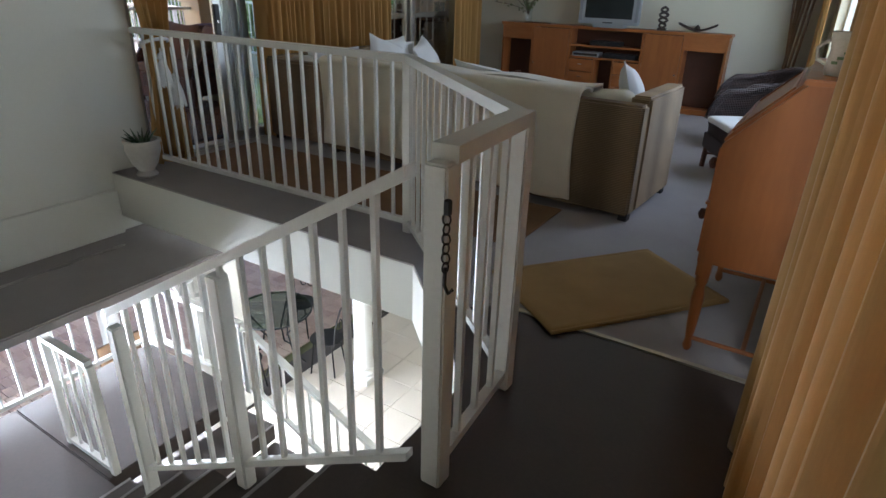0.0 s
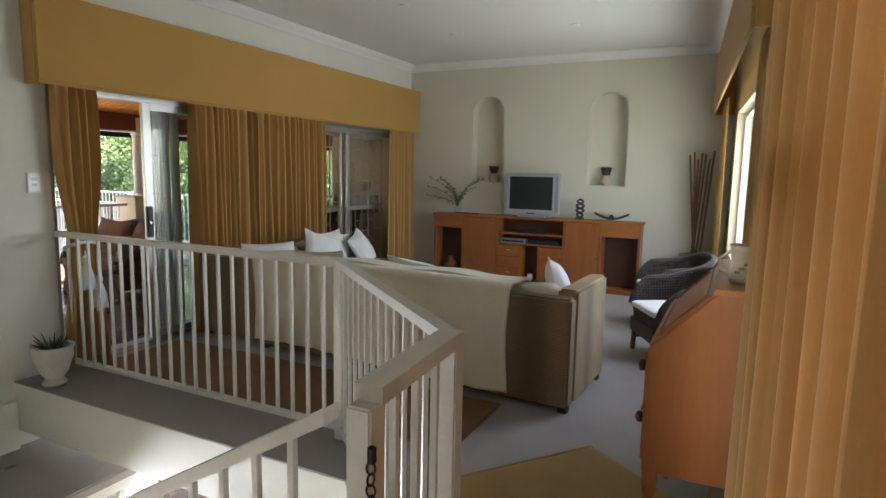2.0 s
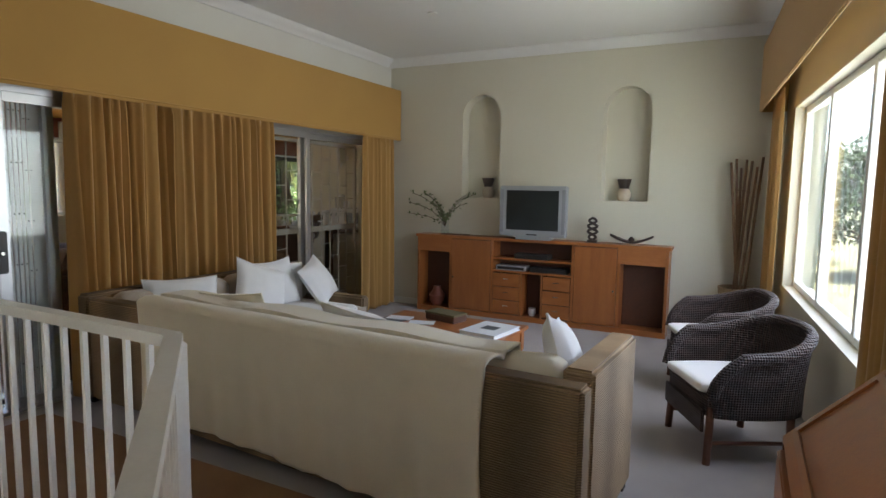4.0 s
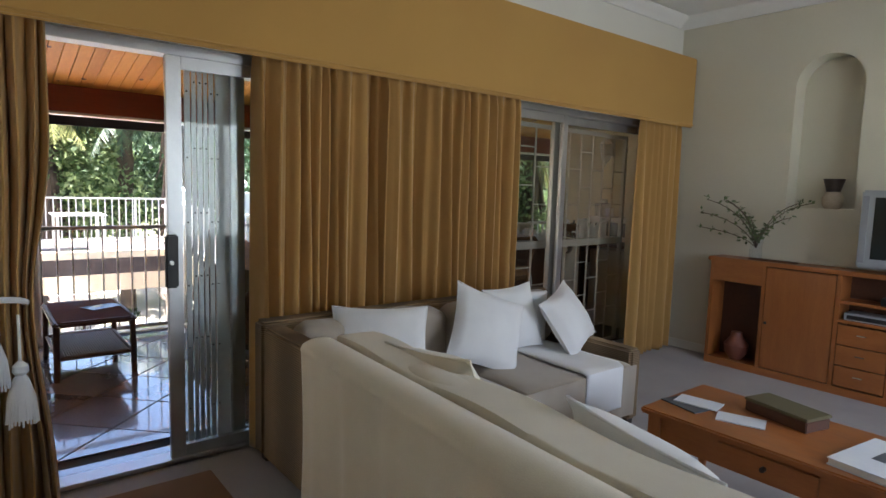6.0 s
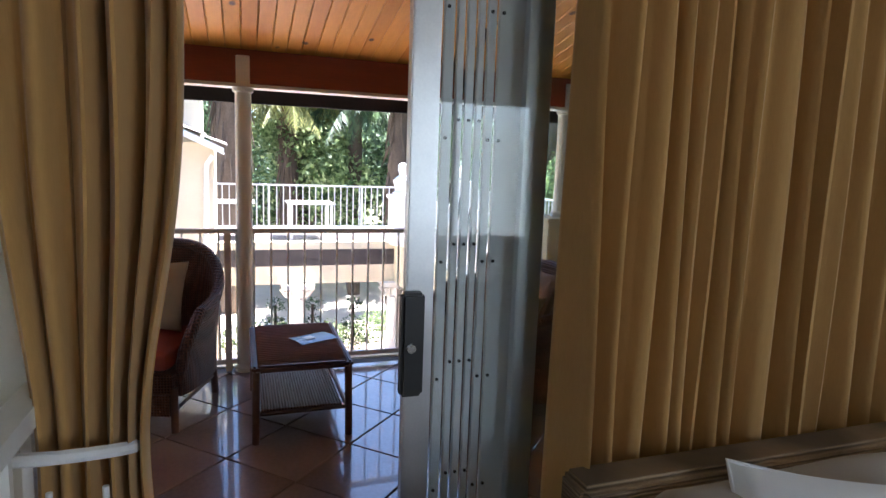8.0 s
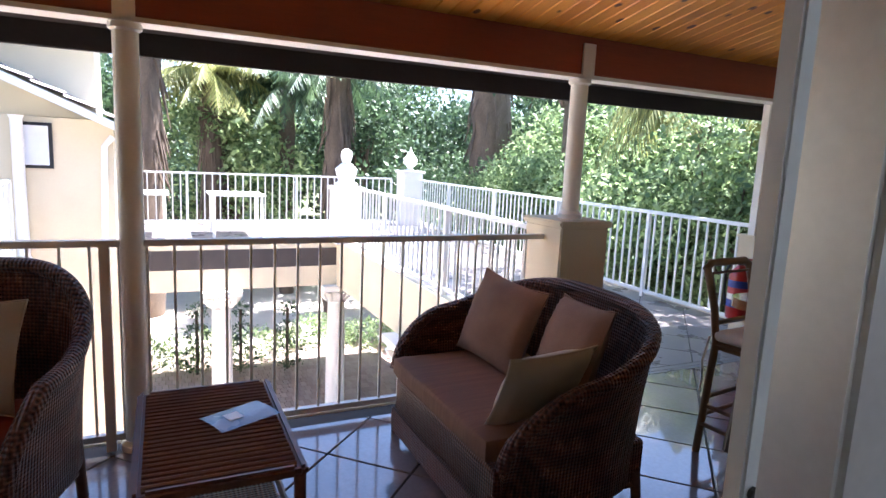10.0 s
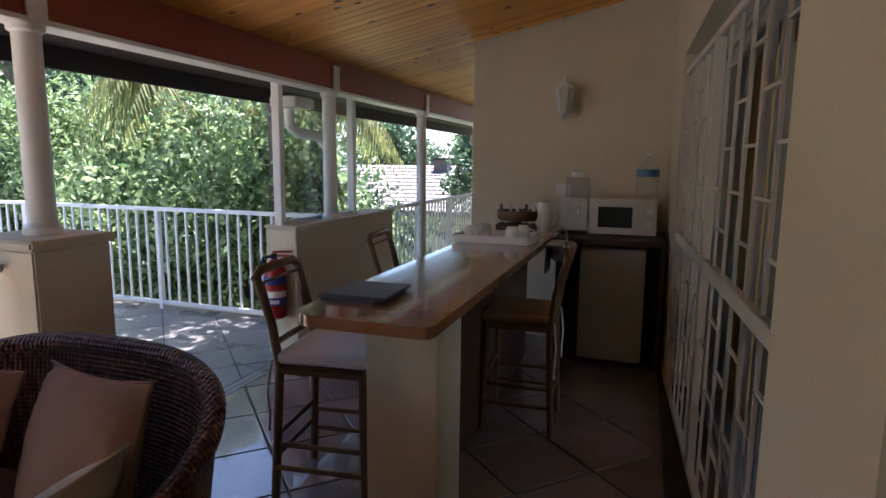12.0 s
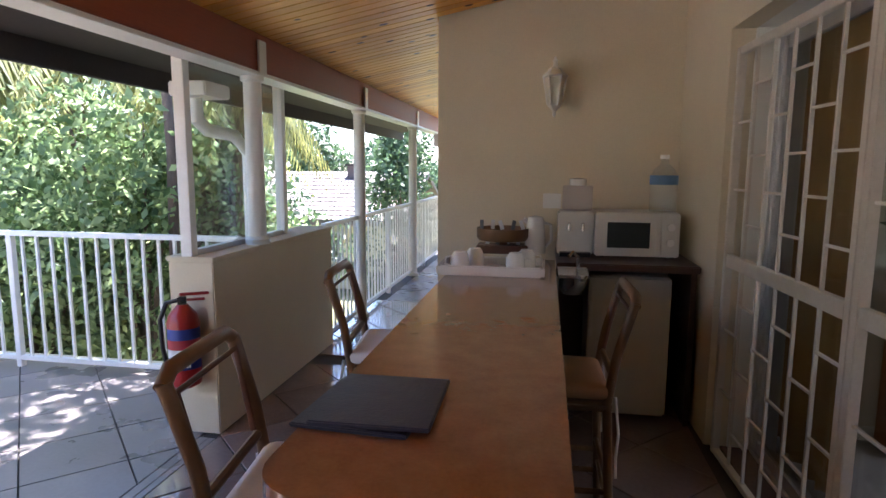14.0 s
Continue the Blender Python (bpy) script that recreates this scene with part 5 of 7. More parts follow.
part("stretcher", rods([((dW / 2, 0.03, 0.06), (dW / 2, dD - 0.03, 0.06))], 0.010), WOODV, de)
mug = thing("painted_jug", 4.66, 3.10, 1.152, "cream pottery jug painted with flowers on the bureau", "jug")
mug.scale = (0.8, 0.8, 0.8)
part("body", lathe([(0.06, 0), (0.068, 0.02), (0.06, 0.1), (0.068, 0.17), (0.075, 0.18), (0.066, 0.178), (0.055, 0.1), (0.05, 0.02)], 24), STONEWARE, mug)
part("handle", sweep([(-0.055, 0.0, 0.04), (-0.10, 0.0, 0.06), (-0.11, 0.0, 0.11), (-0.062, 0.0, 0.15)], 0.008, 8), STONEWARE, mug)
for k in range(5):
    part("flower", boxes((-0.012, 0.012, -0.069, -0.064, 0.05 + 0.02 * k, 0.062 + 0.02 * k)), PLANT, mug).matrix_basis = pose(0, 0, 0, 0, 0, -30 + 17 * k)
gl = thing("glass_bowl", 4.72, 3.02, 1.152, "small clear glass bowl on the bureau", "bowl")
part("body", lathe([(0.03, 0), (0.05, 0.02), (0.06, 0.06), (0.055, 0.06), (0.04, 0.02)], 20), CLEARPLASTIC, gl)

# ---- rugs ----
rg = new("rug", None)
rg.matrix_basis = pose(3.92, 3.30, 0.0, 0, 0, -38)
tagged(rg, "ochre woven sisal rug lying askew on carpet", "rug", "rugs")
thicken(part("weave", grid(20, 28, lambda u, v: Vector(((u - 0.5) * 0.62, (v - 0.5) * 1.0, 0.012 + 0.004 * noise.noise(Vector((u * 4, v * 6, 0)))))), RUG, rg), 0.012)
part("binding", boxes((-0.325, -0.305, -0.5, 0.5, 0.003, 0.02), (0.305, 0.325, -0.5, 0.5, 0.003, 0.02)), RUG, rg, bevel=0.004)
RUG2 = mat("brown_rug", (0.26, 0.15, 0.07), (0.19, 0.10, 0.045), 0.95, scale=4, fine=300, bump=0.6, world_space=True)
rg2 = thing("rug", 1.6, 3.90, 0, "flat brown woven rug behind the sofa", "rug", "rugs")
part("weave", boxes((-1.35, 1.7, -0.42, 0.34, 0.001, 0.013)), RUG2, rg2, bevel=0.004)

# ---- small fittings of the room ----
for x, y in ((1.63, 5.77), (1.55, 7.05), (2.95, 7.09), (3.0, 5.8)):
    dl = thing("downlight", x, y, H - 0.012, "small round recessed white downlight", "downlight", "ceiling downlights")
    part("ring", lathe([(0.03, 0.0), (0.045, 0.0), (0.045, 0.012), (0.03, 0.012)], 20), WHITE, dl)
    part("bulb", lathe([(0.028, 0.004), (0.026, 0.011)], 16), SILVER, dl)
sw = thing("light_switch", 0.083, 3.13, 1.34, "white double light switch plate on the wall", "switch")
part("plate", boxes((0, 0.014, 0, 0.085, 0, 0.14)), CHINA, sw, bevel=0.003)
for z in (0.045, 0.085):
    part("rocker", boxes((0.0145, 0.02, 0.025, 0.06, z, z + 0.022)), SILVER, sw, bevel=0.002)
pp = thing("plant_pot", 0.38, 3.06, -0.002, "white stone urn with a spiky succulent on the ledge", "plant pot")
part("urn", lathe([(0.07, 0), (0.08, 0.02), (0.055, 0.05), (0.09, 0.10), (0.125, 0.2), (0.125, 0.25), (0.135, 0.27), (0.135, 0.285), (0.11, 0.285), (0.10, 0.22)], 24), mat("weathered_white_stone", (0.62, 0.59, 0.53), (0.48, 0.45, 0.40), 0.85, scale=8, fine=60, bump=0.3), pp)
part("soil", lathe([(0.105, 0.24), (0.105, 0.25)], 20), DARKWOOD, pp)
bm = bmesh.new()
for k in range(16):
    a = k * 2.4
    r_ = 0.03 + 0.004 * k
    rod(bm, (0.03 * math.cos(a), 0.03 * math.sin(a), 0.25), ((r_ + 0.05) * math.cos(a), (r_ + 0.05) * math.sin(a), 0.32 + 0.05 * rnd(0, 1)), 0.012, 0.002, 6)
part("leaves", bm, LEAFB, pp)
hk = thing("hook_and_chain", 3.93, 1.70, 0.74, "small dark iron hook and chain on the newel post", "hook")
ch = bmesh.new()
for k in range(6):
    sweep([(0.010 * math.cos(a) * (1 if k % 2 else 0.3), -0.010 + 0.010 * math.cos(a) * (0.3 if k % 2 else 1), 0.02 + 0.026 * k + 0.015 * math.sin(a)) for a in [i * math.pi / 5 for i in range(10)]], 0.0025, 6, ch, True)
part("chain", ch, IRON, hk)
part("hook", sweep([(0, -0.01, 0.02), (0, -0.012, -0.03), (0.012, -0.012, -0.05), (0.024, -0.012, -0.035)], 0.005, 6), IRON, hk)
part("latch", boxes((-0.009, 0.009, -0.014, 0.002, 0.16, 0.2)), IRON, hk, bevel=0.003)

# ---- terrace furniture ----
tb2 = thing("wicker_table", -2.09, 4.02, 0, "red-brown wicker coffee table with a lower shelf", "coffee table")
part("top_frame", boxes((-0.42, 0.42, -0.27, -0.235, 0.395, 0.435), (-0.42, 0.42, 0.235, 0.27, 0.395, 0.435), (-0.42, -0.385, -0.235, 0.235, 0.395, 0.435), (0.385, 0.42, -0.235, 0.235, 0.395, 0.435)), CANE, tb2, bevel=0.012)
for k in range(23):
    x = -0.374 + k * 0.034
    part("slat", rods([((x, -0.236, 0.425), (x, 0.236, 0.425))], 0.0125, 8), CANE, tb2)
part("shelf", boxes((-0.36, 0.36, -0.22, 0.22, 0.15, 0.172)), RATTAN_RED, tb2, bevel=0.006)
for x in (-0.39, 0.39):
    for y in (-0.245, 0.245):
        part("leg", rods([((x, y, 0.40), (x * 1.02, y * 1.02, 0))], 0.021, 10), CANE, tb2)
for y in (-0.24, 0.24):
    part("stretcher", rods([((-0.38, y, 0.16), (0.38, y, 0.16))], 0.013, 8), CANE, tb2)
for x in (-0.385, 0.385):
    part("stretcher", rods([((x, -0.235, 0.16), (x, 0.235, 0.16))], 0.013, 8), CANE, tb2)
lf = thing("brochure", -2.12, 4.12, 0.438, "pale blue folded brochure lying on the wicker table", "brochure", rz=25)
part("sheet", grid(8, 8, lambda u, v: Vector(((u - 0.5) * 0.17, (v - 0.5) * 0.25, 0.004 + 0.006 * math.sin(u * 3)))), mat("pale_blue_paper", (0.22, 0.33, 0.56), (0.17, 0.26, 0.46), 0.25, bump=0.01), lf)
part("print", boxes((-0.03, 0.03, -0.06, 0.0, 0.0125, 0.0132)), CHINA, lf)

basket_chair("wicker_loveseat", -2.11, 5.37, 0, 1.14, 0.86, 0.83, 0.60, 0.34, RATTAN_RED, "red-brown wicker loveseat with brown cushions on the terrace", "terrace wicker seats", BROWNCLOTH, 0.13, 0.10, 0.9)
cushion("scatter_cushion", -2.36, 5.42, 0.655, 0.52, 0.46, 0.16, -20, 4, 6, REDCLOTH, "brown square cushion on the wicker loveseat", "terrace cushions")
cushion("scatter_cushion", -1.88, 5.50, 0.65, 0.50, 0.46, 0.16, -20, -4, -12, REDCLOTH, "brown square cushion on the wicker loveseat", "terrace cushions")
cushion("scatter_cushion", -1.69, 5.22, 0.585, 0.44, 0.36, 0.12, -24, 0, -84, TAUPE, "pale patterned cushion against the wicker arm", "terrace cushions")
basket_chair("wicker_armchair", -2.36, 3.16, 72, 0.72, 0.74, 0.95, 0.64, 0.36, RATTAN_RED, "red-brown wicker armchair with a red seat cushion", "terrace wicker seats", mat("red_seat_cloth", (0.30, 0.06, 0.035), (0.20, 0.04, 0.025), 0.9, fine=200, bump=0.25), 0.20)
cushion("scatter_cushion", -2.42, 3.18, 0.68, 0.42, 0.42, 0.15, -18, 0, 72, TAUPE, "beige square cushion on the wicker armchair", "terrace cushions")

# ---- bar counter ----
bar = thing("bar_counter", 0, 0, 0, "long bar counter with polished brown top on a plastered base", "bar counter")
R, x0, x1, y0, y1 = 0.12, -1.62, -1.08, 6.10, 8.72
poly = [(x0 + R - R * math.cos(a), y0 + R - R * math.sin(a)) for a in [i * math.pi / 16 for i in range(9)]]
poly += [(x1 - 0.05 + 0.05 * math.sin(a), y0 + 0.05 - 0.05 * math.cos(a)) for a in [i * math.pi / 16 for i in range(9)]]
poly += [(x1, y1), (x0, y1)]
part("counter_top", prism(poly, 0.888, 0.93), GRANITE, bar, bevel=0.008, segs=3)
part("end_pier", boxes((-1.38, -1.10, 6.24, 6.50, 0, 0.886)), OUTWALL, bar, bevel=0.006)
# dark base panel stands in for the deep shade below the counter top
part("base", boxes((-1.38, -1.26, 6.503, 8.70, 0, 0.886)), DARKTOP, bar, "dark panel standing in for the shade under the counter", bevel=0.006)
bc = thing("back_counter", 0, 0, 0, "dark worktop along the end wall over a fridge", "worktop")
part("worktop", boxes((-1.07, -0.30, 8.62, LW - 0.004, 0.89, 0.93)), DARKTOP, bc, bevel=0.006)
part("side_panel", boxes((-0.335, -0.305, 8.68, LW - 0.004, 0, 0.889)), DARKTOP, bc)
part("side_panel", boxes((-1.06, -1.03, 8.75, LW - 0.004, 0, 0.889)), DARKTOP, bc)
part("back_panel", boxes((-1.028, -0.337, LW - 0.03, LW - 0.004, 0, 0.889)), DARKTOP, bc)
fz = thing("bar_fridge", -0.655, 8.70, 0, "small off-white bar fridge under the worktop", "fridge")
part("cabinet", boxes((-0.225, 0.225, 0.05, 0.5, 0.03, 0.85)), FRIDGE, fz, bevel=0.012)
d = part("door", boxes((-0.225, 0.225, 0.0, 0.045, 0.035, 0.85)), FRIDGE, fz, bevel=0.012)
part("handle", boxes((-0.222, -0.20, -0.018, -0.002, 0.5, 0.7)), GREYPLASTIC, d, bevel=0.004)
for x in (-0.18, 0.18):
    part("foot", rods([((x, 0.1, 0), (x, 0.1, 0.032))], 0.018), BLACK, fz)
sk = thing("bar_sink", -0.99, 8.42, 0.82, "small steel sink beside the bar counter", "sink")
part("basin", boxes((-0.085, 0.085, -0.14, 0.14, 0.085, 0.10)), STEEL, sk, bevel=0.01)
part("bowl", lathe([(0.05, -0.02), (0.075, 0.03), (0.08, 0.084)], 20), STEEL, sk)
part("bracket", boxes((-0.086, -0.075, -0.10, 0.10, -0.10, 0.084)), STEEL, sk)
part("tap", sweep([(0.03, 0.1, 0.10), (0.03, 0.1, 0.16), (0.0, 0.07, 0.19), (-0.02, 0.04, 0.17)], 0.01, 8), STEEL, sk)

mn = thing("menu_folder", -1.505, 6.475, 0.931, "two dark blue leather menu folders on the bar", "menu folder", rz=-4)
for dx, z, r in ((0, 0, 0), (0.03, 0.012, 5)):
    bm = bmesh.new()
    box(bm, -0.125 + dx, 0.125 + dx, -0.14, 0.14, z, z + 0.010, pose(0, 0, 0, 0, 0, r))
    part("folder", bm, NAVY, mn, bevel=0.003)
ty = thing("tea_tray", -1.40, 8.28, 0.931, "white plastic tray with cups on the bar", "tray")
bm = bmesh.new()
part("base", boxes((-0.25, 0.25, -0.16, 0.16, 0, 0.008)), CHINA, ty, bevel=0.003)
part("rim", boxes((-0.265, -0.25, -0.175, 0.175, 0.0, 0.05), (0.25, 0.265, -0.175, 0.175, 0.0, 0.05), (-0.25, 0.25, -0.175, -0.16, 0.0, 0.05), (-0.25, 0.25, 0.16, 0.175, 0.0, 0.05)), CHINA, ty, bevel=0.006)
for cx, cy in ((-0.16, -0.07), (-0.10, 0.06), (0.12, -0.07), (0.17, 0.06)):
    cu = thing("cup", -1.40 + cx, 8.28 + cy, 0.9395, "white china cup standing upside down on a tray", "cup", "cups")
    cu.scale = (1.18, 1.18, 1.1)
    part("bowl", lathe([(0.042, 0), (0.04, 0.03), (0.036, 0.075), (0.028, 0.085), (0.026, 0.09)], 18), CHINA, cu)
    s_ = -1 if cx < 0 else 1
    part("handle", sweep([(s_ * 0.036, 0, 0.065), (s_ * 0.062, 0, 0.06), (s_ * 0.064, 0, 0.03), (s_ * 0.038, 0, 0.02)], 0.005, 6), CHINA, cu)

mw = thing("microwave", -0.61, 8.86, 0.931, "cream microwave oven with a dark window", "microwave")
part("body", boxes((-0.24, 0.24, 0, 0.35, 0.012, 0.27)), GREYPLASTIC, mw, bevel=0.008)
d = part("door", boxes((-0.235, 0.13, -0.016, -0.001, 0.018, 0.264)), GREYPLASTIC, mw, bevel=0.005)
part("window", boxes((-0.17, 0.07, -0.0195, -0.0165, 0.065, 0.215)), SCREEN, d)
part("handle", boxes((0.10, 0.118, -0.03, -0.0165, 0.04, 0.24)), GREYPLASTIC, d, bevel=0.004)
part("control_panel", boxes((0.135, 0.235, -0.012, -0.001, 0.018, 0.264)), GREYPLASTIC, mw, bevel=0.003)
for z in (0.10, 0.19):
    part("knob", rods([((0.185, -0.012, z), (0.185, -0.028, z))], 0.022, 16), CHINA, mw)
for x in (-0.2, 0.2):
    part("foot", boxes((x - 0.02, x + 0.02, 0.03, 0.06, 0, 0.012)), BLACK, mw)
wb = thing("water_bottle", -0.45, 9.0, 1.203, "large clear plastic water bottle with blue cap band", "water bottle")
part("body", lathe([(0.075, 0), (0.08, 0.02), (0.074, 0.05), (0.08, 0.08), (0.074, 0.11), (0.08, 0.15), (0.08, 0.2), (0.06, 0.25), (0.025, 0.28), (0.022, 0.31)], 24), CLEARPLASTIC, wb)
part("label_band", lathe([(0.0815, 0.16), (0.0815, 0.215)], 24), mat("blue_band", (0.10, 0.22, 0.42), None, 0.4), wb)
part("cap", lathe([(0.027, 0.311), (0.027, 0.335)], 16), CHINA, wb)
wd = thing("water_dispenser", -0.96, 8.86, 0.931, "white tabletop water dispenser with two taps", "water dispenser")
part("body", boxes((-0.105, 0.105, 0.06, 0.26, 0, 0.27)), GREYPLASTIC, wd, bevel=0.012)
part("head", boxes((-0.105, 0.105, 0.0, 0.06, 0.16, 0.27)), GREYPLASTIC, wd, bevel=0.01)
part("drip_tray", boxes((-0.09, 0.09, 0.0, 0.06, 0, 0.025)), BLACK, wd)
for x in (-0.04, 0.04):
    part("tap", rods([((x, -0.004, 0.20), (x, -0.03, 0.19)), ((x, -0.03, 0.20), (x, -0.03, 0.16))], 0.010, 10), STEEL, wd)
wt = thing("water_tank", -0.95, 8.99, 1.203, "violet tinted clear water tank on the dispenser", "water tank")
part("tank", lathe([(0.085, 0), (0.09, 0.02), (0.09, 0.14), (0.085, 0.15)], 22), glass("violet_plastic", (0.86, 0.85, 0.93), 0.05), wt)
part("lid", lathe([(0.05, 0.151), (0.05, 0.19), (0.02, 0.195)], 18), CHINA, wt)
kt = thing("kettle", -1.20, 8.98, 0.931, "white electric jug kettle", "kettle")
part("body", lathe([(0.062, 0), (0.066, 0.02), (0.058, 0.15), (0.05, 0.21), (0.045, 0.225), (0.01, 0.235)], 20), CHINA, kt)
part("handle", sweep([(0.05, 0, 0.19), (0.095, 0, 0.18), (0.10, 0, 0.08), (0.062, 0, 0.04)], 0.010, 8), GREYPLASTIC, kt)
part("spout", rods([((-0.045, 0, 0.19), (-0.075, 0, 0.215))], 0.016, 10), CHINA, kt)
bs = thing("tea_box_stand", -1.40, 8.98, 0.931, "brown stand of tea packets and sachets", "tea stand")
part("base", boxes((-0.16, 0.16, -0.09, 0.09, 0, 0.05)), WOODDARK, bs, bevel=0.005)
part("upper_tray", lathe([(0.15, 0.08), (0.165, 0.10), (0.165, 0.155), (0.155, 0.155), (0.14, 0.10)], 24), BAMBOO, bs)
part("stem", rods([((0, 0, 0.05), (0, 0, 0.09))], 0.03), WOODDARK, bs)
for k in range(9):
    part("sachet", boxes((-0.012, 0.012, -0.002, 0.002, 0, 0.06)), PAPER if k % 3 else DARKPRINT, bs).matrix_basis = pose(-0.13 + 0.032 * k, -0.03 + 0.02 * (k % 3), 0.052 if k % 2 else 0.145, rnd(-25, 25), rnd(-20, 20), rnd(-20, 20))
for x, z in ((-1.10, 1.19),):
    pl = thing("wall_socket", x, LW - 0.012, z, "white double wall socket", "socket", "wall sockets")
    part("plate", boxes((-0.06, 0.06, 0, 0.012, 0, 0.10)), CHINA, pl, bevel=0.003)
    part("switch", boxes((-0.03, -0.01, -0.006, -0.0005, 0.06, 0.08)), CHINA, pl)
sn = thing("alarm_sensor", -1.885, 9.38, 1.64, "small white alarm sensor on the wall edge", "sensor")
part("case", boxes((-0.03, 0.003, -0.03, 0.03, -0.04, 0.05)), CHINA, sn, bevel=0.006)

ln = thing("wall_lantern", -1.105, LW - 0.002, 1.82, "white six-sided outdoor wall lantern", "wall lamp")
ln.scale = (0.92, 1.15, 0.80)
part("back_plate", lathe([(0.045, 0), (0.05, 0.012), (0.02, 0.02)], 16), WHITE, ln).matrix_basis = pose(0, 0, 0.13, 90)
part("arm", sweep([(0, -0.02, 0.13), (0, -0.07, 0.16), (0, -0.11, 0.27), (0, -0.11, 0.31)], 0.009, 8), WHITE, ln)
part("roof", lathe([(0.085, 0.26), (0.088, 0.27), (0.05, 0.31), (0.045, 0.325), (0.02, 0.34), (0.014, 0.37), (0.018, 0.385), (0.004, 0.42)], 6, at=(0, -0.11, 0)), WHITE, ln, smooth=20)
part("shade", lathe([(0.045, 0.05), (0.074, 0.258)], 6, at=(0, -0.11, 0)), FROST, ln, "frosted pale glass panes", smooth=10)
part("base", lathe([(0.006, -0.05), (0.014, -0.03), (0.01, -0.01), (0.03, 0.02), (0.05, 0.04), (0.05, 0.05)], 6, at=(0, -0.11, 0)), WHITE, ln, smooth=20)
for k in range(6):
    a = k * math.pi / 3
    part("glazing_bar", rods([((0.047 * math.cos(a), -0.11 + 0.047 * math.sin(a), 0.05), (0.077 * math.cos(a), -0.11 + 0.077 * math.sin(a), 0.26))], 0.007, 6), WHITE, ln)


def bar_stool(x, y, rz, label, pad=WHITECLOTH, size=1.0):
    """A cane bar stool that faces its own -y, with a framed back and a tied seat cushion."""
    t = thing("bar_stool", x, y, 0, label, "bar stool", "bar stools", rz=rz)
    t.scale = (size, size, 1.0)
    for lx in (-0.18, 0.18):
        part("leg", rods([((lx, -0.18, 0.60), (lx * 1.1, -0.20, 0))], 0.019, 10), BAMBOO, t)
        part("back_leg", sweep([(lx * 1.1, 0.21, 0), (lx, 0.18, 0.60), (lx, 0.21, 0.78), (lx * 1.05, 0.27, 0.98)], 0.019, 10), BAMBOO, t)
    part("top_rail", sweep([(-0.195, 0.27, 0.97), (-0.15, 0.275, 1.0), (0.15, 0.275, 1.0), (0.195, 0.27, 0.97)], 0.020, 10), BAMBOO, t)
    part("lower_rail", sweep([(-0.18, 0.20, 0.70), (0.18, 0.20, 0.70)], 0.014, 8), BAMBOO, t)
    part("inner_frame", sweep([(-0.15, 0.205, 0.72), (-0.165, 0.255, 0.95), (0.165, 0.255, 0.95), (0.15, 0.205, 0.72)], 0.009, 8), CANE, t)
    part("seat_frame", boxes((-0.2, 0.2, -0.2, 0.2, 0.57, 0.61)), BAMBOO, t, bevel=0.014)
    part("seat_cushion", soft_box(-0.205, 0.205, -0.215, 0.19, 0.612, 0.672, 0.028, 0.006), pad, t)
    for z, q in ((0.16, 0.20), (0.26, 0.19)):
        for s in (-1, 1):
            part("stretcher", rods([((s * q, -q, z), (s * q, q, z))], 0.012, 8), BAMBOO, t)
        part("stretcher", rods([((-q, -q, z + 0.05), (q, -q, z + 0.05))], 0.012, 8), BAMBOO, t)
        part("stretcher", rods([((-q, q, z + 0.05), (q, q, z + 0.05))], 0.012, 8), BAMBOO, t)
    for s in (-1, 1):
        part("tie_string", sweep([(s * 0.19, 0.21, 0.63), (s * 0.21, 0.225, 0.5), (s * 0.2, 0.22, 0.40), (s * 0.215, 0.22, 0.33)], 0.006, 6), WHITECLOTH, t)
    return t


bar_stool(-1.71, 6.62, 97, "bamboo bar stool with a white tied cushion at the bar")
bar_stool(-1.79, 7.84, 96, "bamboo bar stool pushed up to the bar")
bar_stool(-1.07, 7.58, -88, "bamboo bar stool with a tan cushion behind the bar", mat("tan_seat_cloth", (0.36, 0.22, 0.12), (0.28, 0.165, 0.09), 0.9, fine=200, bump=0.25), 0.92)

fe = thing("fire_extinguisher", -2.995, 8.02, 0.30, "red fire extinguisher with printed label on the low wall", "fire extinguisher", rz=30)
fe.scale = (1.1, 1.1, 1.08)
part("cylinder", lathe([(0.05, 0), (0.07, 0.015), (0.074, 0.04), (0.074, 0.32), (0.065, 0.36), (0.035, 0.395), (0.024, 0.41)], 24), REDPAINT, fe)
for z0, z1, m_ in ((0.10, 0.155, BLUEPRINT), (0.157, 0.20, CHINA), (0.202, 0.245, mat("red_print", (0.5, 0.04, 0.05), None, 0.4, bump=0)), (0.247, 0.30, BLUEPRINT)):
    part("label_strip", grid(14, 1, lambda u, v, z0=z0, z1=z1: Vector((0.0752 * math.sin((u - 0.5) * 2.6), -0.0752 * math.cos((u - 0.5) * 2.6), z0 + (z1 - z0) * v))), m_, fe)
for k in range(5):
    part("print", boxes((-0.028 + 0.012 * k, -0.020 + 0.012 * k, -0.0785, -0.0765, 0.115, 0.14)), CHINA, fe)
part("valve", boxes((-0.02, 0.02, -0.02, 0.02, 0.41, 0.45)), STEEL, fe, bevel=0.004)
part("lever", boxes((-0.012, 0.12, -0.01, 0.01, 0.452, 0.465)), REDPAINT, fe, bevel=0.003)
part("lever", boxes((-0.012, 0.10, -0.01, 0.01, 0.425, 0.436)), REDPAINT, fe, bevel=0.003)
part("hose", sweep([(-0.02, 0, 0.43), (-0.07, 0, 0.42), (-0.10, 0, 0.34), (-0.095, 0, 0.2), (-0.08, 0, 0.10)], 0.011, 8), BLACK, fe)
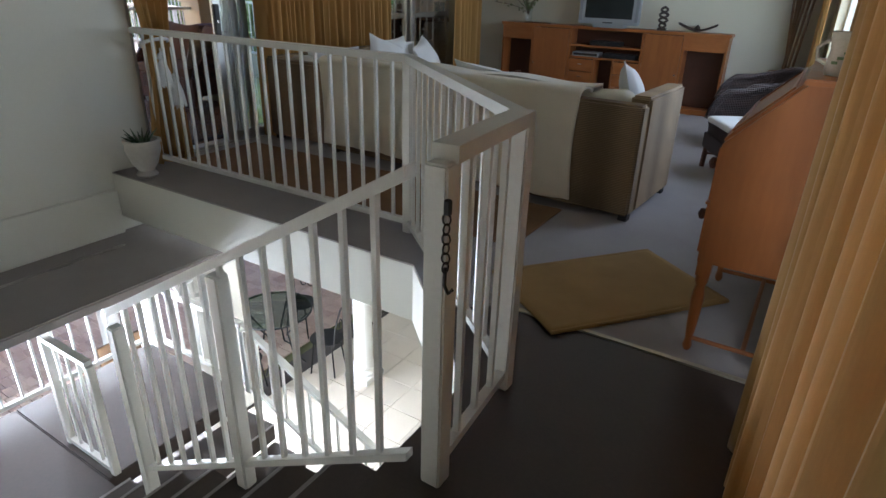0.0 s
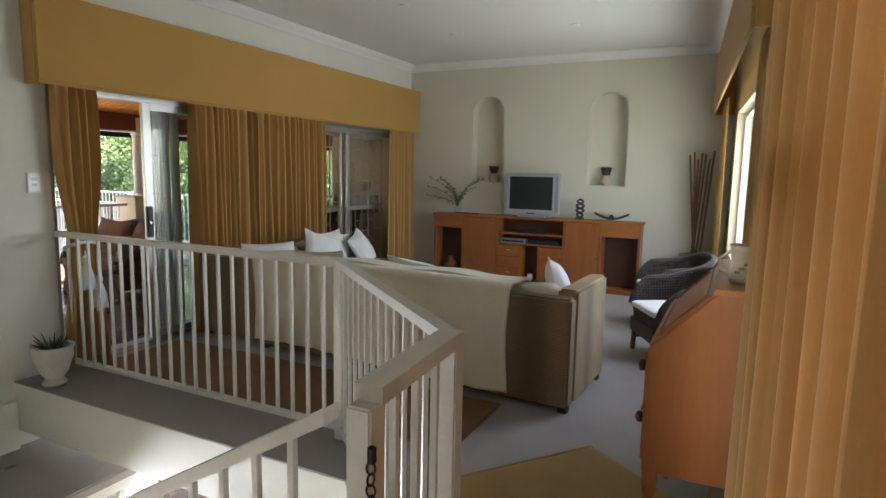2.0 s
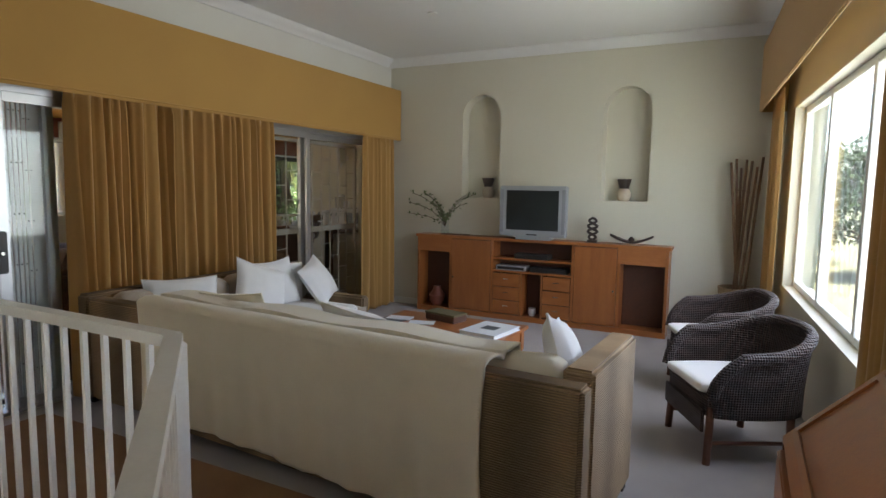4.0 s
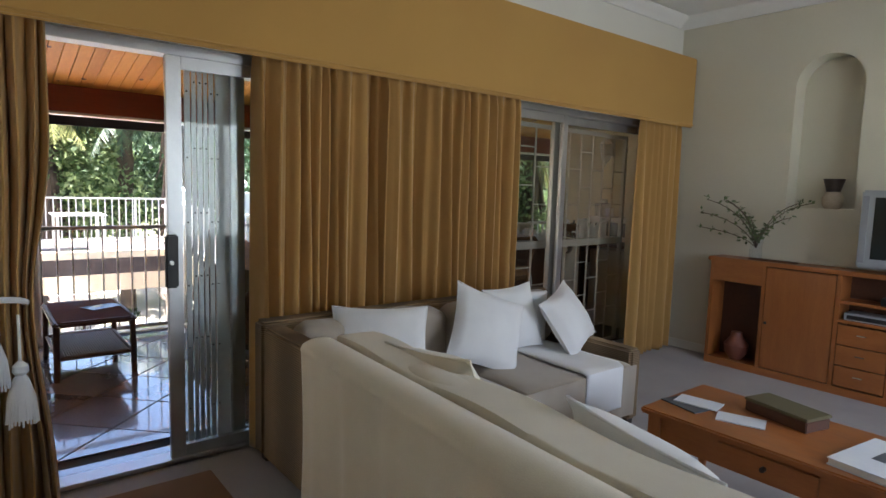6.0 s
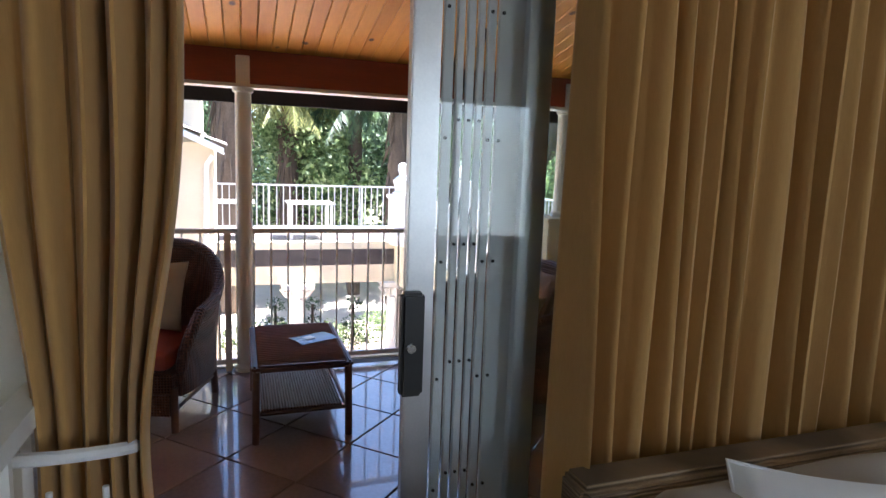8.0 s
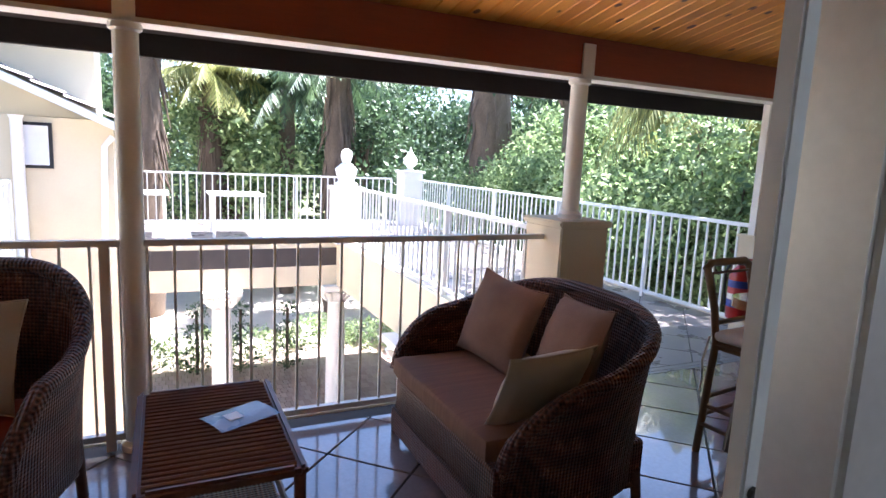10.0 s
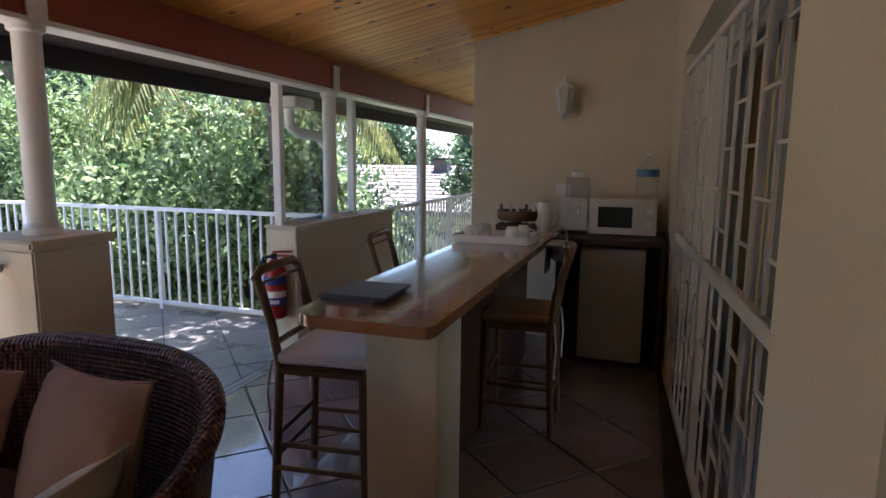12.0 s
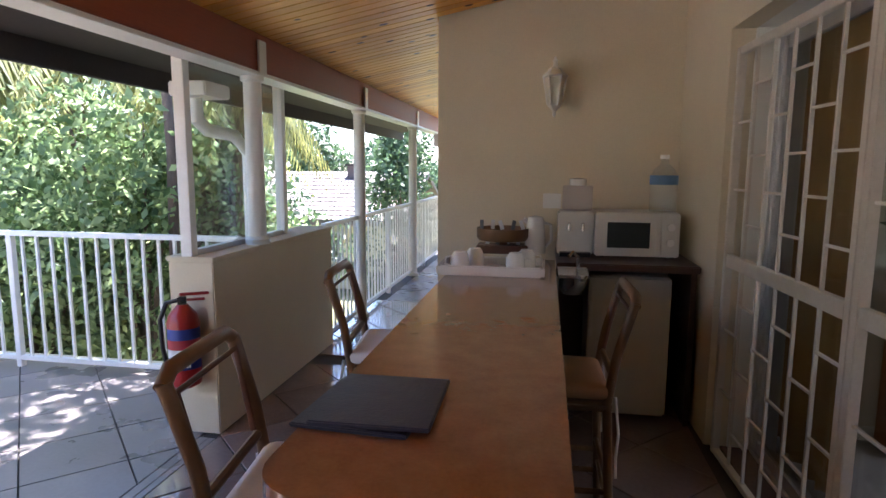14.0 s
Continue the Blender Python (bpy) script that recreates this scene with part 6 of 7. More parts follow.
part("bracket", boxes((-0.02, 0.02, 0.07, 0.082, 0.25, 0.33)), IRON, fe)

dp = thing("drain_pipe", -3.35, 8.95, -0.3, "white rainwater pipe with swan neck under the eave", "drain pipe")
part("pipe", sweep([(0, 0.5, 0.0), (0, 0.5, 1.85), (-0.02, 0.35, 1.98), (-0.05, 0.05, 2.0), (-0.06, -0.05, 2.06), (-0.06, -0.06, 2.2)], 0.045, 12), WHITE, dp)
part("outlet", boxes((-0.16, 0.1, -0.2, 0.1, 2.2, 2.29)), WHITE, dp, bevel=0.01)

# wrought iron set on the lower floor
it = thing("iron_table", -0.35, 4.75, ZL, "round wrought iron table with a glass top", "table")
part("top", lathe([(0.44, 0.715), (0.45, 0.72), (0.45, 0.73), (0.44, 0.735)], 32), glass("table_glass", (0.7, 0.8, 0.78)), it)
part("ring", sweep([(0.45 * math.cos(a), 0.45 * math.sin(a), 0.71) for a in [i * math.pi / 18 for i in range(36)]], 0.012, 8, closed=True), IRON, it)
for k in range(4):
    a = k * math.pi / 2 + 0.4
    part("leg", sweep([(0.42 * math.cos(a), 0.42 * math.sin(a), 0.71), (0.15 * math.cos(a), 0.15 * math.sin(a), 0.4), (0.2 * math.cos(a), 0.2 * math.sin(a), 0.15), (0.36 * math.cos(a), 0.36 * math.sin(a), 0)], 0.011, 8), IRON, it)


def iron_chair(x, y, rz):
    t = thing("iron_chair", x, y, ZL, "black wrought iron chair with scrolled back", "chair", "iron chairs", rz=rz)
    part("seat", lathe([(0.19, 0.44), (0.2, 0.45), (0.19, 0.46)], 20), IRON, t)
    for k in range(4):
        a = k * math.pi / 2 + math.pi / 4
        part("leg", rods([((0.16 * math.cos(a), 0.16 * math.sin(a), 0.44), (0.22 * math.cos(a), 0.22 * math.sin(a), 0))], 0.01), IRON, t)
    part("back_frame", sweep([(-0.17, 0.17, 0.45), (-0.19, 0.22, 0.75), (-0.1, 0.24, 0.92), (0.1, 0.24, 0.92), (0.19, 0.22, 0.75), (0.17, 0.17, 0.45)], 0.01, 8), IRON, t)
    for s in (-1, 1):
        part("scroll", sweep([(s * (0.05 + 0.045 * math.cos(a)), 0.215, 0.68 + 0.09 * math.sin(a)) for a in [i * 0.6 for i in range(11)]], 0.007, 6), IRON, t)
    return t


for a in (0.3, 1.9, 3.5, 5.0):
    iron_chair(-0.35 + 0.68 * math.cos(a), 4.75 + 0.68 * math.sin(a), math.degrees(a) - 90)
ld = thing("lower_door", -0.04, 1.4, ZL, "white framed glass doors of the lower room", "glass door", kind="structure")
for y in (0.0, 0.82, 1.64, 2.4):
    part("stile", boxes((-0.03, 0.03, y, y + 0.06, 0.0, 1.93)), WHITE, ld, bevel=0.003)
part("head", boxes((-0.03, 0.03, 0, 2.46, 1.931, 1.945)), WHITE, ld)
rb = thing("rattan_bench", -0.75, 3.3, ZL, "tan wicker garden chair outside the lower doors", "garden chair")
part("seat", soft_box(-0.25, 0.25, -0.3, 0.3, 0.38, 0.46, 0.03), BAMBOO, rb)
part("backrest", soft_box(-0.3, -0.25, -0.3, 0.3, 0.4, 0.85, 0.02), BAMBOO, rb)
for x in (-0.22, 0.22):
    for y in (-0.26, 0.26):
        part("leg", rods([((x, y, 0.4), (x, y, 0))], 0.02), BAMBOO, rb)

# ---- courtyard pillars, statue, urn ----
sp = thing("statue_pillar", -8.75, 6.42, 0.0, "white plastered pillar carrying a statue", "pillar", "walkway pillars")
part("shaft", boxes((-0.2, 0.2, -0.2, 0.2, 0.10, 0.92)), STATUE, sp, bevel=0.01)
part("cap", boxes((-0.24, 0.24, -0.24, 0.24, 0.921, 0.98)), STATUE, sp, bevel=0.012)
st = lathe([(0.17, 0.0), (0.18, 0.04), (0.12, 0.08), (0.15, 0.18), (0.17, 0.26), (0.10, 0.33), (0.06, 0.36), (0.075, 0.40), (0.09, 0.46), (0.08, 0.53), (0.03, 0.57)], 20)
so = tagged(part("statue", st, STATUE), "white cement bust on a pillar", "statue")
so.location = (-8.75, 6.42, 0.98)
fp = thing("urn_pillar", -11.9, 8.75, 0.0, "white plastered pillar with an urn finial", "pillar", "walkway pillars")
part("shaft", boxes((-0.22, 0.22, -0.22, 0.22, 0.0, 1.12)), STATUE, fp, bevel=0.01)
part("cap", boxes((-0.26, 0.26, -0.26, 0.26, 1.121, 1.18)), STATUE, fp, bevel=0.012)
part("finial", lathe([(0.10, 1.18), (0.05, 1.23), (0.15, 1.33), (0.16, 1.42), (0.08, 1.52), (0.03, 1.6), (0.01, 1.68)], 18), STATUE, fp)
for x, y in ((-10.6, 3.5), (-10.6, 5.0)):
    tt = thing("garden_table", x, y, -0.012, "white garden table on the far walkway", "table", "far garden tables")
    part("tabletop", boxes((-0.45, 0.45, -0.45, 0.45, 0.70, 0.73)), WHITE, tt, bevel=0.005)
    for lx in (-0.38, 0.38):
        for ly in (-0.38, 0.38):
            part("leg", rods([((lx, ly, 0.7), (lx, ly, 0))], 0.025), WHITE, tt)

# ---- wing of the house across the courtyard ----
wing = thing("house_wing", -3.2, 0, 0, "cream plastered house wing with tiled roofs and a veranda", "house")
part("wall", boxes((-5.4, -0.1, -1.6, -1.4, ZL, 2.3)), OUTWALL, wing)
part("wall", boxes((-6.6, -5.45, -1.6, 3.3, ZL, 1.75)), OUTWALL, wing, "sunlit gable wall")
part("upper_wall", boxes((-6.6, -5.6, -3.2, 3.1, 1.76, 2.85)), OUTWALL, wing)


def roof(x0, x1, ya, za, yb, zb, th=0.16):
    bm = bmesh.new()
    vs = [bm.verts.new(c) for c in ((x0, ya, za), (x1, ya, za), (x1, yb, zb), (x0, yb, zb), (x0, ya, za + th), (x1, ya, za + th), (x1, yb, zb + th), (x0, yb, zb + th))]
    for q in ((0, 3, 2, 1), (4, 5, 6, 7), (0, 1, 5, 4), (1, 2, 6, 5), (2, 3, 7, 6), (3, 0, 4, 7)):
        bm.faces.new([vs[k] for k in q])
    return bm


def roof_tiles(x0, x1, ya, za, yb, zb, step=0.30, row=0.34):
    bm = bmesh.new()
    L = math.hypot(yb - ya, zb - za)
    n = int(L / row)
    m = int(abs(x1 - x0) / step)
    for j in range(n):
        for i in range(m):
            c = []
            for dj, lift in ((0, 0.05), (1.08, 0.012)):
                for q in range(5):
                    u = i + q / 4
                    s = (j + dj) / n
                    z = za + (zb - za) * s + lift + 0.028 * math.sin(math.pi * q / 2) ** 2
                    c.append(bm.verts.new((x0 + (x1 - x0) * u / m, ya + (yb - ya) * s, z)))
            for q in range(4):
                bm.faces.new((c[q], c[q + 1], c[5 + q + 1], c[5 + q]))
    return bm


ROOFW = mat("sunbleached_roof_tile", (0.50, 0.45, 0.41), (0.38, 0.33, 0.30), 0.85, scale=4, fine=40, island=0.4, world_space=True)
o = part("roof", roof(-5.9, -4.9, 3.45, 1.58, -1.6, 3.85, 0.1), WHITE, wing)
tagged(part("roof_tiles", roof_tiles(-5.9, -4.9, 3.5, 1.68, -1.6, 3.95), ROOFW, o, smooth=60), kind="stuff")
def turned(bm):
    """The same roof sloping down towards +x instead of +y."""
    bmesh.ops.rotate(bm, verts=bm.verts, cent=(0, 0, 0), matrix=Matrix.Rotation(radians(-90), 3, "Z"))
    return bm


o = part("roof", turned(roof(-3.4, 3.2, -5.1, 2.76, -9.5, 4.4, 0.12)), WHITE, wing, "upper roof with white eave")
tagged(part("roof_tiles", turned(roof_tiles(-3.4, 3.2, -5.05, 2.90, -9.5, 4.54)), ROOFW, o, smooth=60), kind="stuff")
for x in (-1.6, -3.4, -5.3):
    part("veranda_column", lathe([(0.09, 0), (0.07, 0.05), (0.065, 1.7), (0.085, 1.75)], 16), WHITE, wing).location = (x, 2.30, 0.0)
for y in (1.75, 2.45):
    p_ = part("picture_frame", boxes((-5.449, -5.42, y - 0.19, y + 0.19, 1.12, 1.68)), IRON, wing, bevel=0.004)
    part("picture", boxes((-5.419, -5.415, y - 0.15, y + 0.15, 1.16, 1.64)), PAPER, p_)
part("gutter_pipe", sweep([(-5.4, 3.3, 1.55), (-5.4, 3.2, 1.42), (-5.4, 3.15, -0.5)], 0.04, 10), WHITE, wing)
for x in (-4.4, -2.0):
    wo = part("window", boxes((x - 0.5, x + 0.5, -1.398, -1.36, -2.2, -0.9)), WHITE, wing)
    part("pane", boxes((x - 0.44, x + 0.44, -1.359, -1.352, -2.14, -0.96)), SCREEN, wo)


# ---- planting ----
def leaf_mesh(pts, size, name, material, parent, flat=0.0, aspect=0.5):
    """Small pointed leaves, one at each point, in random directions."""
    n = len(pts)
    rg_ = np.random
    d1 = rg_.normal(size=(n, 3))
    d1[:, 2] -= flat
    d1 /= np.linalg.norm(d1, axis=1)[:, None]
    d2 = np.cross(d1, rg_.normal(size=(n, 3)))
    d2 /= np.linalg.norm(d2, axis=1)[:, None] + 1e-9
    s = (size * rg_.uniform(0.6, 1.4, n))[:, None]
    v = np.stack([pts - d1 * s, pts + d2 * s * aspect, pts + d1 * s, pts - d2 * s * aspect], 1).reshape(-1, 3)
    f = np.arange(4 * n).reshape(-1, 4)
    me = bpy.data.meshes.new(name)
    me.from_pydata(v.tolist(), [], f.tolist())
    me.materials.append(material)
    o = new(name, me)
    if parent is not None:
        o.parent = parent
    return o


def cloud(blobs, per, shell=0.55):
    """Points in and near the skin of many soft blobs (x, y, z, r)."""
    out = []
    for x, y, z, r in blobs:
        n = max(int(per * r * r), 8)
        d = np.random.normal(size=(n, 3))
        d /= np.linalg.norm(d, axis=1)[:, None]
        rad = r * (shell + (1 - shell) * np.random.uniform(size=n) ** 0.5) * (1 + 0.16 * np.random.normal(size=n))
        out.append(np.array([x, y, z]) + d * rad[:, None] * np.array([1, 1, 0.8]))
    return np.concatenate(out)


def crown_blobs(w, h, z, k):
    bl = []
    for i in range(k):
        a, q = rnd(0, 6.28), rnd(0, 1) ** 0.6
        zz = rnd(0, 1)
        sp_ = w * (1 - 0.55 * zz ** 2) * q
        bl.append((sp_ * math.cos(a), sp_ * math.sin(a), z + h * zz, rnd(0.16, 0.30) * w + 0.2))
    return bl


def tree(x, y, w, h, trunk, k, per, size, material, label, name="tree", z=None, group="garden trees", stout=1.0):
    t = thing(name, x, y, ZL - 0.05 if z is None else z, label, "tree", group)
    th_ = trunk
    part("trunk", sweep([(0, 0, 0), (0.04 * w, 0.02 * w, th_ * 0.5), (-0.03 * w, 0.03 * w, th_), (0, 0, th_ + h * 0.5)], [stout * (0.06 * w + 0.05), stout * (0.05 * w + 0.04), stout * (0.04 * w + 0.03), 0.02], 10), BARK, t)
    bl = crown_blobs(w, h, th_ * 0.8, k)
    bm = bmesh.new()
    for bx_, by_, bz_, _r in bl[:10]:
        sweep([(0, 0, th_ * 0.75), (bx_ * 0.4, by_ * 0.4, (th_ * 0.75 + bz_) / 2), (bx_, by_, bz_)], [0.03 * w, 0.018 * w, 0.006], 6, bm)
    part("limb", bm, BARK, t)
    leaf_mesh(cloud(bl, per), size, "crown", material, t)
    return t


def palm(x, y, h, r, nf, flen, label, material=LEAFY, droop=1.0, skirt=False, group="garden palms"):
    t = thing("palm", x, y, ZL - 0.05, label, "palm tree", group)
    part("trunk", sweep([(0.02 * math.sin(q * 2), 0.02 * math.cos(q * 3), h * q / 14) for q in range(15)], [r * (1.15 if q % 2 else 0.98) for q in range(15)], 14), BARK, t)
    v, f = [], []
    for k in range(nf):
        a = k * 2.399
        el = rnd(-0.1, 1.1)
        ln_ = flen * rnd(0.8, 1.1)
        prev = None
        for s in range(1, 19):
            q = s / 18
            out = ln_ * q * math.cos(el * (1 - 0.3 * q))
            up = ln_ * (math.sin(el) * q - droop * 0.75 * q * q)
            c = Vector((out * math.cos(a), out * math.sin(a), h + up))
            if prev is not None:
                dirv = (c - prev).normalized()
                sd = dirv.cross(Vector((0, 0, 1))).normalized()
                lw_ = flen * 0.20 * math.sin(math.pi * min(q * 0.9 + 0.12, 1))
                for sg in (-1, 1):
                    for off in (0.0, 0.5):
                        b0 = prev.lerp(c, off)
                        tip = b0 + sd * sg * lw_ * 0.75 + dirv * lw_ * 0.5 + Vector((0, 0, -lw_ * (0.5 + 0.5 * droop) * rnd(0.6, 1.2)))
                        w_ = dirv * 0.016 * flen
                        i0 = len(v)
                        v += [tuple(b0 - w_), tuple(b0 + w_), tuple(tip)]
                        f.append((i0, i0 + 1, i0 + 2))
            prev = c
    me = bpy.data.meshes.new("fronds")
    me.from_pydata(v, [], f)
    me.materials.append(material)
    o = new("fronds", me)
    o.parent = t
    if skirt:
        bm = bmesh.new()
        for k in range(70):
            a = rnd(0, 6.28)
            z0 = h * rnd(0.45, 0.98)
            rod(bm, (r * math.cos(a), r * math.sin(a), z0), ((r + rnd(0.1, 0.28)) * math.cos(a + rnd(-0.2, 0.2)), (r + rnd(0.1, 0.28)) * math.sin(a), z0 - rnd(0.5, 1.3)), 0.05, 0.01, 5)
        part("dead_fronds", bm, BARK, t)
    return t


def polar(px, dist):
    """A place seen in a direction from the terrace door, degrees from +x, and a distance."""
    return (0.17 + dist * math.cos(radians(px)), 3.87 + dist * math.sin(radians(px)))


# palms behind the far walkway
for deg, dist, h_, r_, fl, mt, sk_ in ((181.5, 17, 8.2, 0.42, 2.6, LEAFD, True), (176, 19, 6.6, 0.26, 2.5, LEAFY, True), (169.5, 19, 6.4, 0.22, 2.4, LEAFD, False), (165, 16.5, 7.0, 0.28, 2.4, LEAFD, True), (150.5, 17, 9.0, 0.50, 2.8, LEAFY, True)):
    x_, y_ = polar(deg, dist)
    palm(x_, y_, h_, r_, 34, fl, "tall palm with a shaggy grey-brown trunk", mt, 1.0, sk_)
# drooping palm close to the terrace
palm(-7.3, 12.3, 6.1, 0.14, 60, 2.0, "palm with long drooping yellow-green fronds", LEAFY, 1.4)
palm(-5.15, 12.2, 5.6, 0.20, 44, 1.5, "palm with drooping fronds beside the terrace", LEAFY, 1.5, True)

# leafy trees beyond the walkways
for x_, y_, w_, h_, tk, k_, mt in ((-7.4, 13.6, 2.3, 2.9, 1.9, 46, LEAF), (-9.0, 13.2, 2.6, 3.2, 2.0, 46, LEAF), (-12.2, 13.8, 2.8, 3.8, 2.2, 46, LEAF), (-9.4, 17.8, 3.0, 3.0, 2.4, 44, LEAFD), (-16.0, 17.4, 3.4, 5.6, 3.6, 46, LEAFD), (-17.5, 14.5, 3.2, 5.6, 3.0, 44, LEAFD), (-19.5, 10.0, 3.2, 5.2, 2.8, 44, LEAFD), (-20.0, 5.8, 3.0, 4.0, 2.4, 44, LEAF), (-21.5, 2.2, 3.2, 4.6, 2.6, 44, LEAFD), (-16.0, 11.2, 1.6, 1.9, 1.2, 30, LEAF), (-19.5, 20.0, 3.6, 6.0, 3.4, 36, LEAFD), (-24, 12.5, 3.6, 5.6, 3.0, 36, LEAFD), (-25, 6.5, 3.4, 5.0, 2.8, 34, LEAFB), (-26, 0.5, 3.6, 5.0, 3.0, 34, LEAFD)):
    tree(x_, y_, w_, h_, tk, k_, 560 if w_ < 3 else 330, 0.075 if w_ < 3 else 0.095, mt, "leafy green garden tree with a dense crown")
# two tall trees added for dappled shade, their crowns hidden above the eave
tree(-4.9, 10.6, 2.5, 3.0, 9.2, 44, 260, 0.085, LEAF, "tall tree added to dapple the walkway, crown out of view", stout=0.3)
tree(-10.4, 11.6, 2.4, 3.0, 7.6, 40, 180, 0.085, LEAFD, "tall tree added to dapple the walkway, crown out of view", stout=0.35)
for x_, y_ in ((-5.75, 11.4), (-7.1, 11.1), (-8.6, 11.7), (-10.6, 11.4), (-12.8, 11.8)):
    tree(x_, y_, 1.55, 2.7 + 0.5 * math.sin(x_ * 3), 2.3, 40, 1100, 0.055, LEAF, "dense light green bush behind the railing", "bush", group="garden bushes")
# conifer and trees past the end of the terrace
tree(-4.9, 20.5, 1.1, 5.0, 1.2, 40, 900, 0.07, LEAFD, "dark green conifer beyond the terrace", "conifer")
for k in range(9):
    tree(-26 + k * 4.6, 46 + 5 * math.sin(k * 2.1), 4.0, 4.0 + 1.2 * math.sin(k), 2.4, 30, 160, 0.17, LEAFB if k % 2 else LEAFD, "distant leafy tree beyond the houses", group="distant trees")
for k in range(12):
    a = radians(137 + k * 7.0)
    tree(0 + 40 * math.cos(a), 4 + 40 * math.sin(a), 4.6, 5.5 + 2 * math.sin(k * 1.7), 3.0, 30, 150, 0.18, LEAFD if k % 3 else LEAFB, "distant leafy tree behind the garden", group="distant trees")
for x_, y_, w_ in ((13.0, 5.5, 2.8), (15.5, 9.5, 3.2), (14.0, 1.0, 2.6)):
    tree(x_, y_, w_, 4.2, 2.6, 30, 260, 0.10, LEAFD, "leafy tree outside the lounge window", group="garden trees")
# hedges and topiary in the garden
hd = []
for k in range(10):
    hd += [(-12.2 + rnd(-0.4, 0.4), 2.6 + k * 0.28, ZL + rnd(0.2, 0.5), rnd(0.28, 0.45))]
for k in range(12):
    hd += [(-12.6 + rnd(-0.5, 0.5), 5.6 + k * 0.3, ZL + rnd(0.2, 0.6), rnd(0.28, 0.5))]
o = leaf_mesh(cloud(hd, 2600), 0.035, "hedge", LEAF, None)
tagged(o, "low clipped green hedge in the sunny garden", "hedge", kind="stuff")
for x_, y_ in ((-11.8, 5.2), (-11.7, 6.1), (-11.9, 4.4)):
    t = thing("topiary", x_, y_, ZL - 0.02, "clipped topiary bush in green balls", "topiary", "topiary bushes")
    part("trunk", rods([((0, 0, 0), (0, 0, 1.3))], 0.03), BARK, t)
    leaf_mesh(cloud([(0, 0, 0.35, 0.34), (0.03, 0, 0.85, 0.25), (0, 0.02, 1.3, 0.19)], 5000, 0.8), 0.028, "crown", LEAFD, t)

# neighbouring house past the terrace end
nb = thing("neighbour_house", -10.5, 25.5, ZL, "neighbouring house with a grey tiled roof and chimney", "house")
part("wall", boxes((-5.2, 3.9, 0.2, 7.0, 0, 2.6)), OUTWALL, nb)
o = part("roof", roof(-5.8, 4.6, -0.4, 2.4, 3.8, 4.05), ROOFTILE, nb)
tagged(part("roof_tiles", roof_tiles(-5.8, 4.6, -0.42, 2.55, 3.8, 4.22, 0.34, 0.36), ROOFTILE, o, smooth=60), kind="stuff")
part("roof", roof(-5.8, 4.6, 8.0, 2.4, 3.8, 4.05), ROOFTILE, nb)
ch = part("chimney", boxes((1.3, 1.9, 3.2, 3.7, 3.6, 4.5)), mat("dark_brick", (0.16, 0.12, 0.11), None, 0.9), nb)
part("chimney_cap", boxes((1.22, 1.98, 3.12, 3.78, 4.501, 4.58)), DARKWOOD, ch)
for x in (-4.0, -1.5, 1.5):
    wo = part("window", boxes((x - 0.6, x + 0.6, 0.14, 0.199, 1.0, 2.1)), WHITE, nb)
    part("pane", boxes((x - 0.54, x + 0.54, 0.125, 0.139, 1.06, 2.04)), SCREEN, wo)


# ---- terrace tiles, each of its own ----
P, GAP = 0.45, 0.009
C45 = math.sqrt(0.5)
FULL = {}


def clip(poly, rect):
    for ax, lim, sg in ((0, rect[0], 1), (0, rect[1], -1), (1, rect[2], 1), (1, rect[3], -1)):
        out = []
        for a, b in zip(poly, poly[1:] + poly[:1]):
            ia, ib = sg * (a[ax] - lim) >= 0, sg * (b[ax] - lim) >= 0
            if ia:
                out.append(a)
            if ia != ib:
                q = (lim - a[ax]) / (b[ax] - a[ax])
                out.append(tuple(a[k] + (b[k] - a[k]) * q for k in (0, 1)))
        poly = out
        if len(poly) < 3:
            return []
    return poly


def tile_polys(rect):
    res = []
    for i in range(-60, 60):
        for j in range(-60, 60):
            u, v = -5.47 + P * i + P / 2, 3.25 + P * j + P / 2
            cx, cy = (u + v) * C45, (v - u) * C45
            if not (rect[0] - 0.4 < cx < rect[1] + 0.4 and rect[2] - 0.4 < cy < rect[3] + 0.4):
                continue
            r_ = (P - GAP) / 2
            pl_ = [((u + a * r_ + v + b * r_) * C45, (v + b * r_ - u - a * r_) * C45) for a, b in ((-1, -1), (1, -1), (1, 1), (-1, 1))]
            cl = clip(pl_, rect)
            if cl:
                res.append((cx, cy, cl, len(cl) == 4 and all(abs(p_[0] - q_[0]) + abs(p_[1] - q_[1]) < 1e-6 for p_, q_ in zip(sorted(cl), sorted(pl_)))))
    return res


tf = thing("floor_terrace_tiles", 0, 0, -0.012, "terracotta grey terrace tiles laid diagonally with dark joints", "floor tiles", kind="structure")


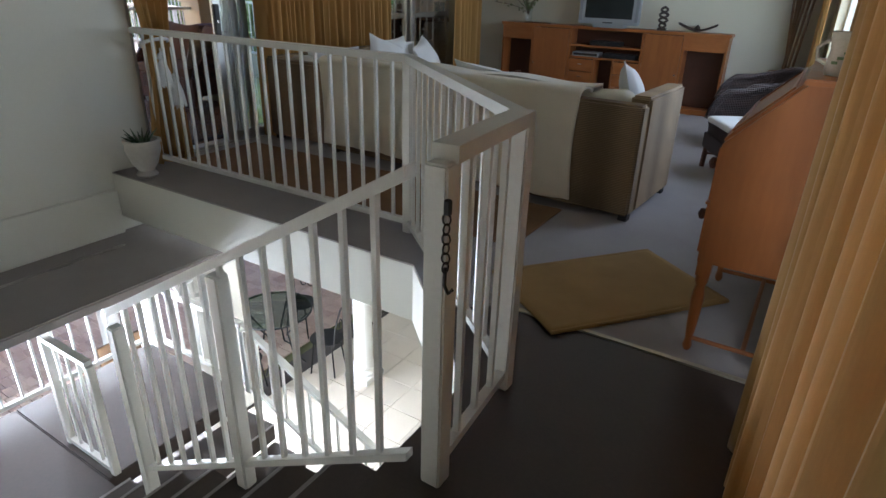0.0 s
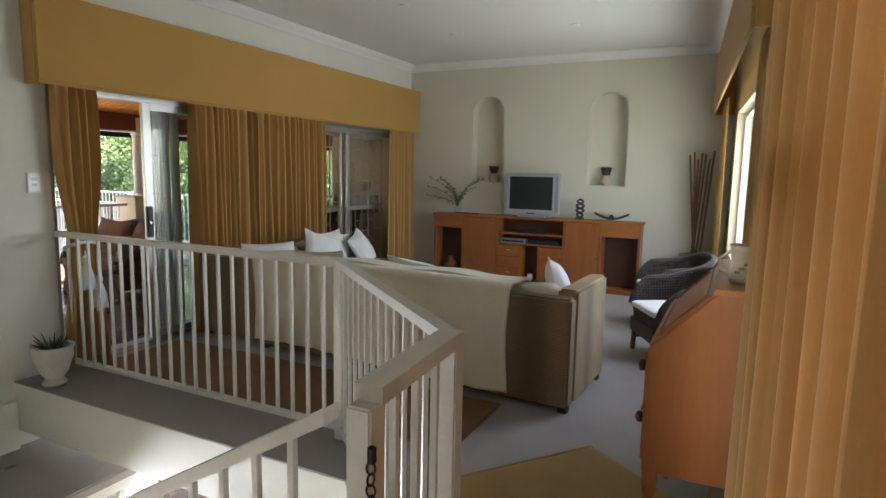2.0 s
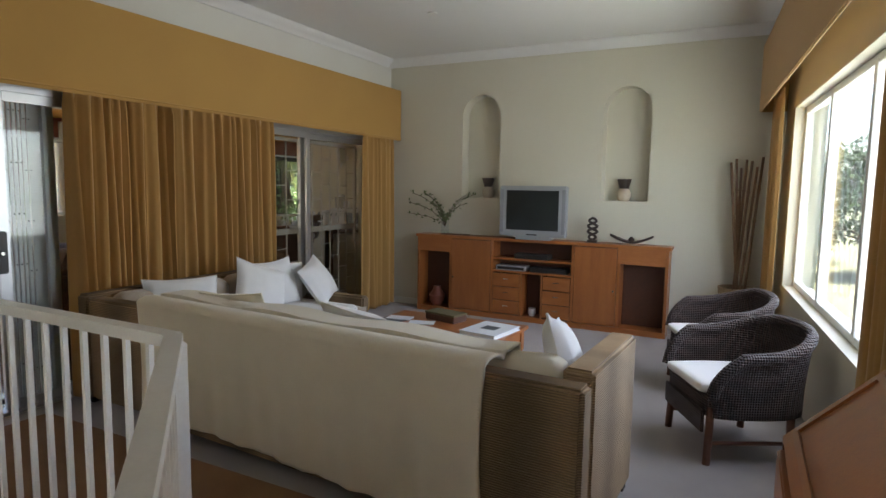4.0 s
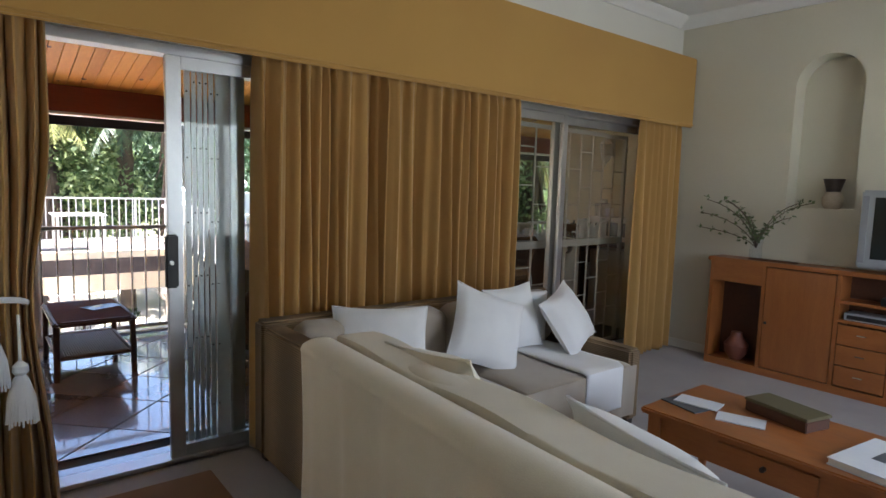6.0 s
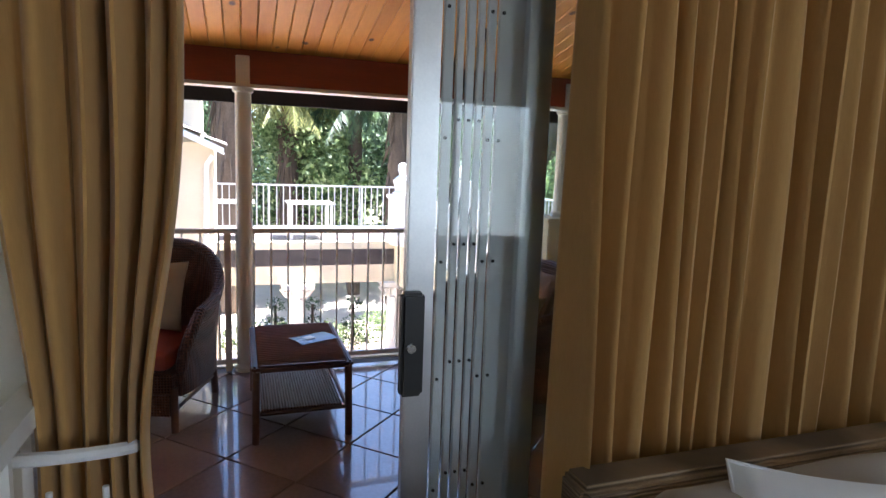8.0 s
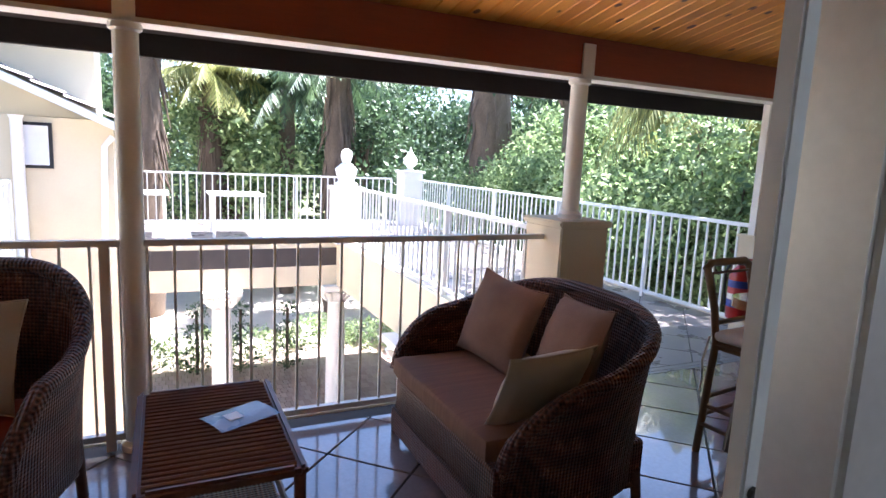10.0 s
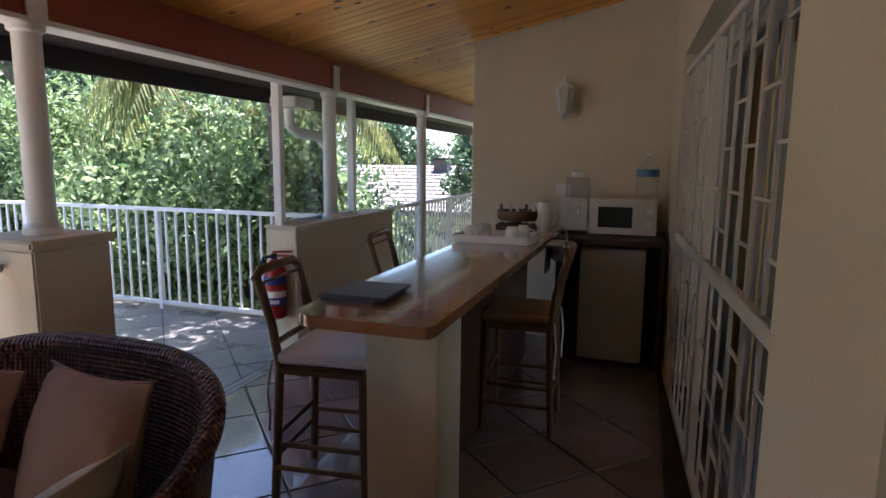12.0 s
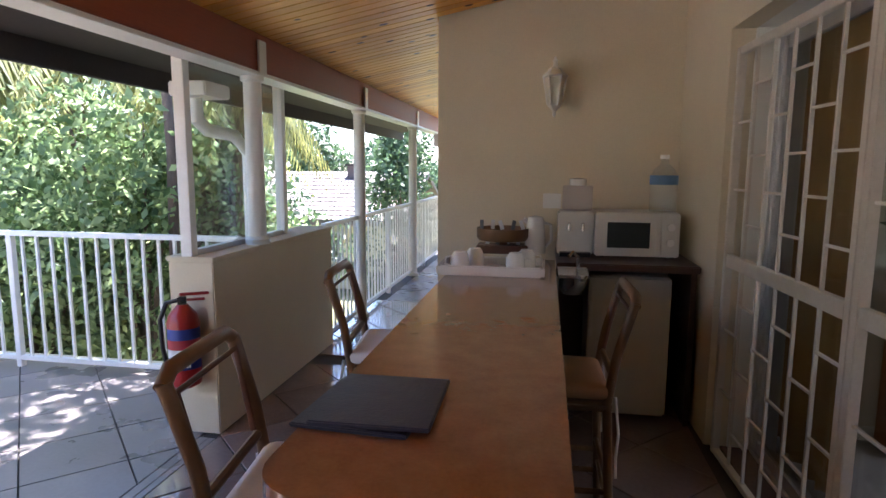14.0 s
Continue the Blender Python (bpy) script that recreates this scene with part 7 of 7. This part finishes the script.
def tile_mesh(poly, dx, dy):
    bm = bmesh.new()
    b_ = [bm.verts.new((x - dx, y - dy, 0)) for x, y in poly]
    cx, cy = sum(p_[0] for p_ in poly) / len(poly) - dx, sum(p_[1] for p_ in poly) / len(poly) - dy
    m_ = [bm.verts.new((v.co.x, v.co.y, 0.008)) for v in b_]
    t_ = [bm.verts.new((cx + (v.co.x - cx) * 0.985, cy + (v.co.y - cy) * 0.985, 0.0115)) for v in b_]
    n = len(poly)
    bm.faces.new(t_)
    for i in range(n):
        k = (i + 1) % n
        bm.faces.new((b_[i], b_[k], m_[k], m_[i]))
        bm.faces.new((m_[i], m_[k], t_[k], t_[i]))
    bmesh.ops.recalc_face_normals(bm, faces=bm.faces)
    me = bpy.data.meshes.new("tile")
    bm.to_mesh(me)
    bm.free()
    me.materials.append(TILE)
    return me


for rect in ((-2.86, -0.305, 1.2, 9.32), (-2.96, -1.9, 9.55, 11.5)):
    for cx, cy, poly, full in tile_polys(rect):
        if full:
            if "f" not in FULL:
                FULL["f"] = tile_mesh(poly, cx, cy)
            me, loc = FULL["f"], (cx, cy, rnd(-0.0006, 0.0006))
        else:
            me, loc = tile_mesh(poly, 0, 0), (0, 0, 0)
        o = new("tile", me)
        o.parent, o.location = tf, loc
# drain strip along the terrace edge
setting("trim_drain_strip", boxes((-2.955, -2.905, 6.5, 8.05, -0.012, 0.001), (-2.90, -2.865, 6.5, 8.05, -0.012, 0.0005)), TILE2, "narrow tile strip along the terrace edge", "floor strip")
bm = bmesh.new()
for rect in ((-9.0, -2.965, 6.5, 8.99), (-12.2, -9.01, -2, 8.99), (-2.86, -1.9, 11.5, 15.9)):
    for cx, cy, poly, full in tile_polys(rect):
        vs_ = [bm.verts.new((x, y, -0.001)) for x, y in poly]
        lo_ = [bm.verts.new((x, y, -0.012)) for x, y in poly]
        bm.faces.new(vs_)
        for i in range(len(poly)):
            k = (i + 1) % len(poly)
            bm.faces.new((lo_[i], lo_[k], vs_[k], vs_[i]))
tagged(part("walkway_tiles", bm, TILE2, smooth=0), "grey terracotta tiles of the outer walkways", "floor tiles", kind="stuff")
